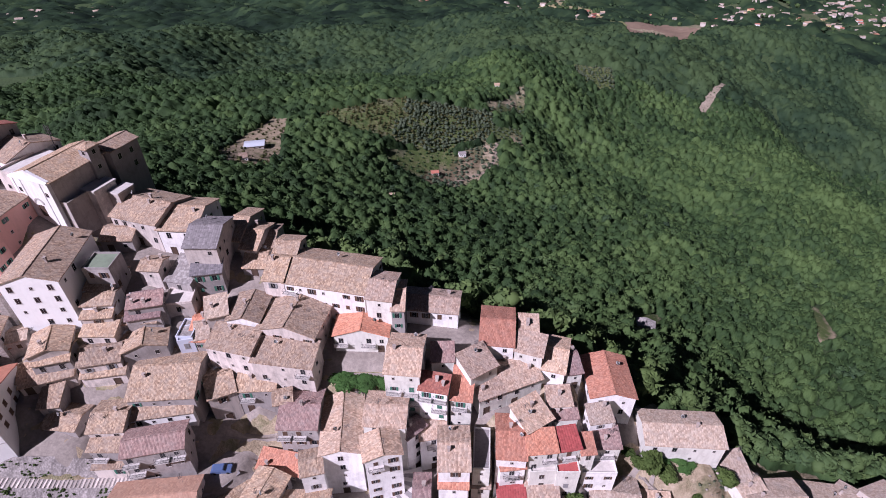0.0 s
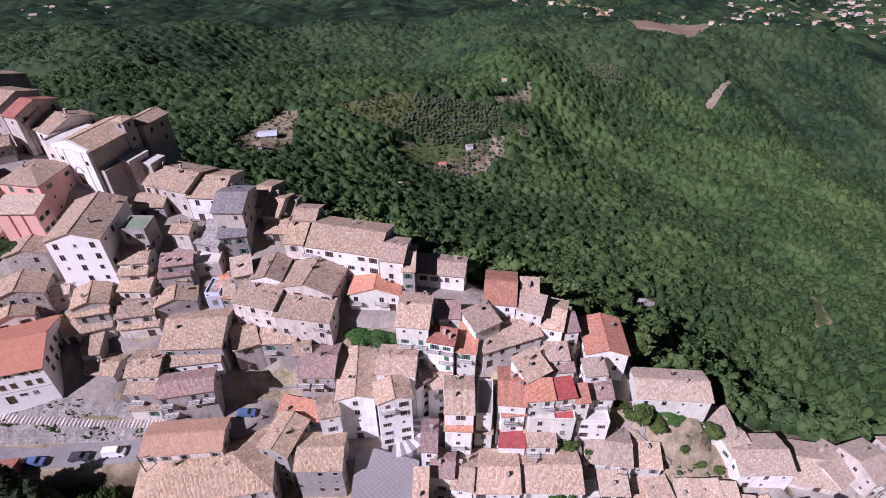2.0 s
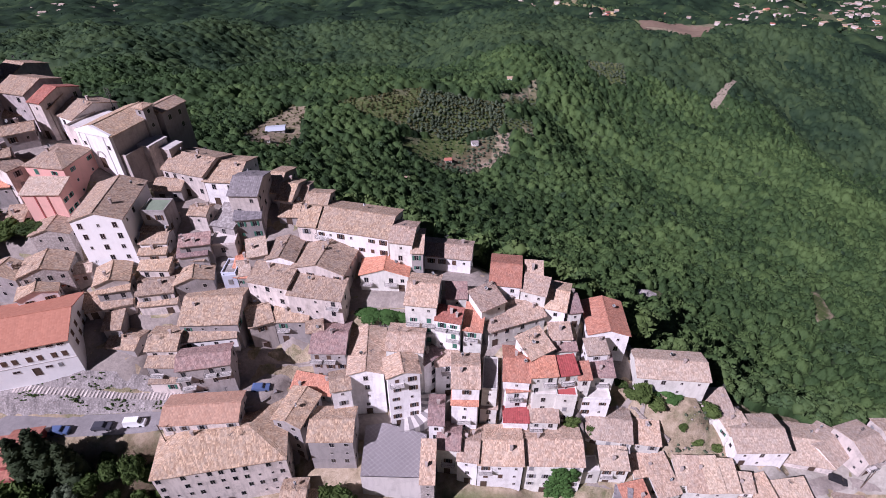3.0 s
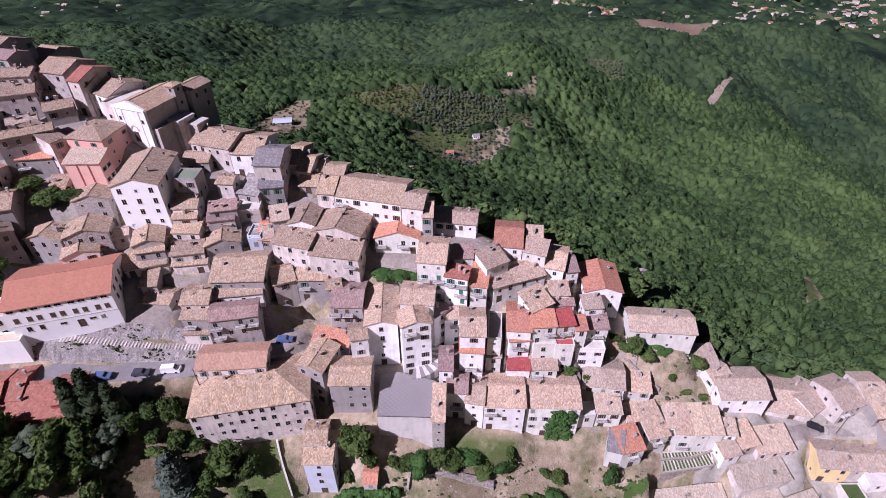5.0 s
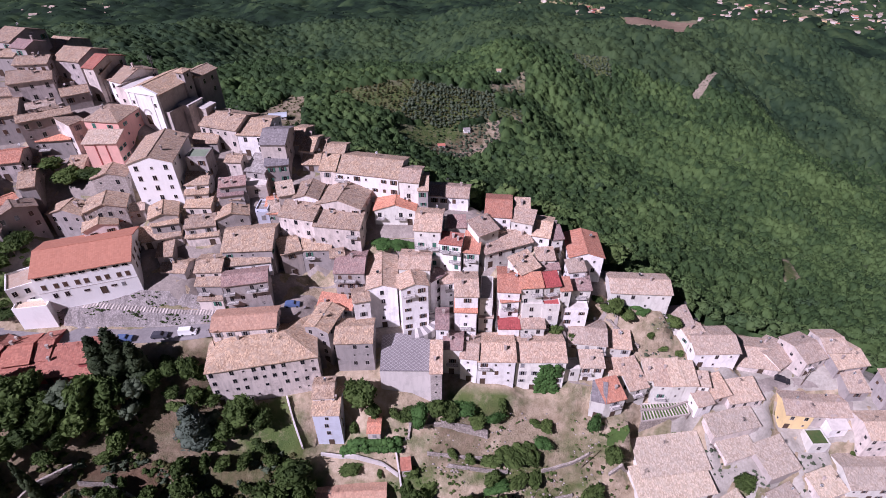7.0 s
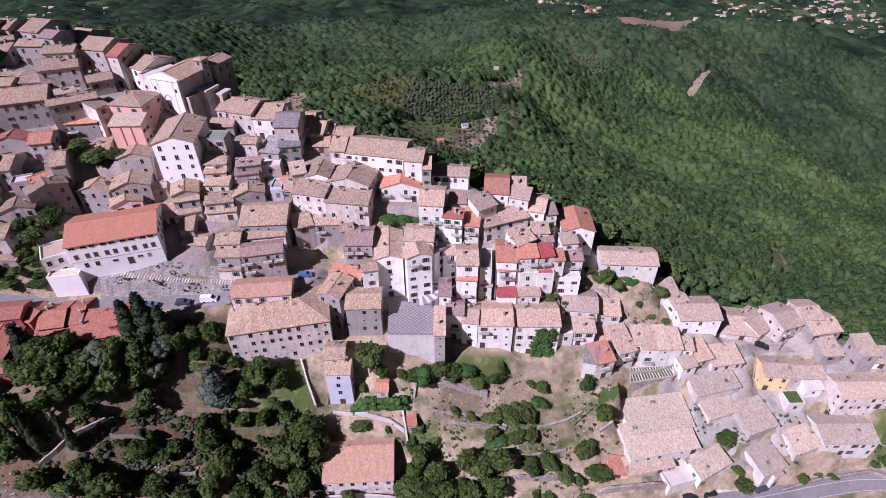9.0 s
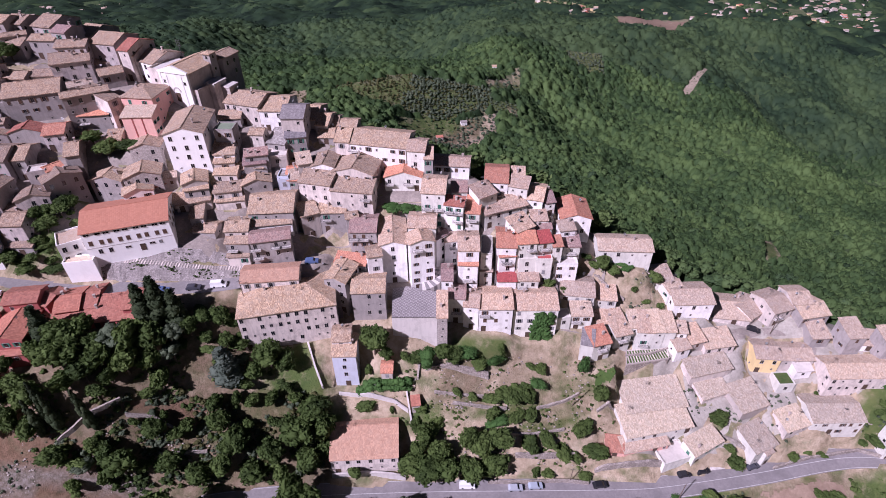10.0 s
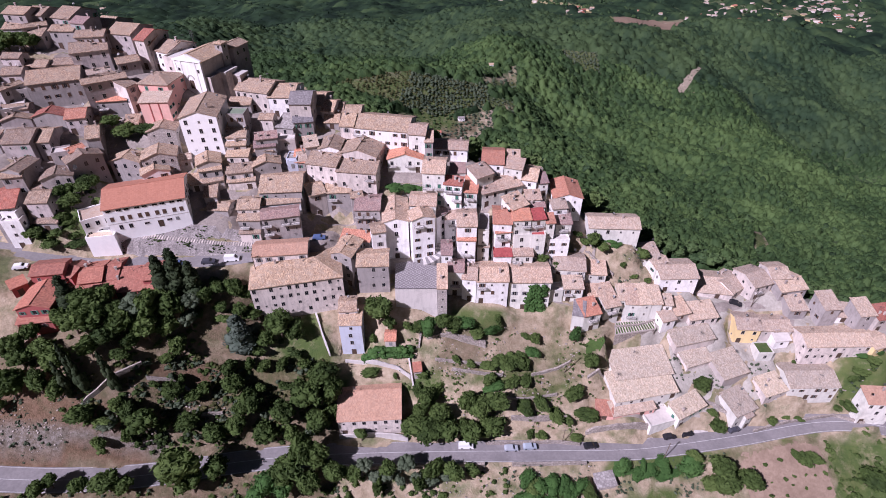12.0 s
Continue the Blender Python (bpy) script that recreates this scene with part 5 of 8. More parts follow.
def window(parent, m, size, shutter, state):
    surround, pane, shut = WINDOW_MESHES[size]
    ob = part("window", surround, parent, m)
    part("pane", pane, ob)
    if shutter is not None:
        a = WINDOW_SIZES[size][0] / 2
        for s in (-1, 1):
            if state == "closed":
                part("shutter", shut[shutter], ob, pose(s * a / 2, -0.02, 0))
            else:
                part("shutter", shut[shutter], ob, pose(s * a * 1.5 + s * 0.03, -0.02, 0))
    return ob


def balcony_on(parent, m, width, seed):
    V, F = [], []
    box(V, F, -width / 2, width / 2, -1.15, 0.0, -0.16, 0.0)
    for s in (-0.35, 0.35):
        box(V, F, s * width - 0.08, s * width + 0.08, -0.8, 0.0, -0.4, -0.16)
    ob = part("balcony", mesh_of("balcony", V, F, CONCRETE), parent, m)
    V, F = [], []
    for y0, y1, x0, x1 in ((-1.12, -1.08, -width / 2, width / 2), (-1.12, 0, -width / 2, -width / 2 + 0.04), (-1.12, 0, width / 2 - 0.04, width / 2)):
        box(V, F, x0, x1, y0, y1, 0.95, 1.0)
        box(V, F, x0, x1, y0, y1, 0.08, 0.12)
    n = int(width / 0.16)
    for i in range(n + 1):
        x = -width / 2 + width * i / n
        box(V, F, x - 0.012, x + 0.012, -1.11, -1.09, 0.1, 0.96)
    part("railing", mesh_of("railing", V, F, IRON), ob)
    return ob


def chimney_on(parent, o, rng):
    lx, ly = rng.uniform(-0.35, 0.35) * o["w"], rng.uniform(-0.25, 0.35) * o["d"]
    z = rise_of(o, lx, ly)
    a, b, t = rng.uniform(0.2, 0.3), rng.uniform(0.18, 0.25), rng.uniform(0.6, 1.0)
    V, F = [], []
    box(V, F, -a, a, -b, b, -0.4, t)
    box(V, F, -a - 0.08, a + 0.08, -b - 0.08, b + 0.08, t, t + 0.1)
    for s in (-1, 1):
        box(V, F, s * a * 0.7 - 0.06, s * a * 0.7 + 0.06, -b, b, t + 0.1, t + 0.35)
    box(V, F, -a - 0.1, a + 0.1, -b - 0.1, b + 0.1, t + 0.35, t + 0.45)
    part("chimney", mesh_of("chimney", V, F, CHIMNEY), parent, pose(lx, ly, o["z"] + z + 0.2))


def build_house(o, index):
    rng = random.Random(1000 + index)
    w, d = o["w"] / 2, o["d"] / 2
    c, s = math.cos(radians(o["turn"])), math.sin(radians(o["turn"]))
    world_of = lambda lx, ly: (o["x"] + lx * c - ly * s, o["y"] + lx * s + ly * c)
    foot = min(ground_at(*world_of(lx, ly)) for lx in (-w, 0, w) for ly in (-d, 0, d))
    foot = min(foot, o["eave"] - 2.5) - 0.6
    o["z"] = o["eave"] - foot
    z = o["z"]
    storeys = max(1, round(o["h"] / 3.1))
    words = {1: "single-storey", 2: "two-storey", 3: "three-storey", 4: "four-storey"}.get(storeys, "tall")
    top = tagged(new("house"), o["label"] or f"{words} {WALL_WORDS[o['wall']]} village house with {ROOF_WORDS[o['roof']]}", "house", "village houses")
    top.matrix_basis = pose(o["x"], o["y"], foot, 0, 0, o["turn"])
    o["thing"] = top
    # walls, with gables where the roof has them
    V, F = [], []
    r = lambda x, y: z + max(0.0, rise_of(o, x, y))
    n = [(-w, -d), (w, -d), (w, d), (-w, d)]
    V += [(x, y, 0) for x, y in n] + [(x, y, r(x, y)) for x, y in n]
    if o["form"] == "R":
        V += [(-w, 0, r(-w, 0)), (w, 0, r(w, 0))]
        F += [(0, 1, 5, 4), (2, 3, 7, 6), (1, 2, 6, 9, 5), (3, 0, 4, 8, 7)]
    elif o["form"] == "G":
        V += [(0, -d, r(0, -d)), (0, d, r(0, d))]
        F += [(0, 1, 5, 8, 4), (2, 3, 7, 9, 6), (1, 2, 6, 5), (3, 0, 4, 7)]
    else:
        F += [(0, 1, 5, 4), (1, 2, 6, 5), (2, 3, 7, 6), (3, 0, 4, 7)]
    F.append((3, 2, 1, 0))
    if o["form"] == "F":
        F.append((4, 5, 6, 7))
        # a parapet runs round the flat roof as one ring
        m = 0.22
        rv = [(x, y, h) for h in (z, z + 0.55) for x, y in n + [(-w + m, -d + m), (w - m, -d + m), (w - m, d - m), (-w + m, d - m)]]
        rf = []
        for i in range(4):
            j = (i + 1) % 4
            rf += [(i, j, j + 8, i + 8), (j + 4, i + 4, i + 12, j + 12), (i + 8, j + 8, j + 12, i + 12), (j, i, i + 4, j + 4)]
        part("parapet", mesh_of("parapet", rv, rf, WALLS[o["wall"]]), top)
    part("wall", mesh_of("wall", V, F, WALLS[o["wall"]]), top)
    if o["form"] == "F":
        part("roof", boxes("roof", [(-w + 0.22, w - 0.22, -d + 0.22, d - 0.22, z, z + 0.12)], ROOFS[o["roof"]]), top)
    else:
        part("roof", roof_mesh(o, rng), top, pose(0, 0, z))
    for _ in range(o["chimneys"] * rng.choice([0, 0, 1, 1, 2])):
        if o["form"] != "F":
            chimney_on(top, o, rng)
    if not o["windows"]:
        return top
    shutter = rng.choice([0, 1, 2, 1, None, None, None, None, None, None]) if o["shutter"] is None else o["shutter"] if o["shutter"] >= 0 else None
    step = o["step"] or rng.uniform(2.3, 3.1)
    balconies = o["balconies"]
    for face, (length, m) in enumerate(((o["w"], lambda a, b: pose(a, -d, b)), (o["d"], lambda a, b: pose(w, a, b, 0, 0, 90)), (o["d"], lambda a, b: pose(-w, -a, b, 0, 0, -90)))):
        count = max(1, int((length - 0.6) / step)) if length > 2.4 else 0
        doors = face == 0
        for level in range(7):
            zc = z - 1.45 - 3.05 * level
            if face and o["form"] == "G" or face == 0 and o["form"] == "R":
                zc -= 0.1
            if zc < 1.0:
                break
            for i in range(count):
                a = (i + 0.5) / count * length - length / 2 + rng.uniform(-0.25, 0.25)
                wx, wy = world_of(*(m(a, zc) @ Vector((0, -0.6, 0))).xy)
                wz = foot + zc
                land = ground_at(wx, wy)
                if wz - 0.5 < land or covered(o, wx, wy, wz + 0.5):
                    continue
                if wz - land < 2.6 and level > 0 or wz - land < 1.9:
                    if doors and land > foot + 0.3 and land - foot + 2.3 < z:
                        part("door", DOOR_MESH, top, m(a, land - foot))
                        doors = False
                    elif rng.random() < 0.5:
                        window(top, m(a, zc), "small", None, "")
                    continue
                if rng.random() < (0.12 if face == 0 else 0.35):
                    continue
                size = rng.choice(["tall", "tall", "tall", "low", "small"]) if face == 0 else rng.choice(["tall", "low", "small"])
                window(top, m(a, zc), size, shutter if size != "small" else None, rng.choice(["open", "open", "closed"]))
                if balconies and face == 0 and size != "small" and wz - land > 3.0:
                    balcony_on(top, m(a, zc - 0.95), min(3.0, length * 0.7), index)
                    balconies -= 1
    return top


for index, o in enumerate(HOUSES):
    build_house(o, index)


# three rows of windows on the long white building: slits under the eave, shuttered pairs, a few low ones
for o in HOUSES:
    if o["label"].startswith("long white"):
        front = lambda a, z: pose(a, -o["d"] / 2, o["z"] - z)
        for k in range(9):
            a = -9.6 + 2.4 * k + (0.25 if k % 2 else -0.1)
            window(o["thing"], front(a, 0.85), "slit", None, "")
            window(o["thing"], front(a * 0.98, 3.6), "tall", 1, "closed")
        for a, size in ((-8.0, "tall"), (-5.4, "tall"), (-1.0, "slit"), (5.2, "slit"), (7.4, "low")):
            window(o["thing"], front(a, 6.6), size, 2 if size == "low" else None, "closed")
        part("door", DOOR_MESH, o["thing"], front(2.6, 8.6))
        part("string_course", boxes("string_course", [(-o["w"] / 2, o["w"] / 2, -0.06, -0.003, 0, 0.18)], CONCRETE), o["thing"], front(0, 5.3))
        for a, z in ((-4.5, 1.0), (-1.5, 1.0), (1.5, 1.0), (-4.5, 3.6), (-1.5, 3.6), (1.5, 3.6), (4.0, 3.6)):
            window(o["thing"], pose(o["w"] / 2, a, o["z"] - z, 0, 0, 90), "tall", 1, "closed")


# dark red strips down the front of the tall salmon house
for o in HOUSES:
    if o["label"].startswith("tall salmon"):
        for k in (-0.16, 0.16):
            part("pilaster", boxes("pilaster", [(-0.16, 0.16, -0.12, 0.0, o["z"] - 7.5, o["z"] - 0.4)], WALLS["d"]), o["thing"], pose(k * o["w"], -o["d"] / 2, 0), "dark red painted strip")
        for z in (2.2, 5.2):
            for k in (-0.25, 0.2):
                window(o["thing"], pose(o["w"] / 2, k * o["d"], o["z"] - z, 0, 0, 90), "low", 0, "open")


# ---- the church on the ridge ----
CHURCH = pose(-90.6, 101.4, 74.6, 0, 0, -19.6)
church = tagged(new("church"), "white-fronted church with tile roof and square bell tower", "church")
church.matrix_basis = CHURCH
WHITE, BEIGE = WALLS["w"], WALLS["c"]
V = [(-5.5, 0, -6), (5.5, 0, -6), (5.5, 0, 9.8), (0, 0, 11.6), (-5.5, 0, 9.8), (-5.5, 0.7, -6), (5.5, 0.7, -6), (5.5, 0.7, 9.8), (0, 0.7, 11.6), (-5.5, 0.7, 9.8)]
F = [(0, 1, 2, 3, 4), (9, 8, 7, 6, 5), (1, 6, 7, 2), (5, 0, 4, 9), (2, 7, 8, 3), (3, 8, 9, 4)]
part("front", mesh_of("front", V, F, WHITE), church)
part("nave", boxes("nave", [(-5.3, 5.3, 0.7, 15, -8, 9.5)], BEIGE), church)
nave = dict(form="G", w=11.0, d=15.0, roof="t", eave=0)
part("roof", roof_mesh(nave, random.Random(4)), church, pose(0, 7.9, 9.45))
part("pilaster", boxes("pilaster", [(-5.5, -4.8, -0.14, -0.003, -2, 9.3)], WHITE), church)
part("pilaster", boxes("pilaster", [(4.8, 5.5, -0.14, -0.003, -2, 9.3)], WHITE), church)
part("pilaster", boxes("pilaster", [(-3.2, -2.6, -0.12, -0.003, -2, 9.3)], WHITE), church)
part("pilaster", boxes("pilaster", [(2.6, 3.2, -0.12, -0.003, -2, 9.3)], WHITE), church)
part("cornice", boxes("cornice", [(-5.7, 5.7, -0.35, -0.003, 9.3, 9.7)], WHITE), church)
part("door", boxes("door", [(-0.85, 0.85, -0.05, 0.02, 0, 2.9)], DOOR), church, label="tall dark wooden church door")
V, F = [], []
for i in range(9):
    a0, a1 = math.pi * i / 9, math.pi * (i + 1) / 9
    k = len(V)
    for a, r, y in ((a0, 1.15, -0.15), (a1, 1.15, -0.15), (a1, 1.5, -0.15), (a0, 1.5, -0.15), (a0, 1.15, 0.0), (a1, 1.15, 0.0), (a1, 1.5, 0.0), (a0, 1.5, 0.0)):
        V.append((r * math.cos(a), y, 3.3 + r * math.sin(a)))
    F += [(k, k + 1, k + 2, k + 3), (k + 3, k + 2, k + 6, k + 7), (k + 1, k, k + 4, k + 5)]
part("arch", mesh_of("arch", V, F, FRAME), church, label="grey stone arch over the door")
for x in (-3.9, 3.9):
    window(church, pose(x, -0.003, 6.3), "low", None, "")
part("aisle", boxes("aisle", [(5.32, 7.2, 1.0, 6.4, -10, 3.6), (6.98, 7.2, 1.0, 6.4, 3.6, 4.3), (5.32, 6.98, 1.0, 1.22, 3.6, 4.3)], BEIGE), church)
part("chapel", boxes("chapel", [(5.34, 9.2, 6.42, 12.5, -14, 4.2)], BEIGE), church)
part("chapel_roof", boxes("chapel_roof", [(5.34, 9.4, 6.3, 12.7, 4.2, 4.6)], CONCRETE), church)
part("chapel", boxes("chapel", [(9.22, 12.4, 9.5, 14.0, -14, 2.6)], BEIGE), church)
part("chapel_roof", boxes("chapel_roof", [(9.42, 12.6, 9.3, 14.2, 2.6, 3.0)], CONCRETE), church)
part("annex", boxes("annex", [(-9.8, -5.52, 0.3, 12.0, -6, 9.2), (-9.8, -9.55, 0.3, 12, 9.2, 9.9), (-9.8, -5.52, 0.3, 0.55, 9.2, 9.9)], BEIGE), church)
part("annex_roof", boxes("annex_roof", [(-9.5, -5.52, 0.6, 12.0, 9.2, 9.35)], CONCRETE), church)
for zz in (2.5, 6.0):
    window(church, pose(-7.8, 0.29, zz), "low", None, "")
tower = part("bell_tower", boxes("bell_tower", [(3.4, 6.2, 11.0, 14.0, -8, 12.6)], WALLS["g"]), church, label="square rendered bell tower with a small tile roof")
part("tower_roof", roof_mesh(dict(form="H", w=3.0, d=3.2, roof="t", eave=0), random.Random(7)), tower, pose(4.8, 12.5, 12.4))
window(church, pose(4.8, 10.99, 11.2), "low", None, "")
window(church, pose(6.21, 12.5, 11.2, 0, 0, 90), "low", None, "")
window(church, pose(6.21, 12.5, 7.4, 0, 0, 90), "low", None, "")
rectory = tagged(new("house"), "tall rendered house behind the bell tower with tan tile roof", "house", "village houses")
rectory.matrix_basis = CHURCH @ pose(3.6, 19.8, -12)
part("wall", boxes("wall", [(-3.2, 3.2, -4.2, 4.2, 0, 21.6)], WALLS["g"]), rectory)
part("roof", roof_mesh(dict(form="G", w=6.4, d=8.4, roof="t", eave=0), random.Random(9)), rectory, pose(0, 0, 21.5))
for a, b in ((-2.0, 19.5), (1.6, 19.5), (1.6, 16.0)):
    window(rectory, pose(3.21, a, b, 0, 0, 90), "tall", None, "")
mast = tagged(new("antenna_mast"), "thin steel antenna mast with small aerials on a roof", "mast")
mast.matrix_basis = CHURCH @ pose(-7.6, 13.5, 8.5)
V, F = [], []
rod(V, F, (0, 0, -2.5), (0, 0, 6.6), 0.13, 0.08)
part("pole", mesh_of("pole", V, F, IRON), mast)
for k, zz in enumerate((4.6, 5.5, 6.2)):
    V, F = [], []
    rod(V, F, (-0.7, 0.1 * k, zz), (0.7, -0.1 * k, zz), 0.03, 0.03)
    box(V, F, -0.72, -0.58, -0.1, 0.1, zz - 0.3, zz + 0.3)
    box(V, F, 0.58, 0.72, -0.1, 0.1, zz - 0.3, zz + 0.3)
    part("aerial", mesh_of("aerial", V, F, IRON), mast)


# ---- paving, plaza, walls ----
def prism(name, poly, top, bottom, material):
    n = len(poly)
    V = [(x, y, bottom) for x, y in poly] + [(x, y, top) for x, y in poly]
    F = [tuple(range(n, 2 * n)), tuple(range(n - 1, -1, -1))] + [(i, (i + 1) % n, n + (i + 1) % n, n + i) for i in range(n)]
    return mesh_of(name, V, F, material)


def wall_along(name, line, height, thick, material, label, foot=1.0, category="wall"):
    """A free-standing or retaining wall that follows the ground, with an uneven coping."""
    pts = []
    for a, b in zip(line, line[1:]):
        n = max(1, int(math.dist(a[:2], b[:2]) / 1.2))
        pts += [(a[0] + (b[0] - a[0]) * i / n, a[1] + (b[1] - a[1]) * i / n) for i in range(n)]
    pts.append(line[-1][:2])
    V, F = [], []
    rng = random.Random(len(pts))
    for i, (x, y) in enumerate(pts):
        a, b = pts[max(0, i - 1)], pts[min(len(pts) - 1, i + 1)]
        d = Vector((b[0] - a[0], b[1] - a[1])).normalized()
        g = ground_at(x, y)
        t = g + height + rng.uniform(-0.12, 0.12)
        w = thick / 2 * rng.uniform(0.85, 1.15)
        V += [(x - d.y * w * 1.2, y + d.x * w * 1.2, g - foot), (x + d.y * w * 1.2, y - d.x * w * 1.2, g - foot), (x + d.y * w, y - d.x * w, t), (x - d.y * w, y + d.x * w, t)]
    for i in range(len(pts) - 1):
        a, b = 4 * i, 4 * i + 4
        F += [(a + 1, b + 1, b + 2, a + 2), (b, a, a + 3, b + 3), (a + 2, b + 2, b + 3, a + 3)]
    F += [(0, 1, 2, 3), (len(V) - 1, len(V) - 2, len(V) - 3, len(V) - 4)]
    return tagged(new(name, mesh_of(name, V, F, material)), label, category)


wall_along("garden_wall", [(-35.5, 30.6), (-27.2, 29.5), (-19.5, 28.4), (-15.6, 26.6)], 1.3, 0.4, CONCRETE, "pale rendered garden wall on a terrace")
wall_along("garden_wall", [(-44.8, 40.5), (-42.4, 35.3), (-39.9, 30.8)], 1.2, 0.4, CONCRETE, "pale stone wall beside garden steps")
wall_along("garden_wall", [(-30.3, 31.9), (-22.0, 30.7), (-16.7, 32.1)], 0.9, 0.4, CONCRETE, "low pale wall under a hedge")
wall_along("garden_wall", [(-16.7, 32.6), (-15.7, 28.4), (-14.5, 23.4)], 1.2, 0.4, CONCRETE, "pale wall along a garden path")
wall_along("terrace_wall", [(14.4, 18.2), (22.2, 18.6), (31.6, 19.5)], 1.2, 0.6, STONE, "dry stone terrace wall in dry grass")
wall_along("terrace_wall", [(-4.8, 35.8), (1.3, 36.2), (7.4, 35.8)], 1.4, 0.8, STONE, "tumbled dry stone terrace wall")
wall_along("terrace_wall", [(-3.1, 28.7), (5.4, 28.4), (12.4, 28.6)], 0.9, 0.5, STONE, "low dry stone terrace wall")
wall_along("terrace_wall", [(21.4, 29.7), (29.7, 31.9), (34.2, 33.6)], 0.9, 0.5, STONE, "dry stone terrace wall on a slope")
wall_along("terrace_wall", [(6.7, 13.3), (16.8, 13.6), (28.0, 14.6), (35.3, 14.1)], 1.0, 0.6, STONE, "low stone wall beside the road")
wall_along("terrace_wall", [(-36.2, 12.7), (-26.6, 13.6), (-16.2, 13.0)], 1.6, 0.5, CONCRETE, "pale rendered terrace wall below a house")
wall_along("roadside_wall", [(-33, 3.6), (-20, 4.7), (-8, 5.6), (6, 6.4)], 1.0, 0.6, STONE, "low rubble wall on the valley side of the road")
wall_along("retaining_wall", [(37.5, 17.2), (48, 18.0), (57.5, 19.3)], 1.8, 0.7, STONE, "rough stone retaining wall beside the road")
wall_along("roadside_wall", [(14, 6.9), (24, 7.4), (36, 8.0)], 0.9, 0.6, STONE, "broken rubble wall on the valley side of the road")
wall_along("terrace_wall", [(-87.4, 17.5), (-81.6, 18.7), (-76.2, 17.3)], 1.0, 0.5, STONE, "dry stone wall on the slope")
wall_along("terrace_wall", [(-101.3, 10.3), (-97.9, 12.9), (-94.4, 16.1), (-88.7, 20.0)], 1.3, 0.5, STONE, "stone wall beside a garden track")
wall_along("terrace_wall", [(-79.3, 11.9), (-73.4, 13.1), (-68.1, 14.0)], 0.9, 0.5, STONE, "dry stone wall on the slope")
wall_along("terrace_wall", [(-10.9, 35.1), (-3.1, 35.9), (7.4, 35.1)], 0.8, 0.5, STONE, "dry stone terrace wall in dry grass")
wall_along("terrace_wall", [(-8.3, 30.7), (-0.5, 30.5), (7.2, 30.7)], 0.8, 0.5, STONE, "dry stone terrace wall in dry grass")
wall_along("terrace_wall", [(10.4, 23.0), (19.1, 23.2), (29.1, 25.2)], 0.8, 0.5, STONE, "low dry stone wall between garden shrubs")
wall_along("terrace_wall", [(-14.3, 37.6), (-12.6, 35.7), (-13.1, 33.0)], 1.0, 0.5, STONE, "rough stone wall beside a garden path")
wall_along("terrace_wall", [(41.6, 62.7), (46.3, 60.3), (50.8, 57.6)], 1.2, 0.6, STONE, "ruined stone wall in dry grass")
wall_along("terrace_wall", [(48.3, 33.4), (42.8, 31.4), (39.1, 29.7)], 1.0, 0.6, STONE, "dry stone terrace wall on a slope")
wall_along("terrace_wall", [(75.3, 27.5), (79.2, 25.8), (83.4, 23.7)], 1.4, 0.5, STONE, "stone wall beside garden steps")
wall_along("terrace_wall", [(91.8, 20.5), (104.2, 23.9), (120.8, 26.7), (129.2, 23.8)], 1.2, 0.5, STONE, "low stone wall beside the road")
wall_along("terrace_wall", [(49.8, 44.3), (57.2, 44.9), (63.7, 47.1)], 1.0, 0.5, STONE, "pale stone wall above a small vineyard")
PLAZA = [(-20.2, 41.9), (-7.5, 41.9), (-6.8, 52.2), (-16.5, 54.9), (-20.8, 54.0)]

plaza = tagged(new("plaza", prism("plaza", PLAZA, 35.8, 20.0, CONCRETE)), "raised village square on a stone retaining wall", "square", kind="structure")
part("slab", prism("slab", [(x, y) for x, y in PLAZA], 35.86, 35.6, paving_material("square_paving", (0.26, 0.235, 0.235), (0.185, 0.165, 0.17))), plaza)
pale_strip = plain_material("pale_stone_strip", (0.40, 0.37, 0.37), 0.9)
px, py = [p[0] for p in PLAZA], [p[1] for p in PLAZA]
for slope in (1, -1):
    for k in range(-40, 41):
        # diagonal strips of pale stone, clipped to the square
        ts = [t for t in np.arange(-20, 20, 0.25) if inside(np.array([sum(px) / 5 + t]), np.array([sum(py) / 5 + slope * t * 0.9 + k * 1.15]), PLAZA)[0]]
        if len(ts) > 4:
            a = (sum(px) / 5 + ts[0], sum(py) / 5 + slope * ts[0] * 0.9 + k * 1.15)
            b = (sum(px) / 5 + ts[-1], sum(py) / 5 + slope * ts[-1] * 0.9 + k * 1.15)
            d = Vector((b[0] - a[0], b[1] - a[1])).normalized() * 0.05
            z = 35.87 + (0.004 if slope > 0 else 0.0)
            part("paving_strip", mesh_of("paving_strip", [(a[0] - d.y, a[1] + d.x, z), (a[0] + d.y, a[1] - d.x, z), (b[0] + d.y, b[1] - d.x, z), (b[0] - d.y, b[1] + d.x, z)], [(0, 1, 2, 3)], pale_strip), plaza)

# the stone embankment between the street and the long white building, with a stepped ramp along it
BANK_STONE = stone_material("rough_bank_stone", (0.385, 0.345, 0.33), (0.27, 0.24, 0.225), 2.4)
rows_t = [0, 0.1, 0.2, 0.3, 0.4, 0.6, 0.7, 0.8, 0.9, 1.0]
V, F = [], []
stations = np.arange(-112, -59.5, 0.8)
for x in stations:
    for t in rows_t:
        y, z = bank_at(x, t)
        rough = 0.0 if t in (0.4, 0.6) else 0.28
        V.append((x, y + rough * noise.noise((x * 0.6, t * 5, 1.0)), z + 0.08 + rough * noise.noise((x * 0.8, t * 7, 4.0))))
n = len(rows_t)
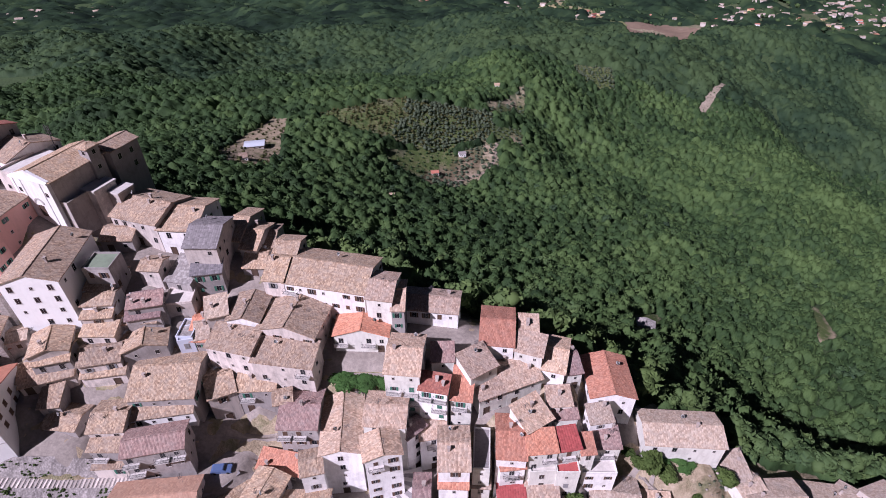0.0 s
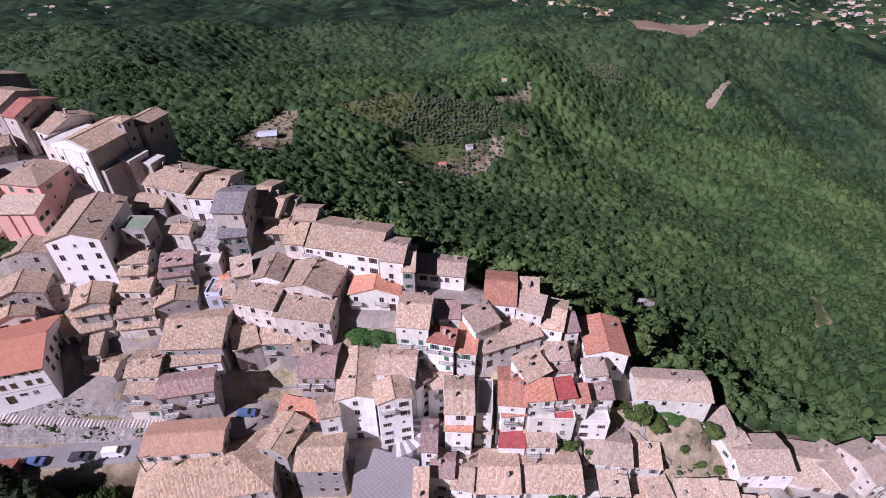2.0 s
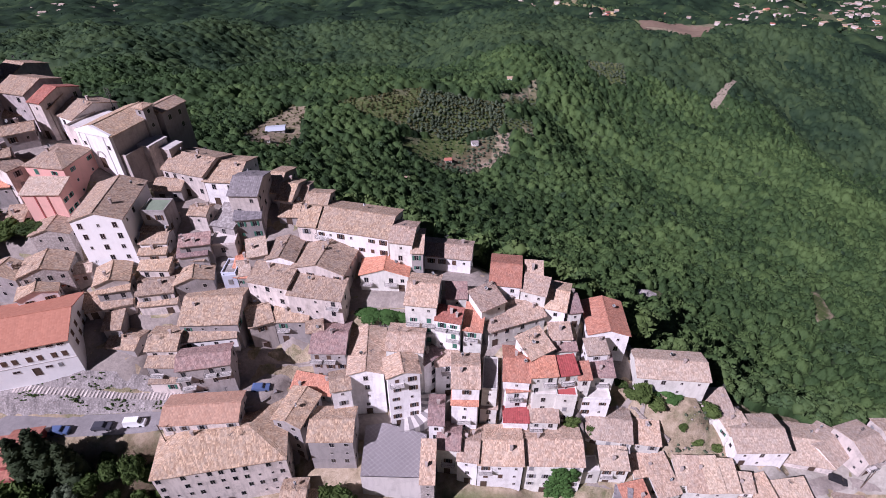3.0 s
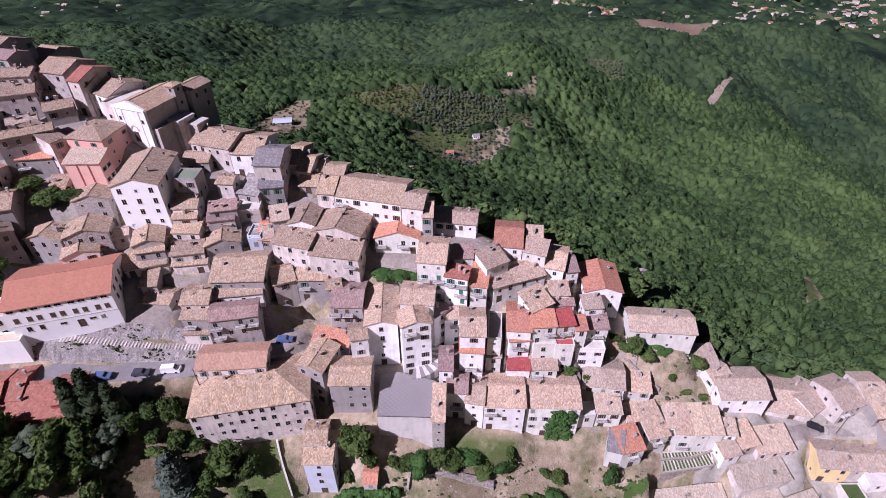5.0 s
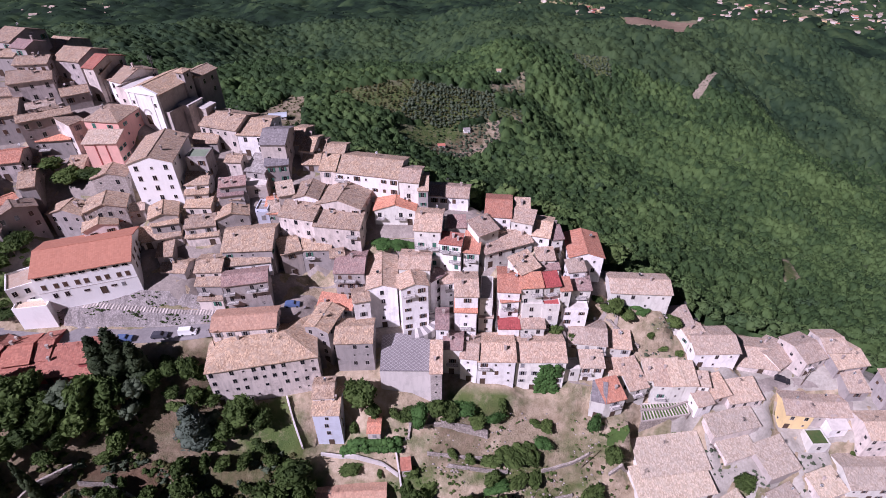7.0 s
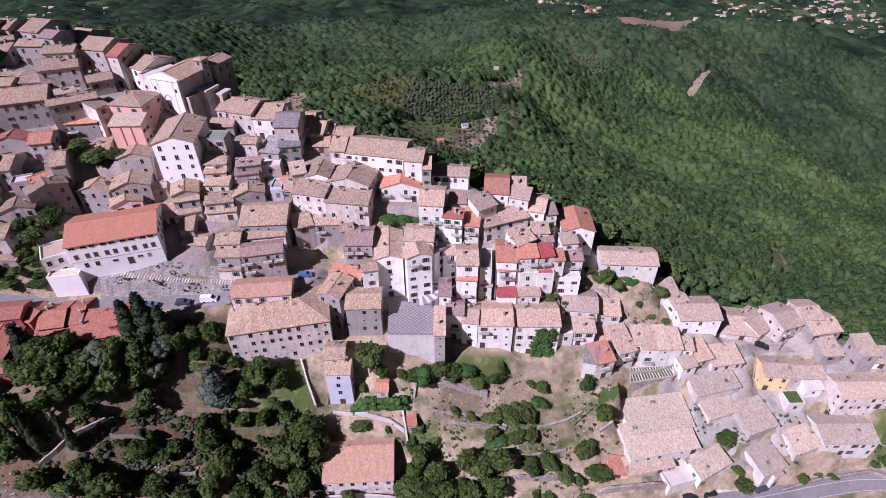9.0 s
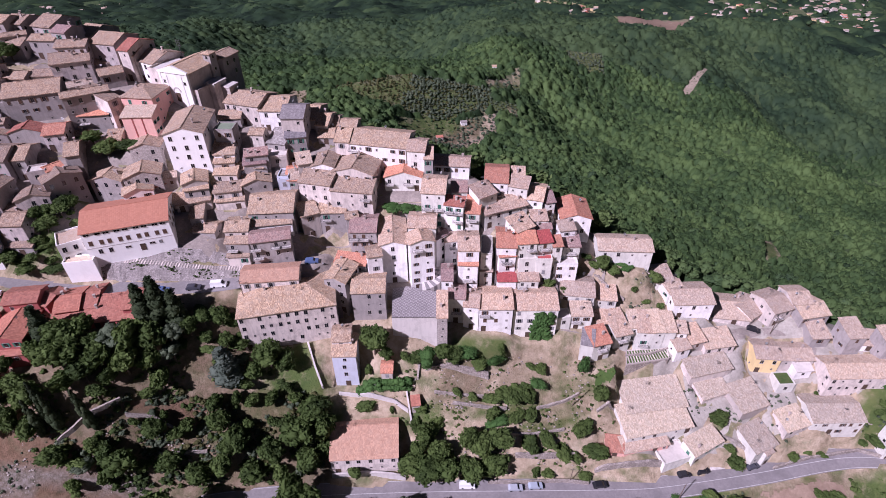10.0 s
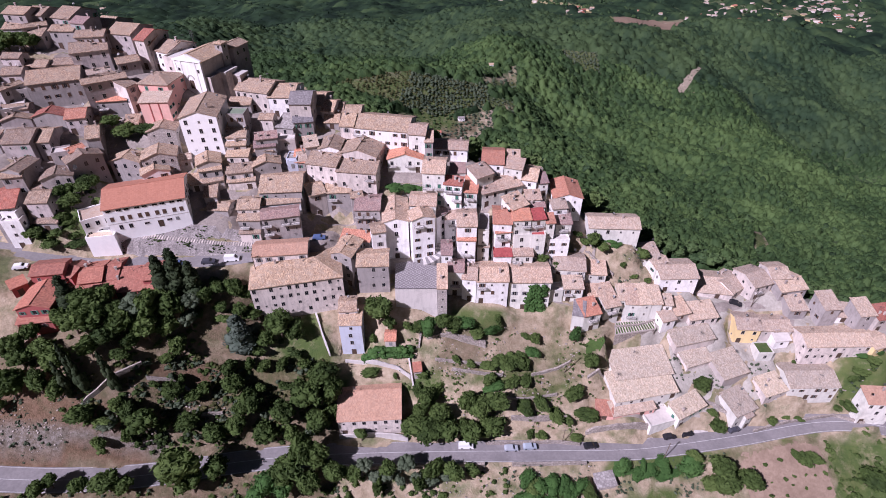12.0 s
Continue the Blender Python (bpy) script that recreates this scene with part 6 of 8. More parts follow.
F += [(i * n + k, (i + 1) * n + k, (i + 1) * n + k + 1, i * n + k + 1) for i in range(len(stations) - 1) for k in range(n - 1)]
tagged(new("embankment_wall", mesh_of("embankment_wall", V, F, BANK_STONE)), "rough pale stone embankment above the street", "wall", kind="structure")
ramp_way = tagged(new("stepped_ramp"), "long ramp of shallow pale stone steps on an embankment", "ramp", kind="structure")
RAMP_STEP = boxes("step", [(-0.2, 0.2, -1.0, 1.0, -0.35, 0.06)], WALLS["c"])
x = -96.0
while x < -61.5:
    y, z = bank_at(x, 0.5)
    part("step", RAMP_STEP, ramp_way, pose(x, y, z + 0.06, 0, 0, 6))
    x += 0.74


# ---- the wood ----
def icosphere(level):
    bm = bmesh.new()
    bmesh.ops.create_icosphere(bm, subdivisions=level, radius=1.0)
    v = np.array([p.co[:] for p in bm.verts])
    f = np.array([[q.index for q in p.verts] for p in bm.faces])
    bm.free()
    return v, f


ICO = {k: icosphere(k) for k in (0, 1, 2)}


def crown_shape(rng, lumps, level, tufts, tuft_size, flat=0.8, column=False):
    """A crown of unit radius: lumps of foliage with ragged leaf tufts standing out of them. Returns corners and triangles."""
    V, F, n = [], [], 0
    base, tri = ICO[level]
    centres = []
    for k in range(lumps):
        if column:
            t = k / max(1, lumps - 1)
            wide, a = 0.30 * (1.04 - t) ** 0.75, rng.random() * 2 * math.pi
            c, r = np.array([0.55 * wide * math.cos(a), 0.55 * wide * math.sin(a), -0.85 + 1.78 * t]), 0.52 * wide + 0.045
        else:
            d = rng.normal(size=3)
            d /= np.linalg.norm(d)
            c = d * np.array([0.62, 0.62, 0.5 * flat]) * (0.35 + 0.65 * rng.random()) if k else np.zeros(3)
            r = ((0.36 + 0.2 * rng.random()) if k else 0.62) * (0.62 if lumps > 30 else 0.82 if lumps > 20 else 1.0)
        centres.append((c, r))
        v = base * r * np.array([1, 1, flat if not column else 1.6])
        v = v * (1 + (0.3 if column else 0.5) * (rng.random((len(v), 1)) - 0.5)) + c
        V.append(v)
        F.append(tri + n)
        n += len(v)
    for _ in range(tufts):
        c, r = centres[rng.integers(len(centres))]
        d = rng.normal(size=3)
        d /= np.linalg.norm(d)
        if d[2] < -0.5:
            d[2] *= -1
        p = c + d * r * np.array([1, 1, flat]) * (0.92 + 0.3 * rng.random())
        a, b = rng.normal(size=3), rng.normal(size=3)
        a, b = a / np.linalg.norm(a), b / np.linalg.norm(b)
        s = tuft_size * (0.6 + 0.8 * rng.random())
        V.append(np.array([p - a * s * 0.5, p + a * s * 0.5, p + b * s, p - b * s * 0.6]))
        F.append(np.array([[0, 1, 2], [1, 0, 3]]) + n)
        n += 4
    return np.concatenate(V), np.concatenate(F)


def woodland(name, places, shapes, material, label, rng):
    """One mesh of many crowns at rows of x, y, z, radius, height, tone."""
    V, F, T, n = [], [], [], 0
    pick = rng.integers(len(shapes), size=len(places))
    turn = rng.random(len(places)) * 2 * math.pi
    for k, (v, f) in enumerate(shapes):
        rows = places[pick == k]
        a = turn[pick == k]
        if not len(rows):
            continue
        c, s = np.cos(a)[:, None], np.sin(a)[:, None]
        x = rows[:, 0:1] + rows[:, 3:4] * (v[:, 0] * c - v[:, 1] * s)
        y = rows[:, 1:2] + rows[:, 3:4] * (v[:, 0] * s + v[:, 1] * c)
        z = rows[:, 2:3] + rows[:, 4:5] * v[:, 2]
        V.append(np.stack([x, y, z], -1).reshape(-1, 3))
        F.append((f[None] + (np.arange(len(rows)) * len(v))[:, None, None]).reshape(-1, 3) + n)
        T.append(np.repeat(rows[:, 5], len(v)))
        n += len(rows) * len(v)
    me = mesh_from_arrays(name, np.concatenate(V), np.concatenate(F), material)
    me.attributes.new("tone", "FLOAT", "POINT").data.foreach_set("value", np.concatenate(T).astype(np.float32))
    me.shade_smooth()
    return tagged(new(name, me), label, "trees", kind="stuff")


wood_rng = np.random.default_rng(5)


def scatter(x0, x1, y0, y1, step):
    """Jittered places of a wood, clear of the village, the clearings and the tracks."""
    X, Y = np.meshgrid(np.arange(x0, x1, step), np.arange(y0, y1, step))
    X = (X + wood_rng.uniform(-0.5, 0.5, X.shape) * step).ravel()
    Y = (Y + wood_rng.uniform(-0.5, 0.5, Y.shape) * step).ravel()
    keep = Y > np.interp(X, EDGE_X, EDGE_Y) + 1.5
    for k, poly in enumerate(CLEARINGS):
        # the valley town and its fields keep most of their trees
        spared = wood_rng.random(X.shape) < (0.85 if k in (9, 10) else 0.0)
        keep &= ~inside(X, Y, poly) | spared
    for o in HOUSES:
        close = np.hypot(X - o["x"], Y - o["y"]) < math.hypot(o["w"], o["d"]) / 2 + 1.2
        keep &= ~close
    # beyond the sides of every view
    keep &= np.abs(X + 3) < 0.68 * (Y + 80) + 0.54 * (160 - ground(X, Y)) + 30
    return X[keep], Y[keep]


def wood_rows(X, Y, r0, r1, sink, shift=0.0, spread=0.17, flat=1.0):
    n = len(X)
    r = wood_rng.uniform(r0, r1, n) * (0.8 + 0.5 * wood_rng.random(n) ** 2)
    patch = np.array([noise.noise((x * 0.009, y * 0.009, 3.0)) + 0.6 * noise.noise((x * 0.04, y * 0.04, 8.0)) for x, y in zip(X, Y)])
    r *= 1 + 0.35 * np.array([noise.noise((x * 0.02, y * 0.02, 5.0)) for x, y in zip(X, Y)])
    wide = np.array([noise.noise((x * 0.0035, y * 0.0035, 11.0)) for x, y in zip(X, Y)])
    tall = r * wood_rng.uniform(0.7, 1.15, n) * flat
    # the x term lowers tone to the left, painting in shaded slopes
    tone = np.clip(0.5 + 0.6 * patch + 0.75 * wide + shift + np.clip((X + 60) / 900, -0.2, 0.03) + wood_rng.normal(0, spread, n), 0, 1)
    return np.stack([X, Y, ground(X, Y) + tall * sink, r, tall, tone], 1)


close_shapes = [crown_shape(wood_rng, 6, 1, 110, 0.24) for _ in range(9)]
near_shapes = [crown_shape(wood_rng, 5, 1, 46, 0.28) for _ in range(8)]
mid_shapes = [crown_shape(wood_rng, 3, 1, 18, 0.36) for _ in range(7)]
# leaf tone by place: slope shade painted darker, pale growth lighter: x, y, shift, width
SHADE_GROWTH_TONES = [(-380, 720, -0.42, 260), (-180, 620, -0.25, 120), (-250, 480, -0.3, 150), (-200, 250, -0.2, 120), (-700, 1500, -0.3, 600), (0, 1500, -0.22, 420), (600, 850, -0.34, 150), (740, 760, -0.3, 140), (820, 1170, -0.34, 220), (1000, 1000, -0.3, 220), (250, 1060, -0.2, 120),
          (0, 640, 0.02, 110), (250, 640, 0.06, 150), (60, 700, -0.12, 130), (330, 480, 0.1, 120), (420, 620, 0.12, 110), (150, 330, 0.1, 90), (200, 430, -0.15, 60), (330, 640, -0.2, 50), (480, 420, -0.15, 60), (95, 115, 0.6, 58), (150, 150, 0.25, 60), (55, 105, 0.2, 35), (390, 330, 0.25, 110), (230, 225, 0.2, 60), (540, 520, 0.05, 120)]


def shade_growth_tone(x, y):
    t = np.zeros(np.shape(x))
    for px, py, shift, wide in SHADE_GROWTH_TONES:
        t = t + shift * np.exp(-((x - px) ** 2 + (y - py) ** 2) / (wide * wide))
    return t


def canopy(x0, x1, y0, y1, grid, space, high, leaves, leaf_size, label, material, fill=1.0):
    """A closed wood: one sheet of touching crowns, each a dome of its own size and tone, with leaf tufts standing out of it."""
    ax, ay = np.arange(x0, x1, grid), np.arange(y0, y1, grid)
    X, Y = np.meshgrid(ax, ay)
    X, Y = X + wood_rng.uniform(-0.3, 0.3, X.shape) * grid, Y + wood_rng.uniform(-0.3, 0.3, Y.shape) * grid
    nx, ny = int((x1 - x0) / space) + 5, int((y1 - y0) / space) + 5
    I, J = np.meshgrid(np.arange(nx), np.arange(ny))
    CX = x0 + (I - 2 + wood_rng.uniform(-0.1, 1.1, I.shape)) * space
    CY = y0 + (J - 2 + wood_rng.uniform(-0.1, 1.1, I.shape)) * space
    keep = CY > np.interp(CX, EDGE_X, EDGE_Y) + space * 0.7
    for k, poly in enumerate(CLEARINGS):
        keep &= ~inside(CX, CY, poly) | (wood_rng.random(CX.shape) < {9: 0.4, 10: 0.8, 12: 0.1}.get(k, 0.0))
    for o in HOUSES:
        keep &= np.hypot(CX - o["x"], CY - o["y"]) > math.hypot(o["w"], o["d"]) / 2 + 3.2
    keep &= np.abs(CX + 3) < 0.68 * (CY + 80) + 0.54 * (160 - ground(CX, CY)) + 30
    big = np.array([[noise.noise((x * 0.03, y * 0.03, 5.0)) for x, y in zip(p, q)] for p, q in zip(CX, CY)])
    patch = np.array([[noise.noise((x * 0.011, y * 0.011, 3.0)) for x, y in zip(p, q)] for p, q in zip(CX, CY)])
    R = fill * space * wood_rng.uniform(0.48, 0.86, I.shape) * (1 + 0.3 * big)
    H = np.where(keep, high * wood_rng.uniform(0.4, 1.3, I.shape) * (1 + 0.4 * big), 0.0)
    T = 0.46 + 0.55 * patch + shade_growth_tone(CX, CY) - 0.2 * np.exp(-((CY - 780) / 90) ** 2) * np.where(CY < 780, 1, -1) + wood_rng.normal(0, 0.28, I.shape)
    top, tone = np.zeros(X.shape), np.full(X.shape, 0.4)
    ci, cj = ((X - x0) / space).astype(int) + 2, ((Y - y0) / space).astype(int) + 2
    for di in (-1, 0, 1):
        for dj in (-1, 0, 1):
            i, j = np.clip(ci + di, 0, nx - 1), np.clip(cj + dj, 0, ny - 1)
            d = np.hypot(X - CX[j, i], Y - CY[j, i]) / R[j, i]
            h = np.where(d < 1, H[j, i] * (0.1 + 0.9 * np.sqrt(np.maximum(0, 1 - d * d))), 0)
            tone = np.where(h > top, T[j, i], tone)
            top = np.maximum(top, h)
    for k, poly in enumerate(CLEARINGS):
        if k not in (9, 10, 12):
            top = np.where(inside(X, Y, poly), 0.0, top)
    top[0], top[-1], top[:, 0], top[:, -1] = 0, 0, 0, 0
    full = top > 0.4
    Z = ground(X, Y)
    top = np.where(full, top + wood_rng.normal(0, 0.12, X.shape) * space * min(1.0, 2.2 / grid), 0.0)
    F = grid_faces(len(ax), len(ay))
    F = F[full.ravel()[F].sum(1) >= 1]
    used = np.unique(F)
    remap = np.zeros(X.size, int)
    remap[used] = np.arange(len(used))
    V = np.stack([X, Y, Z + top - 0.2], -1).reshape(-1, 3)[used]
    tones = tone.ravel()[used]
    F = remap[F]
    F = np.concatenate([F[:, [0, 1, 2]], F[:, [0, 2, 3]]])
    if leaves:
        rooted = np.flatnonzero(full.ravel()[used])
        at = wood_rng.choice(rooted, int(len(rooted) * leaves))
        p = V[at] + wood_rng.normal(0, 0.3, (len(at), 3)) * grid + np.array([0, 0, 0.15])
        a, b = wood_rng.normal(size=(2, len(at), 3))
        a, b = a / np.linalg.norm(a, axis=1)[:, None], b / np.linalg.norm(b, axis=1)[:, None]
        size = leaf_size * wood_rng.uniform(0.5, 1.3, (len(at), 1))
        n = len(V)
        q = np.stack([p - a * size * 0.5, p + a * size * 0.5, p + b * size, p - b * size * 0.6], 1)
        k = n + 4 * np.arange(len(at))[:, None]
        V = np.concatenate([V, q.reshape(-1, 3)])
        F = np.concatenate([F, k + np.array([[0, 1, 2]]), k + np.array([[1, 0, 3]])])
        tones = np.concatenate([tones, np.repeat(tones[at] + wood_rng.normal(0, 0.12, len(at)), 4)])
    me = mesh_from_arrays("woodland", V, F, material)
    me.attributes.new("tone", "FLOAT", "POINT").data.foreach_set("value", np.clip(tones * 1.35, 0, 1.4).astype(np.float32))
    me.shade_smooth()
    return tagged(new("woodland", me), label, "trees", kind="stuff")


canopy(-260, 400, 50, 242, 0.95, 4.6, 5.4, 0.8, 0.8, "dense green trees along the back of the village", CANOPY)
canopy(-330, 500, 234, 410, 1.3, 5.2, 5.6, 0.6, 1.1, "dense green broadleaf wood on the slope behind the village", CANOPY)
canopy(-560, 780, 400, 776, 1.9, 6.6, 6.6, 0.45, 1.5, "green broadleaf wood over the middle hills", CANOPY)
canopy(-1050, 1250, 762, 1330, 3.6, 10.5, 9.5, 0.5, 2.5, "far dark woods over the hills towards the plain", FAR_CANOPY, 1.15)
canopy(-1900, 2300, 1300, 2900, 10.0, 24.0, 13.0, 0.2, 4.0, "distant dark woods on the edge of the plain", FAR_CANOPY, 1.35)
X, Y = scatter(-260, 400, 50, 230, 4.2)
verge = Y < np.interp(X, EDGE_X, EDGE_Y) + 15
woodland("woodland", wood_rows(X[verge], Y[verge], 2.2, 4.0, 1.8, 0.25, 0.17, 0.95), close_shapes, WOOD_LEAVES, "uneven row of trees along the edge of the wood", wood_rng)
X, Y = scatter(-260, 480, 90, 400, 17.0)
woodland("woodland", wood_rows(X, Y, 2.4, 4.2, 0.9, 0.1, 0.2, 0.9), near_shapes, WOOD_LEAVES, "single taller trees standing out of the wood", wood_rng)


def grove(poly, step, r0, r1, label, material=None, low=0.3, high=1.0):
    """Olive trees in loose rows inside a clearing."""
    xs, ys = [p[0] for p in poly], [p[1] for p in poly]
    X, Y = np.meshgrid(np.arange(min(xs), max(xs), step), np.arange(min(ys), max(ys), step))
    X, Y = (X + wood_rng.uniform(-0.3, 0.3, X.shape) * step).ravel(), (Y + wood_rng.uniform(-0.3, 0.3, Y.shape) * step).ravel()
    keep = inside(X, Y, poly) & (wood_rng.random(len(X)) < 0.85)
    rows = wood_rows(X[keep], Y[keep], r0, r1, 0.6)
    rows[:, 5] = np.clip(rows[:, 5], low, high)
    return woodland("olive_grove", rows, mid_shapes, material or OLIVE, label, wood_rng)


grove(DENSE_GROVE, 3.7, 1.8, 3.0, "dense grey-green olive grove on a knoll")
grove(CLEARINGS[0], 4.0, 1.0, 2.1, "dry ochre scrub and young olives in a clearing", SCRUB, 0.1, 0.9)
grove(CLEARINGS[1], 6.5, 0.9, 2.0, "scrub round a farm shed", SCRUB, 0.0, 0.6)
grove(CLEARINGS[14], 5.5, 1.0, 2.0, "bushes on a green meadow", CANOPY, 0.3, 0.8)
grove(CLEARINGS[4], 7.0, 1.2, 2.0, "bushes on a bare rock scar", CANOPY, 0.2, 0.6)
grove(CLEARINGS[2], 4.6, 1.3, 2.4, "young olive trees round a small farm")
grove(CLEARINGS[6], 5.2, 2.0, 3.2, "olive grove on a far hilltop")
grove(CLEARINGS[7], 9.0, 2.0, 3.0, "scattered olive trees by a far track")
grove(CLEARINGS[11], 6.0, 1.5, 2.4, "small olive grove beside a track")
grove(CLEARINGS[9], 30.0, 6.0, 11.0, "trees between the houses of the valley town", WOOD_LEAVES, 0.0, 0.3)
grove(CLEARINGS[10], 26.0, 6.0, 11.0, "trees between the valley fields", WOOD_LEAVES, 0.0, 0.3)
FIELD = paving_material("ploughed_field", (0.26, 0.185, 0.13), (0.19, 0.13, 0.092), 0.05)
STUBBLE = paving_material("stubble_field", (0.36, 0.30, 0.16), (0.25, 0.22, 0.11), 0.05)
ROCK = paving_material("bare_pale_rock", (0.40, 0.33, 0.26), (0.20, 0.16, 0.115), 0.25)
hill_patch("field", CLEARINGS[5], FIELD, "brown ploughed field in the valley", 1.5, 14, category="field")
hill_patch("quarry", CLEARINGS[4], ROCK, "bare pale rock scar in the wood", 0.8, 1.5, category="quarry")
hill_patch("field", CLEARINGS[12], STUBBLE, "pale stubble fields along the valley floor", 1.5, 14, category="field")
hill_patch("field", CLEARINGS[13], paving_material("green_crop_field", (0.19, 0.20, 0.085), (0.13, 0.15, 0.06), 0.05), "green crop field in the valley", 1.6, 14, category="field")
ribbon("road", [(660, 1600, 0), (760, 1612, 0), (880, 1640, 0), (1005, 1636, 0)], 7.0, ROCK, "pale road through the valley", 1.8, drape=True)
ribbon("track", FARM_TRACK, 1.6, ROCK, "pale dirt track between the olive groves", 0.3, drape=True, category="track")


FAR_BODY = {k: boxes("wall", [(-0.5, 0.5, -0.5, 0.5, -0.6, 1.0)], WALLS[k]) for k in "wcys"}
FAR_ROOF = {k: mesh_of("roof", [(-0.55, -0.56, 0.97), (0.55, -0.56, 0.97), (0.55, 0.56, 0.97), (-0.55, 0.56, 0.97), (-0.55, 0, 1.32), (0.55, 0, 1.32)], [(0, 1, 5, 4), (2, 3, 4, 5), (1, 2, 5), (3, 0, 4), (3, 2, 1, 0)], ROOFS[k]) for k in "tkorgseb"}
FAR_PANE = boxes("window", [(-0.05, 0.05, -0.51, -0.49, 0.35, 0.62)], GLASS)


def far_house(x, y, w, d, h, turn, roof, wall):
    """A small house far off: body, pitched roof and front windows."""
    top = tagged(new("house"), f"small far-off {WALL_WORDS[wall]} house with {ROOF_WORDS[roof]}", "house", "houses in the valley")
    top.matrix_basis = pose(x, y, ground_at(x, y), 0, 0, turn) @ Matrix.Diagonal((w, d, h, 1))
    part("wall", FAR_BODY[wall], top)
    part("roof", FAR_ROOF[roof], top)
    for k in (-0.3, 0.0, 0.3):
        part("window", FAR_PANE, top, pose(k, 0, 0))
    return top


far_house(-136.1, 349.1, 13, 9, 2.6, 12, "b", "c")
far_house(-128.8, 307.4, 5, 7, 3, 20, "t", "w")
far_house(-9.2, 387.5, 6, 5, 3, 10, "r", "c")
far_house(14.0, 427.6, 6, 5, 3, 10, "g", "w")
far_house(62.0, 625.8, 10, 8, 4, 0, "t", "w")
far_house(83.0, 159.5, 5, 7, 3, 70, "s", "s")
far_house(-36.7, 299.8, 6, 5, 3, 0, "t", "c")
far_house(931, 1967, 18, 14, 6, -5, "k", "c")
far_house(881, 1810, 11, 8, 8, -6, "k", "c")
far_house(949, 1735, 13, 10, 8, -17, "r", "w")
far_house(1061, 1892, 13, 11, 8, -2, "t", "y")
far_house(865, 1827, 14, 9, 8, 35, "r", "c")
far_house(1009, 1913, 17, 14, 7, 26, "r", "y")
far_house(949, 1757, 14, 12, 9, -32, "k", "s")
far_house(941, 1858, 11, 9, 7, 30, "t", "c")
far_house(985, 1887, 16, 11, 7, 20, "t", "y")
far_house(926, 1748, 12, 10, 7, 37, "r", "y")
far_house(1225, 1627, 18, 15, 6, -10, "t", "w")
far_house(1357, 1945, 19, 12, 7, -1, "t", "s")
far_house(1336, 1731, 12, 9, 8, -36, "t", "y")
far_house(1293, 1789, 17, 13, 8, 4, "o", "w")
far_house(1412, 1967, 15, 11, 8, -9, "o", "w")
far_house(1403, 1940, 17, 12, 7, 33, "t", "c")
far_house(1351, 1893, 15, 9, 8, 34, "r", "c")
far_house(1247, 1635, 18, 15, 8, 26, "o", "c")
far_house(1371, 1894, 13, 10, 7, 9, "t", "c")
far_house(1287, 1843, 14, 11, 6, -26, "k", "c")
far_house(1289, 1771, 13, 9, 9, -20, "r", "w")
far_house(1343, 1896, 12, 9, 9, -30, "o", "c")
far_house(1255, 1663, 20, 13, 8, 30, "t", "w")
far_house(1418, 1952, 18, 16, 8, -39, "t", "w")
far_house(1237, 1685, 12, 10, 7, -19, "r", "y")
far_house(1340, 1884, 18, 13, 8, 1, "k", "w")
far_house(1234, 1674, 16, 14, 6, -13, "t", "y")
far_house(1328, 1780, 17, 14, 8, 4, "t", "c")
far_house(1268, 1889, 17, 13, 8, -2, "t", "w")
far_house(1176, 1753, 16, 13, 7, -11, "t", "y")
far_house(1067, 1682, 19, 17, 6, -31, "t", "s")
far_house(1242, 1912, 14, 11, 6, -1, "k", "y")
far_house(1328, 1983, 18, 13, 7, 5, "k", "c")
far_house(1318, 1920, 15, 10, 8, 32, "r", "s")
far_house(1180, 1859, 19, 12, 7, 17, "k", "y")
far_house(1216, 1842, 17, 12, 8, 6, "t", "y")
far_house(1248, 1893, 14, 13, 7, -28, "t", "w")
far_house(1201, 1720, 12, 8, 7, 8, "o", "c")
far_house(258, 2022, 19, 14, 8, 24, "t", "s")
far_house(206, 1978, 16, 10, 8, 34, "t", "s")
far_house(135, 1937, 13, 9, 6, 24, "t", "s")
far_house(212, 2002, 15, 13, 8, -35, "t", "c")
far_house(264, 2008, 17, 14, 8, 19, "t", "c")
far_house(166, 1971, 20, 12, 8, 30, "r", "c")
far_house(139, 1951, 13, 10, 7, 35, "t", "w")
far_house(277, 2030, 19, 14, 8, -40, "r", "c")
far_house(235, 1999, 18, 12, 7, 9, "t", "w")
far_house(259, 2012, 12, 8, 8, -36, "o", "c")
far_house(178, 1974, 17, 13, 9, 16, "r", "c")
far_house(182, 1989, 12, 10, 8, -16, "k", "c")
far_house(682, 1709, 11, 7, 8, -0, "t", "c")
far_house(628, 1756, 11, 10, 9, -7, "o", "c")
far_house(464, 1708, 12, 9, 9, 0, "t", "s")
far_house(407, 1626, 11, 7, 8, -16, "k", "w")
far_house(373, 1632, 10, 6, 9, 23, "k", "c")
far_house(414, 1631, 18, 14, 8, 2, "r", "s")
far_house(630, 1919, 11, 8, 8, 10, "t", "y")
far_house(512, 1855, 13, 9, 7, 27, "t", "w")
far_house(427, 1663, 14, 10, 9, 32, "r", "c")
far_house(414, 1700, 16, 11, 8, 14, "r", "s")
far_house(447, 1691, 11, 7, 6, -31, "t", "y")
far_house(538, 1828, 15, 10, 6, -25, "o", "s")
far_house(-1149, 1867, 13, 10, 8, -9, "t", "c")
far_house(-1121, 1830, 16, 12, 9, 36, "k", "w")
far_house(-1183, 1948, 14, 12, 8, 5, "k", "w")
far_house(-1038, 1789, 13, 11, 6, -25, "k", "y")
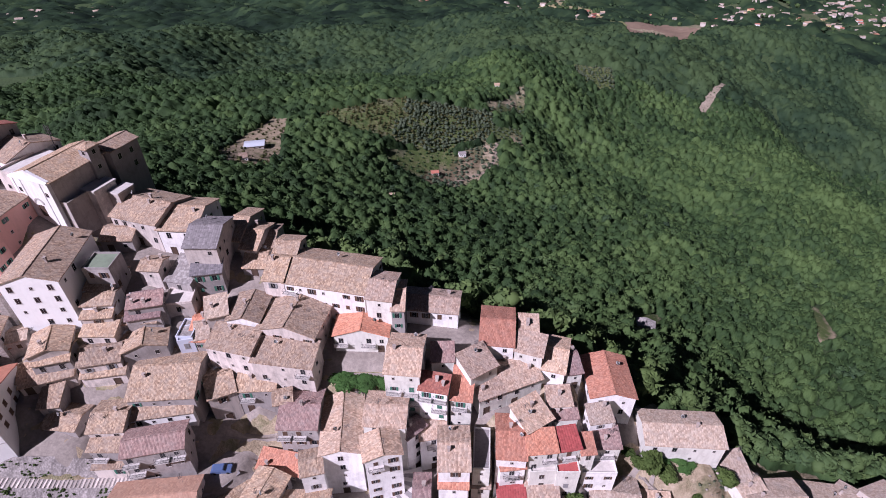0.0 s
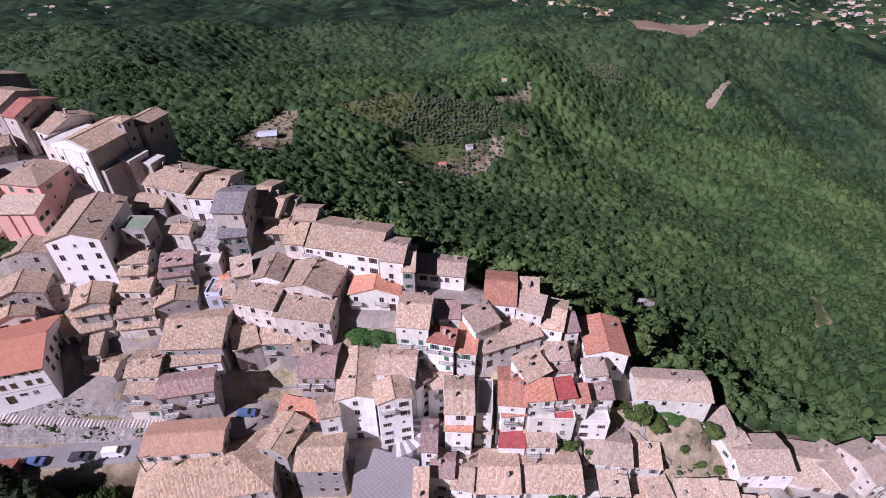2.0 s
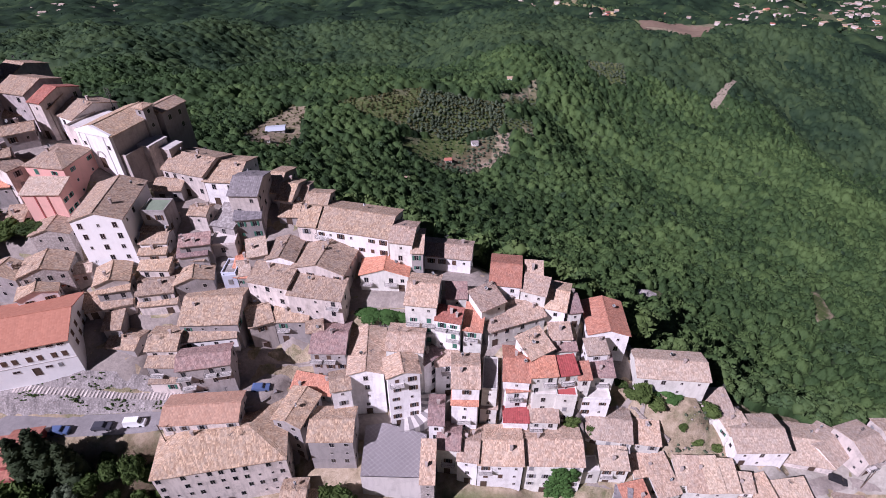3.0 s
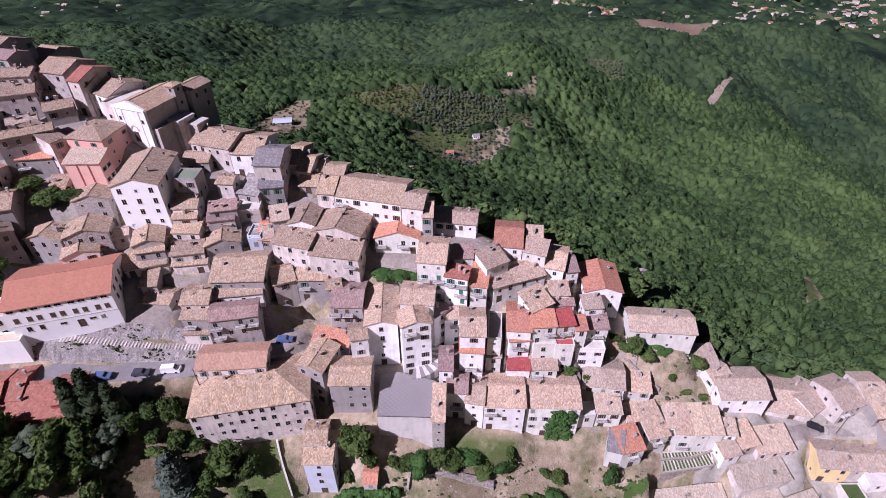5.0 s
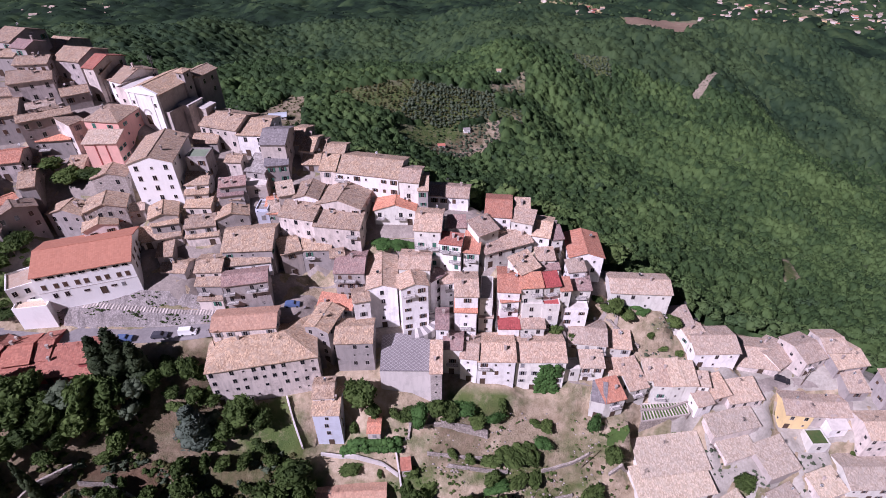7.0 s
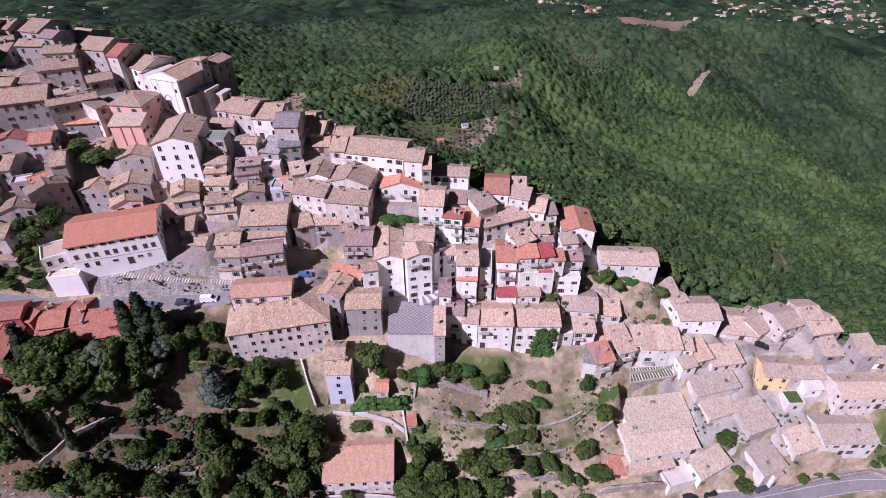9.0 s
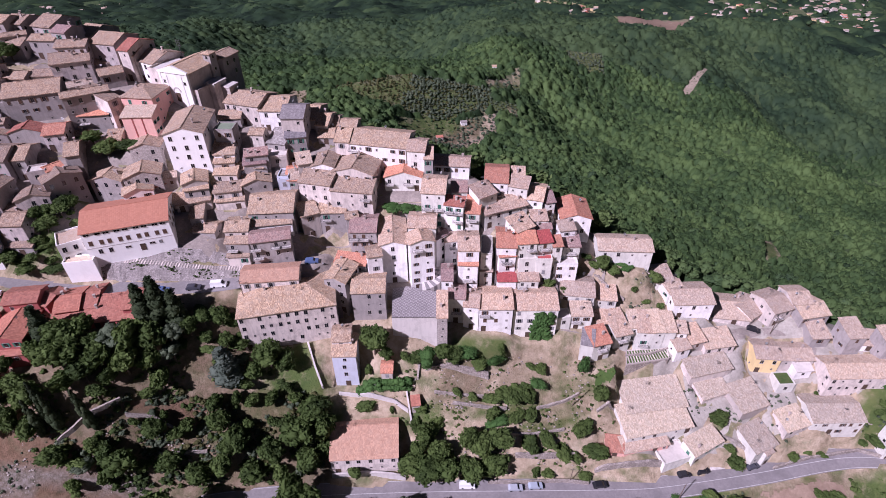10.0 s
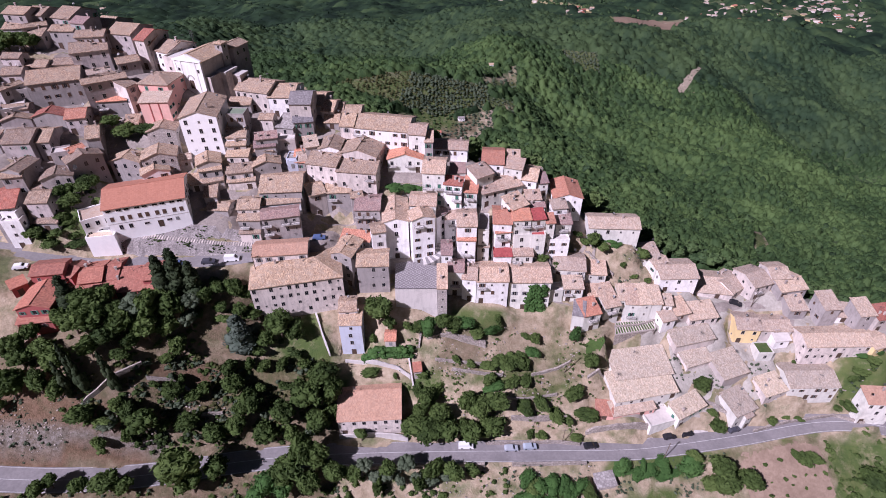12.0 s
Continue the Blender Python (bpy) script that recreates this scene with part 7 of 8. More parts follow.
far_house(-1217, 1918, 15, 12, 8, -37, "o", "c")
far_house(-1107, 1892, 12, 7, 7, 34, "t", "w")
far_house(-1046, 1730, 17, 12, 8, -30, "t", "c")
far_house(-1068, 1703, 19, 15, 7, 24, "t", "s")
far_house(-134, 2017, 12, 7, 8, -35, "o", "y")
far_house(-162, 1987, 18, 15, 7, -9, "t", "c")
far_house(-94, 2006, 11, 8, 6, -21, "k", "y")
far_house(-67, 1992, 11, 8, 9, 0, "r", "c")
far_house(-85, 2001, 11, 9, 6, -26, "r", "c")
far_house(1023, 1692, 14, 9, 8, -19, "t", "w")
far_house(1214, 1899, 11, 8, 6, 23, "o", "w")
far_house(999, 1681, 15, 13, 9, 19, "k", "w")
far_house(1190, 1930, 10, 9, 7, 20, "k", "c")
far_house(1075, 1695, 20, 15, 9, 26, "t", "c")
far_house(1106, 1801, 16, 11, 7, 12, "o", "c")
town_rng = random.Random(8)


def far_town(quarters, label):
    """The many small houses of a far-off town, walls or roofs, as one mesh each."""
    walls, roofs, nw, nr = ([], []), ([], []), 0, 0
    for x0, x1, y0, y1, many in quarters:
        for _ in range(many):
            w, d, h = town_rng.uniform(5.5, 11), town_rng.uniform(4.5, 7), town_rng.uniform(6, 10)
            m = pose(town_rng.uniform(x0, x1), town_rng.uniform(y0, y1), 0, 0, 0, town_rng.uniform(-40, 40))
            z = ground_at(m.translation.x, m.translation.y)
            ring = [m @ Vector((a * w, b * d, z)) for a, b in ((-1, -1), (1, -1), (1, 1), (-1, 1))]
            walls[0].extend(tuple(p + Vector((0, 0, k))) for k in (-3, h) for p in ring)
            walls[1].extend((nw + i, nw + (i + 1) % 4, nw + 4 + (i + 1) % 4, nw + 4 + i) for i in range(4))
            nw += 8
            eave = [m @ Vector((a * (w + 0.5), b * (d + 0.5), z + h)) for a, b in ((-1, -1), (1, -1), (1, 1), (-1, 1))]
            ridge = [m @ Vector((a * (w + 0.5), 0, z + h + 0.33 * d)) for a in (-1, 1)]
            roofs[0].extend(tuple(p) for p in eave + ridge)
            roofs[1].extend(tuple(nr + i for i in f) for f in ((0, 1, 5, 4), (2, 3, 4, 5), (1, 2, 5), (3, 0, 4), (3, 2, 1, 0)))
            nr += 6
    top = tagged(new("distant_town"), label, "houses", kind="stuff")
    part("wall", mesh_of("wall", *walls, WALLS["c"]), top)
    part("roof", mesh_of("roof", *roofs, ROOFS["k"]), top)


far_town(((880, 1090, 1790, 2020, 30), (1190, 1480, 1590, 2010, 70), (-1360, -1080, 1560, 1760, 20), (690, 900, 1570, 1690, 8), (120, 420, 1880, 2000, 12)), "pale houses of a far-off town in the valley")


# ---- garden trees, hedges and shrubs ----
tree_rng = np.random.default_rng(11)


def crown_mesh(shape, material, tone=0.5):
    v, f = shape
    me = mesh_from_arrays("crown", v, f, material)
    me.attributes.new("tone", "FLOAT", "POINT").data.foreach_set("value", np.full(len(v), tone, np.float32))
    me.shade_smooth()
    return me


def trunk_mesh(limbs, high=1.0):
    """A tapered trunk of unit height with limbs that fork into the crown."""
    V, F = [], []
    rod(V, F, (0, 0, -0.15), (0.02, 0.01, 0.45), 0.05, 0.035, 7)
    rod(V, F, (0.02, 0.01, 0.45), (0.0, 0.04, 0.85), 0.035, 0.012, 6)
    for k in range(limbs):
        a = k * 2.4
        rod(V, F, (0.02, 0.01, 0.3 + 0.06 * k), (0.24 * math.cos(a), 0.24 * math.sin(a), 0.58 + 0.05 * k), 0.022, 0.008, 5)
    return mesh_of("trunk", V, F, BARK, True)


TREE_WORDS = {"broadleaf_tree": "leafy green broadleaf tree with an uneven crown", "olive_tree": "grey-green olive tree with a loose low crown", "cypress_tree": "dark narrow cypress tree",
              "conifer_tree": "dark dense conifer with a tapering crown", "spruce_tree": "blue-grey spruce with a conical crown", "shrub": "low dense green garden shrub", "bush": "bright green roadside bush", "climber": "bright green ivy over a house wall"}
SHAPES = {
    "broadleaf_tree": ([crown_shape(tree_rng, 46, 0, 1250, 0.15, 0.95) for _ in range(6)], LEAVES, 0.46),
    "olive_tree": ([crown_shape(tree_rng, 32, 0, 800, 0.10, 0.8) for _ in range(3)], OLIVE, 0.62),
    "cypress_tree": ([crown_shape(tree_rng, 36, 1, 700, 0.05, 1.0, True) for _ in range(2)], CONIFER, 0.35),
    "conifer_tree": ([crown_shape(tree_rng, 40, 1, 1100, 0.06, 1.1, True) for _ in range(2)], CONIFER, 0.35),
    "spruce_tree": ([crown_shape(tree_rng, 40, 1, 1400, 0.055, 1.0, True) for _ in range(1)], SPRUCE, 0.35),
    "shrub": ([crown_shape(tree_rng, 32, 0, 800, 0.17, 0.8) for _ in range(4)], LEAVES, 0.72),
    "bush": ([crown_shape(tree_rng, 12, 1, 600, 0.13, 0.75) for _ in range(3)], BRIGHT, 0.35),
    "climber": ([crown_shape(tree_rng, 12, 1, 500, 0.11, 1.0) for _ in range(2)], BRIGHT, 0.5),
}
CROWNS = {kind: [crown_mesh(s, m, t) for s in shapes] for kind, (shapes, m, t) in SHAPES.items()}
TRUNKS = [trunk_mesh(k) for k in (4, 5, 6)]
tree_turn = random.Random(21)


def plant(kind, x, y, high, radius, base=None):
    """A tree or shrub: high is its whole height, radius that of its crown."""
    z = ground_at(x, y) - 0.1 if base is None else base
    top = tagged(new(kind), TREE_WORDS[kind], "shrub" if kind in ("shrub", "bush", "climber") else "tree", "garden trees")
    top.matrix_basis = pose(x, y, z, 0, 0, tree_turn.uniform(0, 360))
    crown = tree_turn.choice(CROWNS[kind])
    narrow = kind in ("cypress_tree", "conifer_tree", "spruce_tree")
    half = high * (0.5 if narrow else 0.45 if kind == "broadleaf_tree" else 0.42) * (1.0 if kind not in ("shrub", "bush", "climber") else 1.25)
    wide = radius * (2.6 if narrow else 1.0)
    long, short = (tree_turn.uniform(0.95, 1.35), tree_turn.uniform(0.6, 0.95)) if kind in ("shrub", "bush") else (1.0, 1.0) if narrow else (tree_turn.uniform(0.9, 1.25), tree_turn.uniform(0.75, 1.0))
    part("crown", crown, top, Matrix.Translation((0, 0, high - half * (1.0 if narrow else 0.82))) @ Matrix.Diagonal((wide * long, wide * short, half, 1)))
    if kind not in ("shrub", "bush", "climber"):
        part("trunk", tree_turn.choice(TRUNKS), top, Matrix.Diagonal((radius * 0.9, radius * 0.9, high * 0.85, 1) if narrow else (high * 0.8, high * 0.8, high * 0.85, 1)))
    return top


def hedge(x0, y0, x1, y1, high, thick, material=BRIGHT):
    V, F, n = [], [], 0
    length = math.dist((x0, y0), (x1, y1))
    for i in range(int(length / 0.7) + 1):
        s = i * 0.7 / length
        x, y = x0 + (x1 - x0) * s, y0 + (y1 - y0) * s
        v, f = crown_shape(tree_rng, 3, 1, 14, 0.3, 1.0)
        V.append(v * np.array([thick * 0.75, thick * 0.75, high * 0.62]) + np.array([x, y, ground_at(x, y) + high * 0.42]))
        F.append(f + n)
        n += len(v)
    me = mesh_from_arrays("hedge", np.concatenate(V), np.concatenate(F), material)
    me.attributes.new("tone", "FLOAT", "POINT").data.foreach_set("value", np.full(n, 0.5, np.float32))
    return tagged(new("hedge", me), "clipped bright green garden hedge", "hedge")


def ivy(x0, x1, y, z0, z1):
    """Ivy that covers part of a house wall."""
    V, F, n = [], [], 0
    for _ in range(120):
        x, z = tree_rng.uniform(x0, x1), tree_rng.uniform(z0, z1)
        if z > z1 - 1.5 and abs(x - (x0 + x1) / 2) > (x1 - x0) * 0.38:
            continue
        v, f = crown_shape(tree_rng, 3, 1, 16, 0.3, 1.0)
        V.append(v * np.array([1.0, 0.55, 1.0]) * tree_rng.uniform(0.9, 1.5) + np.array([x, y - 0.25 - 0.5 * (z1 - z) / (z1 - z0), z]))
        F.append(f + n)
        n += len(v)
    me = mesh_from_arrays("ivy", np.concatenate(V), np.concatenate(F), BRIGHT)
    me.attributes.new("tone", "FLOAT", "POINT").data.foreach_set("value", np.full(n, 0.3, np.float32))
    me.shade_smooth()
    return tagged(new("ivy", me), "thick bright green ivy over a house wall", "ivy")


OPEN_SLOPE = [(-98, 13), (-90, 21), (-79, 25), (-65, 27), (-55, 27), (-63, 21), (-79, 18), (-76, 15), (-82, 12), (-91, 13)]


def thicket(poly, step, share, kind):
    """Trees or shrubs that stand close together inside a piece of ground."""
    rng = random.Random(int(abs(poly[0][0]) * 7))
    xs, ys = [p[0] for p in poly], [p[1] for p in poly]
    y = min(ys)
    while y < max(ys):
        x = min(xs)
        while x < max(xs):
            px, py = x + rng.uniform(-0.45, 0.45) * step, y + rng.uniform(-0.45, 0.45) * step
            x += step
            if rng.random() > share or inside(np.array([px]), np.array([py]), OPEN_SLOPE)[0] or not inside(np.array([px]), np.array([py]), poly)[0]:
                continue
            if on_line(np.array([px]), np.array([py]), ROAD)[0][0] < 5.0 or any(math.hypot(px - o["x"], py - o["y"]) < max(o["w"], o["d"]) / 2 + 1.5 for o in HOUSES):
                continue
            size = rng.uniform(0.65, 1.25)
            sort = rng.choice([kind] * 6 + ["conifer_tree" if kind == "broadleaf_tree" and px < -45 else kind, "shrub"])
            if sort in ("shrub", "bush"):
                plant(sort, px, py, (3.0 if sort == "shrub" else 1.4) * size, 2.6 * size)
            else:
                plant(sort, px, py, 7.5 * size, 3.7 * size)
        y += step


# ---- cars ----
TYRE = plain_material("tyre_rubber", (0.02, 0.02, 0.02), 0.9)
PAINTS = {"white": (0.75, 0.75, 0.74), "black": (0.02, 0.02, 0.024), "silver": (0.36, 0.38, 0.42), "blue": (0.09, 0.13, 0.25), "dark": (0.06, 0.06, 0.075), "light_blue": (0.33, 0.37, 0.43)}
PAINT = {k: plain_material(f"{k}_car_paint", c, 0.25, 0.0, 0.03) for k, c in PAINTS.items()}
WHEEL_V, WHEEL_F = [], []
rod(WHEEL_V, WHEEL_F, (0, -0.1, 0), (0, 0.1, 0), 0.31, 0.31, 14)
WHEEL = mesh_of("wheel", WHEEL_V, WHEEL_F, TYRE)


def car(x, y, turn, paint, van=False, base=None):
    top = tagged(new("van" if van else "car"), f"{paint.replace('_', ' ')} parked {'van' if van else 'hatchback car'} at the roadside", "van" if van else "car", "parked vehicles")
    top.matrix_basis = pose(x, y, (ground_at(x, y) if base is None else base) + 0.06, 0, 0, turn)
    h = 1.95 if van else 1.48
    side = [(-2.0, 0.3), (2.0, 0.3), (2.05, 0.62), (1.95, 0.85), (1.05, 0.98), (0.45, h - 0.03), (-1.45, h), (-1.92, 1.05), (-2.05, 0.7)]
    if van:
        side = [(-2.2, 0.3), (2.15, 0.3), (2.2, 0.7), (2.1, 0.95), (1.5, 1.15), (0.95, h), (-2.1, h), (-2.22, 1.2), (-2.25, 0.6)]
    V, F, n = [], [], len(side)
    for yy, inset in ((-0.84, 0.0), (0.84, 0.0)):
        V += [(px, yy * (0.86 if pz > 1.1 else 1.0), pz) for px, pz in side]
    F += [tuple(range(n)), tuple(range(2 * n - 1, n - 1, -1))] + [(i, n + i, n + (i + 1) % n, (i + 1) % n) for i in range(n)]
    part("body", mesh_of("body", V, [f[::-1] for f in F], PAINT[paint]), top)
    g0, g1 = (0.55, 0.95) if not van else (1.05, 1.45)
    part("windscreen", mesh_of("windscreen", [(g1, -0.66, 1.05 if not van else 1.25), (g1, 0.66, 1.05 if not van else 1.25), (g0, 0.6, h - 0.12), (g0, -0.6, h - 0.12)], [(0, 1, 2, 3)], GLASS), top, pose(0.06, 0, 0.02))
    for s in (-1, 1):
        part("side_window", boxes("side_window", [(-1.2 if not van else 0.2, 0.35 if not van else 0.9, -0.01, 0.01, 1.0, h - 0.2)], GLASS), top, pose(0, s * 0.76, 0, s * 6))
        for wx in (-1.25, 1.3):
            part("wheel", WHEEL, top, pose(wx, s * 0.76, 0.31))
    part("rear_window", boxes("rear_window", [(-0.01, 0.01, -0.55, 0.55, 1.1, h - 0.15)], GLASS), top, pose(-1.72 if not van else -2.2, 0, 0, 0, 18 if not van else 3))
    return top


plant("conifer_tree", -86, 38, 13.7, 3.6)
plant("conifer_tree", -82, 39, 16.1, 4.2)
plant("conifer_tree", -78, 39, 12.9, 3.6)
plant("conifer_tree", -109, 31, 12.1, 3.8)
plant("broadleaf_tree", -110, 27, 7.1, 3.8)
plant("broadleaf_tree", -103, 29, 9.5, 5)
plant("broadleaf_tree", -99, 31, 8.3, 4.3)
plant("broadleaf_tree", -100, 24, 10.5, 5.6)
plant("broadleaf_tree", -105, 24, 8.2, 4.3)
plant("broadleaf_tree", -95, 28, 8.7, 4.6)
plant("olive_tree", -91, 30, 9.9, 5.2)
plant("broadleaf_tree", -93, 26, 9.9, 5.2)
plant("broadleaf_tree", -88, 31, 10.6, 5.6)
plant("broadleaf_tree", -88, 26, 9.9, 5.2)
plant("broadleaf_tree", -83, 32, 9.9, 5.2)
plant("broadleaf_tree", -83, 28, 8.1, 4.2)
plant("olive_tree", -78, 34, 9.3, 4.9)
plant("olive_tree", -78, 31, 7.4, 3.9)
plant("broadleaf_tree", -75, 37, 6.8, 3.6)
plant("broadleaf_tree", -67.5, 41, 7.0, 3.8)
plant("broadleaf_tree", -64, 42, 7.0, 3.8)
plant("broadleaf_tree", -63, 37.5, 6.0, 3.4)
plant("broadleaf_tree", -72, 40, 5.6, 2.9)
plant("broadleaf_tree", -71, 36, 4.3, 2.3)
plant("cypress_tree", -103, 14, 14.9, 2)
plant("cypress_tree", -101, 13, 13, 1.8)
plant("cypress_tree", -94, 14, 14.6, 1.9)
plant("cypress_tree", -105, 12, 12.5, 1.8)
plant("broadleaf_tree", -120, 19, 8.6, 4.5)
plant("broadleaf_tree", -118, 17, 7.3, 3.8)
plant("broadleaf_tree", -113, 19, 6.5, 3.4)
plant("broadleaf_tree", -108, 16, 8.2, 4.3)
plant("broadleaf_tree", -117, 23, 6, 3.1)
plant("broadleaf_tree", -119, 11, 9.9, 5.2)
plant("broadleaf_tree", -112, 12, 7.8, 4.1)
plant("broadleaf_tree", -107, 11, 7, 3.7)
plant("broadleaf_tree", -122, 8, 4.7, 2.5)
plant("broadleaf_tree", -100, 19, 7.5, 3.9)
plant("broadleaf_tree", -96, 22, 8.1, 4.3)
plant("broadleaf_tree", -93, 19, 5.6, 2.9)
plant("broadleaf_tree", -91, 23, 6.2, 3.3)
plant("spruce_tree", -65, 30, 12.1, 5.1)
plant("broadleaf_tree", -54, 34, 10.3, 5.4)
plant("broadleaf_tree", -50, 34, 7.9, 4.1)
plant("broadleaf_tree", -58, 31, 6.1, 3.2)
plant("broadleaf_tree", -80, 25, 6.8, 3.6)
plant("shrub", -83, 22, 4.3, 2.3)
plant("broadleaf_tree", -67, 23, 6.1, 3.2)
plant("shrub", -62, 25, 4.8, 2.5)
plant("shrub", -60, 28, 4.9, 2.6)
plant("shrub", -58, 25, 4.5, 2.4)
plant("shrub", -53, 26, 4.8, 2.6)
plant("shrub", -49, 29, 4.5, 2.4)
plant("shrub", -58, 20, 4.2, 2.2)
plant("shrub", -52, 21, 4.2, 2.2)
plant("shrub", -47, 27, 4.5, 2.4)
plant("broadleaf_tree", -80, 15, 7.4, 3.9)
plant("shrub", -75, 16, 5.6, 2.9)
plant("shrub", -73, 18, 5, 2.6)
plant("broadleaf_tree", -65, 19, 7.9, 4.1)
plant("shrub", -85, 16, 3.7, 2)
plant("shrub", -79, 19, 3.7, 2)
plant("broadleaf_tree", -101, 7, 7, 3.7)
plant("shrub", -96, 6, 6.3, 3.3)
plant("broadleaf_tree", -90, 9, 6.8, 3.6)
plant("shrub", -93, 10, 5.6, 2.9)
plant("broadleaf_tree", -86, 7, 9.9, 5.2)
plant("shrub", -90, 5, 5.1, 2.7)
plant("shrub", -97, 3, 5.1, 2.7)
plant("olive_tree", -94, 6, 6.3, 3.3)
plant("shrub", -82, 8, 5.6, 2.9)
plant("broadleaf_tree", -76, 9, 7.5, 3.9)
plant("broadleaf_tree", -69, 8, 8.5, 4.5)
plant("broadleaf_tree", -63, 10, 7.9, 4.1)
plant("broadleaf_tree", -56, 10, 8.5, 4.4)
plant("broadleaf_tree", -60, 15, 8.5, 4.4)
plant("broadleaf_tree", -51, 13, 9.4, 5)
plant("broadleaf_tree", -45, 18, 10.1, 5.3)
plant("broadleaf_tree", -41, 23, 10, 5.3)
plant("broadleaf_tree", -38, 20, 8.9, 4.7)
plant("broadleaf_tree", -42, 13, 8.3, 4.4)
plant("broadleaf_tree", -38, 17, 7.3, 3.8)
plant("broadleaf_tree", -49, 11, 6.7, 3.5)
plant("olive_tree", -44, 12, 5.4, 2.9)
plant("broadleaf_tree", -63, 14, 6.1, 3.2)
plant("broadleaf_tree", -108, -8, 5.8, 3.1)
plant("broadleaf_tree", -106, -6, 5.2, 2.7)
plant("broadleaf_tree", -98, -7, 6.3, 3.3)
plant("broadleaf_tree", -92, -6, 7.5, 3.9)
plant("broadleaf_tree", -88, -6, 5.6, 2.9)
plant("broadleaf_tree", -74, -3, 14.2, 6.2)
plant("broadleaf_tree", -66, -1, 8.9, 4.7)
plant("broadleaf_tree", -72, -4, 9.1, 4.8)
plant("broadleaf_tree", -44, 4, 12.7, 5.1)
plant("broadleaf_tree", -41, 3, 10.7, 4.7)
plant("broadleaf_tree", -36, 1, 8.3, 4.4)
plant("bush", -54, -3, 8.9, 4.7)
plant("broadleaf_tree", -49, -0, 9.4, 5)
plant("bush", -49, -3, 7.1, 3.7)
plant("broadleaf_tree", -42, -2, 8.9, 4.7)
plant("broadleaf_tree", -31, 1, 6.5, 3.4)
plant("olive_tree", -28, 3, 5.9, 3.1)
plant("shrub", -21, 3, 6.5, 3.4)
plant("olive_tree", -16, 4, 6.5, 3.4)
plant("shrub", -9, 3, 7.1, 3.7)
plant("shrub", -3, 3, 7.1, 3.7)
plant("shrub", -13, 0, 5.9, 3.1)
plant("shrub", -24, -1, 5.3, 2.8)
plant("shrub", 2, 4, 5.3, 2.8)
plant("broadleaf_tree", -25.1, 37.7, 10, 5.2)
plant("broadleaf_tree", -22.0, 35.9, 6, 3)
plant("shrub", -27.2, 34.7, 3, 2)
plant("shrub", -16.9, 36.8, 3, 2.4)
plant("bush", -10.5, 36.3, 6, 4.0)
plant("broadleaf_tree", -5.7, 38.2, 6, 3.8)
plant("bush", 0.5, 39.0, 4, 4.0)
plant("broadleaf_tree", -3.0, 38.3, 4.5, 3.6)
plant("bush", 9.3, 37.8, 5.5, 2.6)
plant("shrub", 11.2, 40.7, 3, 2.5)
plant("shrub", 4.8, 37.6, 2.5, 3)
plant("shrub", 20.2, 38.9, 2.5, 2)
plant("shrub", 12.5, 31.2, 3.6, 4.6)
plant("shrub", 8.6, 30.0, 3.4, 3.6)
plant("shrub", 16.5, 32.3, 3.2, 3.6)
plant("bush", 21.8, 34.9, 3.2, 3.2)
plant("bush", 35.3, 37.3, 6, 3)
plant("broadleaf_tree", 40.2, 31.8, 6, 3.6)
plant("shrub", 34.3, 25.0, 4.5, 4.8)
plant("bush", 9.6, 25.0, 3, 3.5)
plant("shrub", 14.9, 26.1, 3, 3.6)
plant("shrub", 19.4, 27.2, 3, 3.5)
plant("shrub", 18.4, 20.2, 3.6, 4)
plant("shrub", 23.4, 21.8, 3.6, 3.6)
plant("broadleaf_tree", -10.0, 13.4, 9, 5.5)
plant("broadleaf_tree", -14.1, 14.3, 8.5, 5)
plant("broadleaf_tree", -5.0, 14.4, 9, 5.5)
plant("broadleaf_tree", 1.7, 13.5, 9, 5)
plant("broadleaf_tree", 8.1, 15.5, 9, 5)
plant("broadleaf_tree", 5.2, 18.0, 8, 4.5)
plant("shrub", -8.6, 22.3, 4, 4.2)
plant("shrub", -13.4, 23.6, 3, 3)
plant("broadleaf_tree", -29.7, 12.2, 5.5, 2.2)
plant("shrub", -28.0, 26.7, 3, 3.4)
plant("shrub", -20.3, 26.7, 1.6, 1.6)
plant("shrub", -12.5, 26.9, 2.6, 2.6)
plant("shrub", 37.2, 20.1, 3, 3.8)
plant("shrub", 40.8, 20.9, 2.5, 2.5)
plant("shrub", 28.4, 18.7, 3.4, 3.6)
plant("shrub", 23.9, 16.3, 3.4, 3)
plant("shrub", 20.4, 16.5, 3, 2.6)
plant("shrub", 34.1, 15.7, 2.5, 2.4)
plant("shrub", 31.8, 18.4, 2.6, 2.4)
plant("broadleaf_tree", 61.1, 63.7, 6, 3)
plant("shrub", 43.7, 63.5, 5, 3.6)
plant("shrub", 46.5, 62.0, 3, 3)
plant("shrub", 26.5, 56.9, 5, 2.2)
plant("shrub", 31.1, 56.9, 3, 2)
plant("broadleaf_tree", 75.5, 29.4, 5, 4.2)
plant("shrub", 80.1, 21.3, 4.5, 4)
plant("shrub", 98.7, 23.3, 3, 2.2)
plant("shrub", 125.1, 28.5, 4, 3.4)
plant("shrub", 122.5, 29.0, 3, 2.4)
plant("shrub", 104.1, 26.0, 2.2, 2.2)
plant("shrub", 108.1, 25.1, 2, 2)
plant("shrub", 78.5, 23.0, 3, 2.4)
plant("shrub", 62.6, 57.4, 2.5, 2)
plant("shrub", 62.9, 37.8, 2, 1.6)
plant("shrub", 49.0, 30.9, 2, 2)
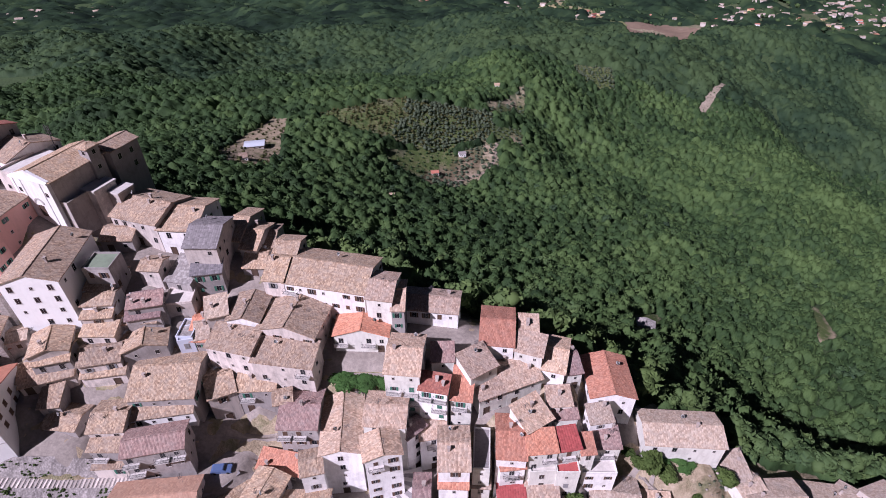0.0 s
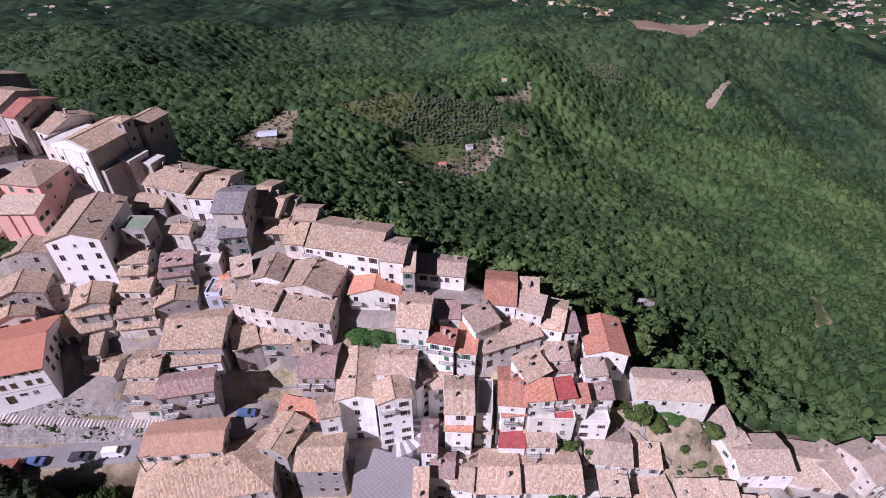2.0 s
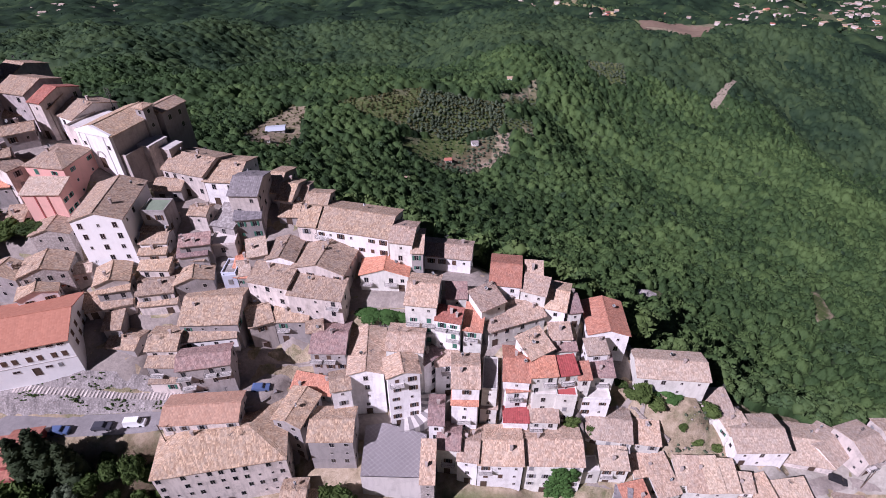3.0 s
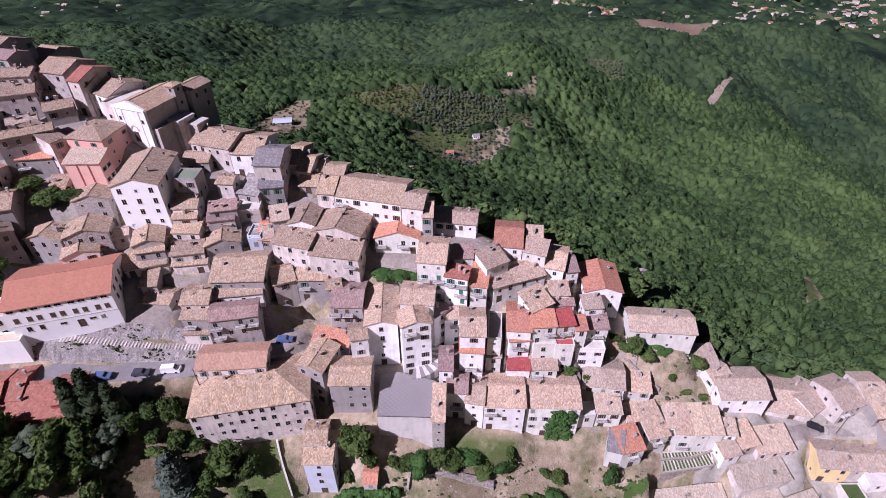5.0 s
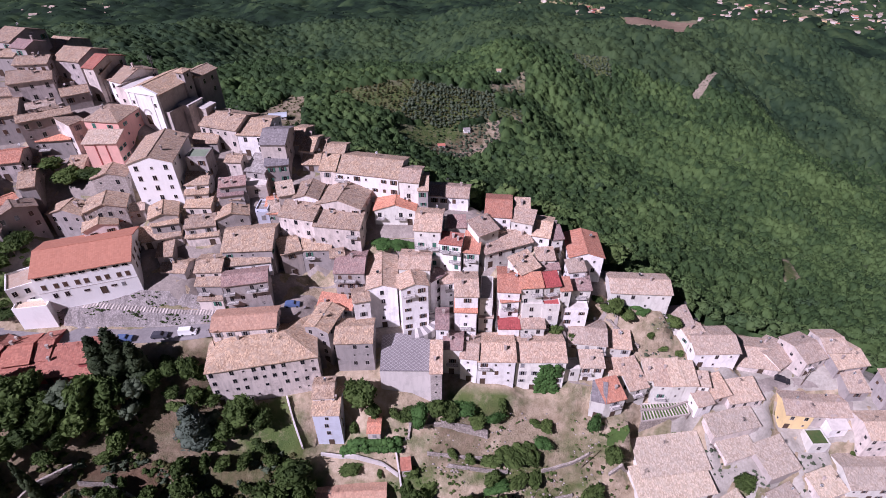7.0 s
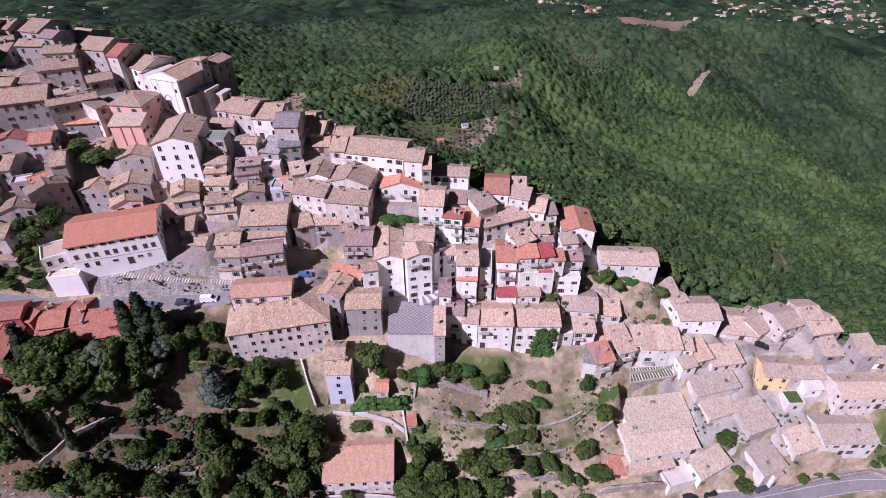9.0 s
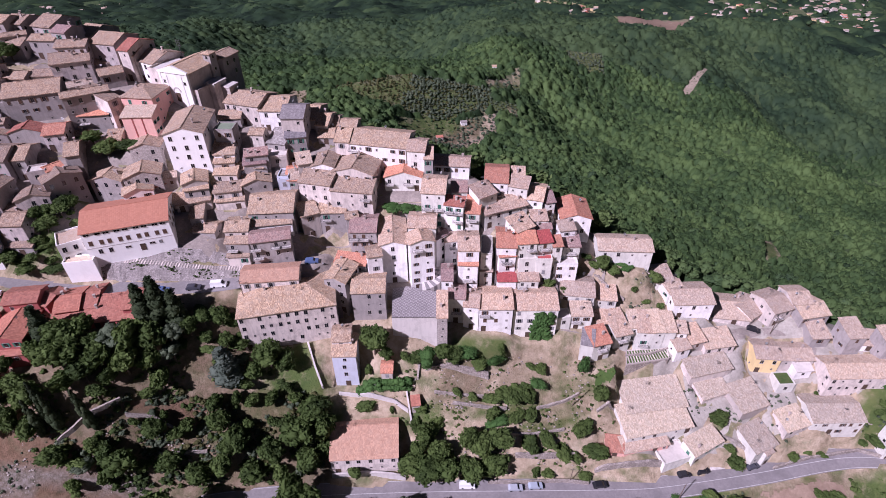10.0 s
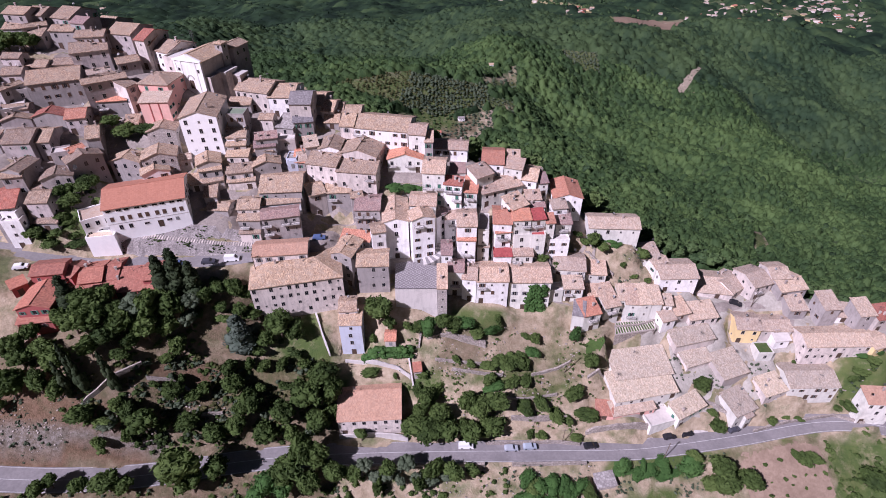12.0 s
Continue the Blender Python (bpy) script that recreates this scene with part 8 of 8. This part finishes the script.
plant("shrub", 60.6, 41.7, 2, 2)
plant("bush", -21.3, 73.8, 2.6, 4)
plant("bush", -16.7, 73.8, 2.6, 4)
plant("bush", -13.5, 73.6, 2.4, 2.6)
plant("broadleaf_tree", -107.7, 82.4, 5, 5)
plant("broadleaf_tree", -113.0, 84.9, 5, 4)
plant("broadleaf_tree", -100.5, 82.1, 4, 4.4)
plant("broadleaf_tree", -105.5, 84.7, 4, 4)
plant("broadleaf_tree", -114.6, 61.7, 5, 3.2)
plant("broadleaf_tree", -112.2, 64.5, 5, 3)
plant("broadleaf_tree", -116.8, 57.0, 5, 4)
plant("broadleaf_tree", -118.9, 54.5, 4, 3)
plant("broadleaf_tree", -125.4, 49.8, 4, 4)
plant("broadleaf_tree", -121.4, 49.2, 3, 4)
plant("broadleaf_tree", -114.9, 50.9, 3, 4)
plant("broadleaf_tree", -152.4, 108.5, 7, 5)
plant("broadleaf_tree", -149.0, 110.6, 7, 5)
plant("broadleaf_tree", -154.1, 106.2, 6, 4)
plant("broadleaf_tree", -145.8, 110.9, 6, 4)
plant("bush", 60.5, 7.7, 1.3, 4)
plant("bush", 53.6, 7.6, 1.2, 4)
plant("bush", 46.7, 7.4, 1.1, 3.6)
plant("shrub", 19.2, 2.1, 3.4, 4)
plant("shrub", 27.3, 0.6, 3.4, 4)
plant("shrub", 35.5, 0.6, 3.6, 4)
plant("shrub", 81.5, 6.8, 3.5, 3.6)
plant("shrub", 74.0, 5.1, 4, 4)
plant("shrub", 91.8, 10.6, 1.5, 0.9)
plant("shrub", 96.7, 11.9, 1.5, 0.9)
plant("shrub", 88.5, 10.2, 0.8, 0.5)
plant("shrub", 85.2, 9.6, 0.8, 0.5)
plant("shrub", 89.9, 6.0, 1.5, 0.9)
plant("shrub", 92.6, 6.3, 1.0, 0.5)
plant("shrub", 97.0, 7.1, 1.5, 0.9)
plant("shrub", 100.0, 8.0, 1.2, 0.7)
plant("shrub", 103.9, 8.5, 1.3, 0.8)
plant("shrub", 107.1, 8.7, 1.0, 0.6)
plant("shrub", 110.6, 9.3, 1.4, 0.8)
plant("shrub", 103.0, 5.2, 1.2, 0.7)
plant("shrub", 91.5, 2.9, 1.3, 0.8)
plant("shrub", 96.5, 3.1, 1.2, 0.7)
plant("shrub", 110.4, 5.5, 1.3, 0.8)
plant("shrub", 99.1, 5.9, 0.9, 0.5)
plant("broadleaf_tree", 76.5, 7.4, 8, 4.6)
plant("broadleaf_tree", 76.9, 3.1, 8, 4.6)
plant("broadleaf_tree", 85.2, 4.8, 7, 4)
plant("broadleaf_tree", 123.3, 7.2, 7, 4.5)
plant("shrub", 127.3, 6.5, 4, 4)
plant("bush", 68.0, 8.8, 5, 4.4)
plant("shrub", 38.9, 65.4, 2.4, 2)
plant("shrub", 41.2, 64.2, 2.6, 2.2)
plant("shrub", 37.0, 63.0, 1.8, 1.6)
plant("shrub", 54.2, 59.9, 2, 2)
plant("shrub", 57.9, 58.3, 1.8, 1.8)
plant("bush", 50.1, 65.5, 1.6, 2.6)
plant("bush", 46.8, 63.8, 1.4, 2.4)
plant("bush", 51.8, 63.5, 1.2, 2.2)
plant("shrub", 42.3, 59.7, 1.6, 1.6)
plant("broadleaf_tree", -114, 63.5, 5.5, 3.4)
plant("broadleaf_tree", -117.5, 61, 4.5, 3.0)
plant("broadleaf_tree", -119.5, 59, 5.0, 3.0)
plant("shrub", -116, 57.5, 2.6, 2.4)
plant("shrub", -118.5, 55, 2.4, 2.2)
plant("shrub", -117, 53.5, 2.4, 2.2)
plant("shrub", -122.5, 49.5, 2.6, 2.4)
plant("shrub", -119, 50, 2.8, 2.6)
plant("shrub", -115.5, 51.5, 3.0, 2.4)
plant("olive_tree", -25, 1.5, 4.2, 2.6)
plant("olive_tree", -21.5, 2, 4.6, 2.8)
plant("olive_tree", -18, 1, 4.0, 2.6)
plant("olive_tree", -13.5, 1.5, 4.4, 2.8)
plant("olive_tree", -9.5, 1.2, 4.2, 2.7)
plant("olive_tree", -5, 2.2, 3.6, 2.4)
plant("bush", 18, 3.5, 3.6, 3.0)
plant("bush", 21, 1.5, 4.0, 3.4)
plant("bush", 25, 2.0, 4.2, 3.6)
plant("bush", 29, 1.2, 4.0, 3.6)
plant("bush", 33, 1.8, 3.8, 3.2)
plant("bush", 18, -1, 3.8, 3.2)
plant("bush", 24, -2, 3.8, 3.4)
plant("bush", 47, 7.5, 2.6, 3.0)
plant("bush", 51, 6.5, 2.6, 3.0)
plant("shrub", -70, 34, 3.4, 2.8)
plant("broadleaf_tree", -66, 36.5, 5.0, 3.0)
plant("shrub", -73, 42.5, 3.0, 2.6)
plant("shrub", -68, 32, 2.6, 2.4)
plant("olive_tree", -61, 33.5, 3.8, 2.6)
plant("shrub", -77, 34, 3.4, 2.8)
plant("shrub", 109.5, 38.6, 2.4, 2.0)
plant("bush", 112.5, 38.2, 1.8, 1.8)
plant("shrub", 127, 32.5, 3.4, 2.8)
plant("shrub", 131, 34.5, 3.2, 2.6)
plant("shrub", 124.5, 31.5, 2.6, 2.2)
plant("bush", 134.5, 38, 2.2, 2.4)
plant("bush", 129, 37, 2.0, 2.6)
plant("shrub", 137, 34, 3.0, 2.6)
hedge(-29.9, 31.6, -15.2, 32.0, 2.4, 2.4)
hedge(-29.7, 30.6, -15.4, 31.0, 1.9, 2.0)
ivy(20.6, 26.6, 46.7, 22.0, 32.6)


car(0.8, 11.9, 0, "white", True)
car(14.2, 11.8, 2, "silver")
car(19.9, 12.6, 4, "light_blue")
car(38.4, 13.6, 6, "black")
car(64.1, 17.8, 10, "black")
car(69.9, 18.9, 13, "black")
car(85.6, 20.8, 16, "dark")
car(-76.5, 48.3, 5, "dark")
car(-69.6, 49.2, 6, "white", True)
car(-84.7, 46.7, 4, "blue")
car(-126.2, 40.6, 15, "white")
car(-44.8, 58.6, 5, "blue")
car(93.7, 55.0, -25, "black")

thicket([(102, 14), (115, 16), (115, 11), (101, 11)], 3.6, 0.9, "shrub")
thicket([(42, 9), (71, 13), (68, 7), (50, 5)], 3.4, 0.9, "bush")
thicket([(-13, 22), (-3, 22), (12, 21), (10, 15), (-15, 13)], 4.8, 0.75, "broadleaf_tree")
thicket([(-20, 37), (33, 43), (31, 21), (-10, 24)], 7.5, 0.55, "shrub")


# ---- weeds, stones, garden beds, steps, poles and roof aerials ----
litter_rng = np.random.default_rng(17)
weed_shapes = [crown_shape(litter_rng, 3, 1, 16, 0.4, 0.8) for _ in range(4)]


def spots_in(poly, per_area):
    xs, ys = [p[0] for p in poly], [p[1] for p in poly]
    n = int((max(xs) - min(xs)) * (max(ys) - min(ys)) * per_area)
    X, Y = litter_rng.uniform(min(xs), max(xs), n), litter_rng.uniform(min(ys), max(ys), n)
    patch = np.array([noise.noise((x * 0.13, y * 0.13, 2.0)) for x, y in zip(X, Y)])
    keep = inside(X, Y, poly) & (patch > -0.1) & (on_line(X, Y, ROAD)[0] > 4.4)
    for o in HOUSES:
        keep &= np.hypot(X - o["x"], Y - o["y"]) > max(o["w"], o["d"]) / 2 + 0.6
    return X[keep], Y[keep]


def weeds(poly):
    X, Y = spots_in(poly, 0.65)
    r = litter_rng.uniform(0.2, 0.85, len(X)) ** 1.5
    rows = np.stack([X, Y, ground(X, Y) + r * 0.25, r, r * litter_rng.uniform(0.6, 1.1, len(X)), litter_rng.random(len(X))], 1)
    woodland("weeds", rows, weed_shapes, LEAVES if len(X) % 2 else OLIVE, "tufts of weeds and low scrub on dry ground", litter_rng)


def undergrowth(poly, material, label):
    """Low bushes, brambles and saplings close together under and between the trees."""
    X, Y = spots_in(poly, 0.3)
    r = litter_rng.uniform(0.4, 1.5, len(X))
    rows = np.stack([X, Y, ground(X, Y) + r * 0.2, r, r * litter_rng.uniform(0.5, 0.95, len(X)), litter_rng.uniform(0.1, 0.8, len(X))], 1)
    woodland("undergrowth", rows, weed_shapes, material, label, litter_rng)


def rubble(poly, big=0.42):
    X, Y = spots_in(poly, 0.5)
    base, tri = ICO[1]
    n = len(X)
    r = litter_rng.uniform(0.08, big, n) ** 1.15
    v = base[None] * (1 + 0.5 * (litter_rng.random((n, len(base), 1)) - 0.5)) * r[:, None, None] * np.array([1.2, 1.0, 0.7]) + np.stack([X, Y, ground(X, Y)], 1)[:, None]
    me = mesh_from_arrays("stones", v.reshape(-1, 3), (tri[None] + (np.arange(n) * len(base))[:, None, None]).reshape(-1, 3), STONE)
    tagged(new("stones", me), "loose pale stones scattered over the slope", "stones", kind="stuff")


rows = []
for k in range(760):
    x, t = litter_rng.uniform(-111, -61), litter_rng.choice([litter_rng.uniform(0.05, 0.4), litter_rng.normal(0.36, 0.03), litter_rng.normal(0.66, 0.03), litter_rng.uniform(0.62, 0.98)])
    if noise.noise((x * 0.22, t * 3, 6.0)) < 0.02:
        continue
    y, z = bank_at(x, t)
    r = litter_rng.uniform(0.12, 0.5)
    rows.append((x, y, z + 0.1, r, r * 0.6, litter_rng.random() * 0.4))
woodland("weeds", np.array(rows), weed_shapes, LEAVES, "weeds rooted in the joints of a stone embankment", litter_rng)
undergrowth([(-126, 24), (-104, 25), (-80, 30), (-66, 40), (-62, 34), (-42, 31), (-38, 12), (-64, 10), (-82, 8), (-100, 9), (-124, 12)], LEAVES, "brambles and low bushes under the garden trees")
undergrowth([(-118, 14), (-100, 16), (-80, 26), (-62, 28), (-42, 30), (-40, 14), (-64, 12), (-82, 12), (-100, 10)], SCRUB, "dry scrub and tall grass between the trees")
undergrowth([(-38, 14), (-70, 8), (-98, 6), (-104, 12), (-80, 26), (-45, 30)], OLIVE, "grey-green brush between the trees")
undergrowth([(-122, 64), (-111, 66), (-110, 58), (-113, 51), (-124, 49), (-120, 57)], LEAVES, "ivy and brambles on a shaded slope between houses")
undergrowth([(119, 31), (122, 38), (146, 40), (148, 26), (130, 26)], LEAVES, "bushes and weeds beside the lower houses")
undergrowth([(112, 18), (124, 19.5), (142, 20), (134, 1), (112, 1)], LEAVES, "thick green weeds in a meadow")
for _ in range(3):
    undergrowth([(-108, 9), (-82, 12), (-60, 14), (-40, 15), (-38, 11), (-60, 8), (-84, 3.5), (-104, 1.5)], LEAVES, "brambles and low bushes above the road")
undergrowth([(-120, -8), (-80, -3), (-35, 2), (12, 6), (12, -4), (-35, -8), (-117, -13)], LEAVES, "brambles and bushes below the road")
weeds([(-36, 31), (-13, 36), (33, 42), (40, 33), (33, 25), (37, 15), (13, 12), (-15, 24), (-35, 24)])
weeds([(-124, 12), (-103, 13), (-65, 26), (-39, 29), (-38, 12), (-81, 5), (-121, -1)])
weeds([(13, 8), (84, 14), (82, 8), (62, 0), (12, -2)])
weeds([(35, 45), (51, 39), (49, 28), (39, 25)])
weeds([(-120, -6), (-35, 0), (-34, -5), (-117, -11)])
weeds([(49, 39), (136, 35), (135, 25), (84, 22), (50, 26)])
weeds([(35, 62), (70, 70), (79, 49), (45, 46)])
rubble([(-34, 30), (-7, 39), (33, 42), (39, 33), (31, 14), (8, 12), (-13, 28)])
rubble([(-124, 12), (-103, 13), (-65, 25), (-67, 12), (-82, 5), (-121, -1)])
for _ in range(2):
    rubble([(-126, 6), (-102, 6), (-81, 7), (-81, 4), (-121, 0)], 0.34)
rubble([(-35, 2), (38, 9), (37, -1), (-34, -4)])
rubble([(49, 39), (136, 35), (135, 25), (84, 22), (50, 26)])
rubble([(35, 62), (70, 70), (79, 49), (45, 46)])
VINE_BED = [(50.8, 46.4), (63.4, 47.3), (62.8, 43.3), (49.3, 40.9)]

bed = tagged(new("vegetable_garden"), "small terraced vegetable garden with pale rows across a green bed", "garden")
(ax, ay), (bx, by), (cx, cy), (ex, ey) = VINE_BED
low = 16.6
part("soil", prism("soil", VINE_BED[::-1], low, low - 6.0, STONE), bed)
part("sward", prism("sward", [(x, y) for x, y in VINE_BED[::-1]], low + 0.06, low + 0.01, LAWN), bed, label="low green vegetables")
for (px, py), (qx, qy) in zip(VINE_BED, VINE_BED[1:] + VINE_BED[:1]):
    length = math.dist((px, py), (qx, qy))
    part("kerb", boxes("kerb", [(0, length, -0.15, 0.15, -0.3, 0.25)], WALLS["c"]), bed, pose(px, py, low, 0, 0, math.degrees(math.atan2(qy - py, qx - px))))
for i in range(15):
    t = (i + 0.5) / 15
    p, q = Vector((ax + (bx - ax) * t - 0.7, ay + (by - ay) * t)), Vector((ex + (cx - ex) * t + 0.7, ey + (cy - ey) * t))
    d = q - p
    part("concrete_strip", boxes("concrete_strip", [(0.25, d.length - 0.25, -0.17, 0.17, 0.02, 0.16)], WALLS["c"]), bed, pose(p.x, p.y, low, 0, 0, math.degrees(math.atan2(d.y, d.x))))


def steps(name, x, y, turn, count, width, low, label, rise=0.17, tread=0.32):
    """A straight flight of stone steps that climbs along its own y."""
    top = tagged(new(name), label, "steps", kind="structure")
    top.matrix_basis = pose(x, y, low, 0, 0, turn)
    me = boxes("step", [(-width / 2, width / 2, 0, tread + 0.02, -1.2, rise)], CONCRETE)
    for k in range(count):
        part("step", me, top, pose(0, k * tread, k * rise))
    return top


fan = tagged(new("stairs"), "fan of pale stone steps rising from the square", "stairs", kind="structure")
V, F = [], []
for k in range(12):
    a0, a1 = radians(-95 + 9 * k), radians(-95 + 9 * (k + 1) + 1.0)
    z = 35.86 + 0.17 * (k + 1)
    ring = [(r * math.cos(a), r * math.sin(a)) for r, a in ((2.2, a0), (7.6, a0), (7.6, a1), (2.2, a1))]
    V = [(x, y, z - 3.0) for x, y in ring] + [(x, y, z) for x, y in ring]
    F = [(4, 5, 6, 7), (0, 1, 5, 4), (1, 2, 6, 5), (2, 3, 7, 6), (3, 0, 4, 7)]
    part("step", mesh_of("step", V, F, CONCRETE if k % 2 else ASPHALT), fan, pose(-12.4, 60.3, 0))


steps("steps", 75.0, 19.8, 8, 16, 4.5, -5.2, "wide pale stone steps rising from the road")
steps("steps", 81.0, 24.5, -12, 14, 2.2, -3.2, "narrow stone steps between garden walls")


def pole(x, y, high, lean=0.0):
    top = tagged(new("utility_pole"), "slim wooden utility pole with a short cross arm", "pole")
    top.matrix_basis = pose(x, y, ground_at(x, y), 0, lean, 0)
    V, F = [], []
    rod(V, F, (0, 0, -0.5), (0, 0, high), 0.13, 0.09, 8)
    part("shaft", mesh_of("shaft", V, F, BARK), top)
    V, F = [], []
    rod(V, F, (-0.7, 0, high - 0.5), (0.7, 0, high - 0.5), 0.05, 0.05, 6)
    part("cross_arm", mesh_of("cross_arm", V, F, IRON), top)


for x, y, high, lean in ((32, 31, 8, 12), (30, 14.5, 7, 0), (-6, 14.0, 7, 0), (60, 10.5, 8, 0), (-62, 46, 8, 0), (98, 53, 7, 0)):
    pole(x, y, high, lean)
V, F = [], []
for ring, (r, z) in enumerate(((0.02, -0.1), (0.24, -0.06), (0.42, 0.02))):
    V += [(r * math.cos(a * math.pi / 5), r * math.sin(a * math.pi / 5), z) for a in range(10)]
F += [(10 * k + a, 10 * k + (a + 1) % 10, 10 * k + 10 + (a + 1) % 10, 10 * k + 10 + a) for k in (0, 1) for a in range(10)] + [tuple(range(9, -1, -1))]
F += [f[::-1] for f in F]
DISH = mesh_of("dish", V, F, plain_material("dish_paint", (0.72, 0.71, 0.70), 0.4), True)
V, F = [], []
rod(V, F, (0, 0, -1.1), (0, 0, 0.1), 0.03, 0.03, 6)
DISH_POST = mesh_of("post", V, F, IRON)
V, F = [], []
rod(V, F, (0, 0, -0.5), (0, 0, 2.4), 0.025, 0.02, 5)
AERIAL_POST = mesh_of("post", V, F, IRON)
comb = [(-0.6, -0.03)]
for k in range(6):
    x = -0.5 + 0.2 * k
    comb += [(x - 0.02, -0.03), (x - 0.02, -0.4), (x + 0.02, -0.4), (x + 0.02, -0.03)]
comb += [(0.6, -0.03), (0.6, 0.03)]
for k in range(5, -1, -1):
    x = -0.5 + 0.2 * k
    comb += [(x + 0.02, 0.03), (x + 0.02, 0.4), (x - 0.02, 0.4), (x - 0.02, 0.03)]
comb += [(-0.6, 0.03)]
n = len(comb)
V = [(x, y, 2.2) for x, y in comb] + [(x, y, 2.24) for x, y in comb]
F = [tuple(range(n - 1, -1, -1)), tuple(range(n, 2 * n))] + [(i, (i + 1) % n, n + (i + 1) % n, n + i) for i in range(n)]
AERIAL = mesh_of("antenna_head", V, F, IRON)
roof_rng = random.Random(33)
for o in HOUSES:
    if o["form"] == "F" or o["w"] < 5 or o["d"] < 5:
        continue
    c, s = math.cos(radians(o["turn"])), math.sin(radians(o["turn"]))
    for kind in (["satellite_dish"] if roof_rng.random() < 0.45 else []) + (["roof_aerial"] if roof_rng.random() < 0.5 else []):
        lx, ly = roof_rng.uniform(-0.4, 0.4) * o["w"], roof_rng.uniform(-0.3, 0.4) * o["d"]
        x, y, z = o["x"] + lx * c - ly * s, o["y"] + lx * s + ly * c, o["eave"] + rise_of(o, lx, ly) + 0.2
        if kind == "satellite_dish":
            top = tagged(new(kind), "small white satellite dish on a tiled roof", "satellite dish", "roof dishes")
            top.matrix_basis = pose(x, y, z + 1.0)
            part("post", DISH_POST, top)
            part("dish", DISH, top, pose(0, -0.1, 0.1, 60, 0, roof_rng.uniform(-60, 10)))
        else:
            top = tagged(new(kind), "thin metal television aerial on a roof", "aerial", "roof aerials")
            top.matrix_basis = pose(x, y, z, 0, 0, roof_rng.uniform(0, 180))
            part("post", AERIAL_POST, top)
            part("antenna_head", AERIAL, top)
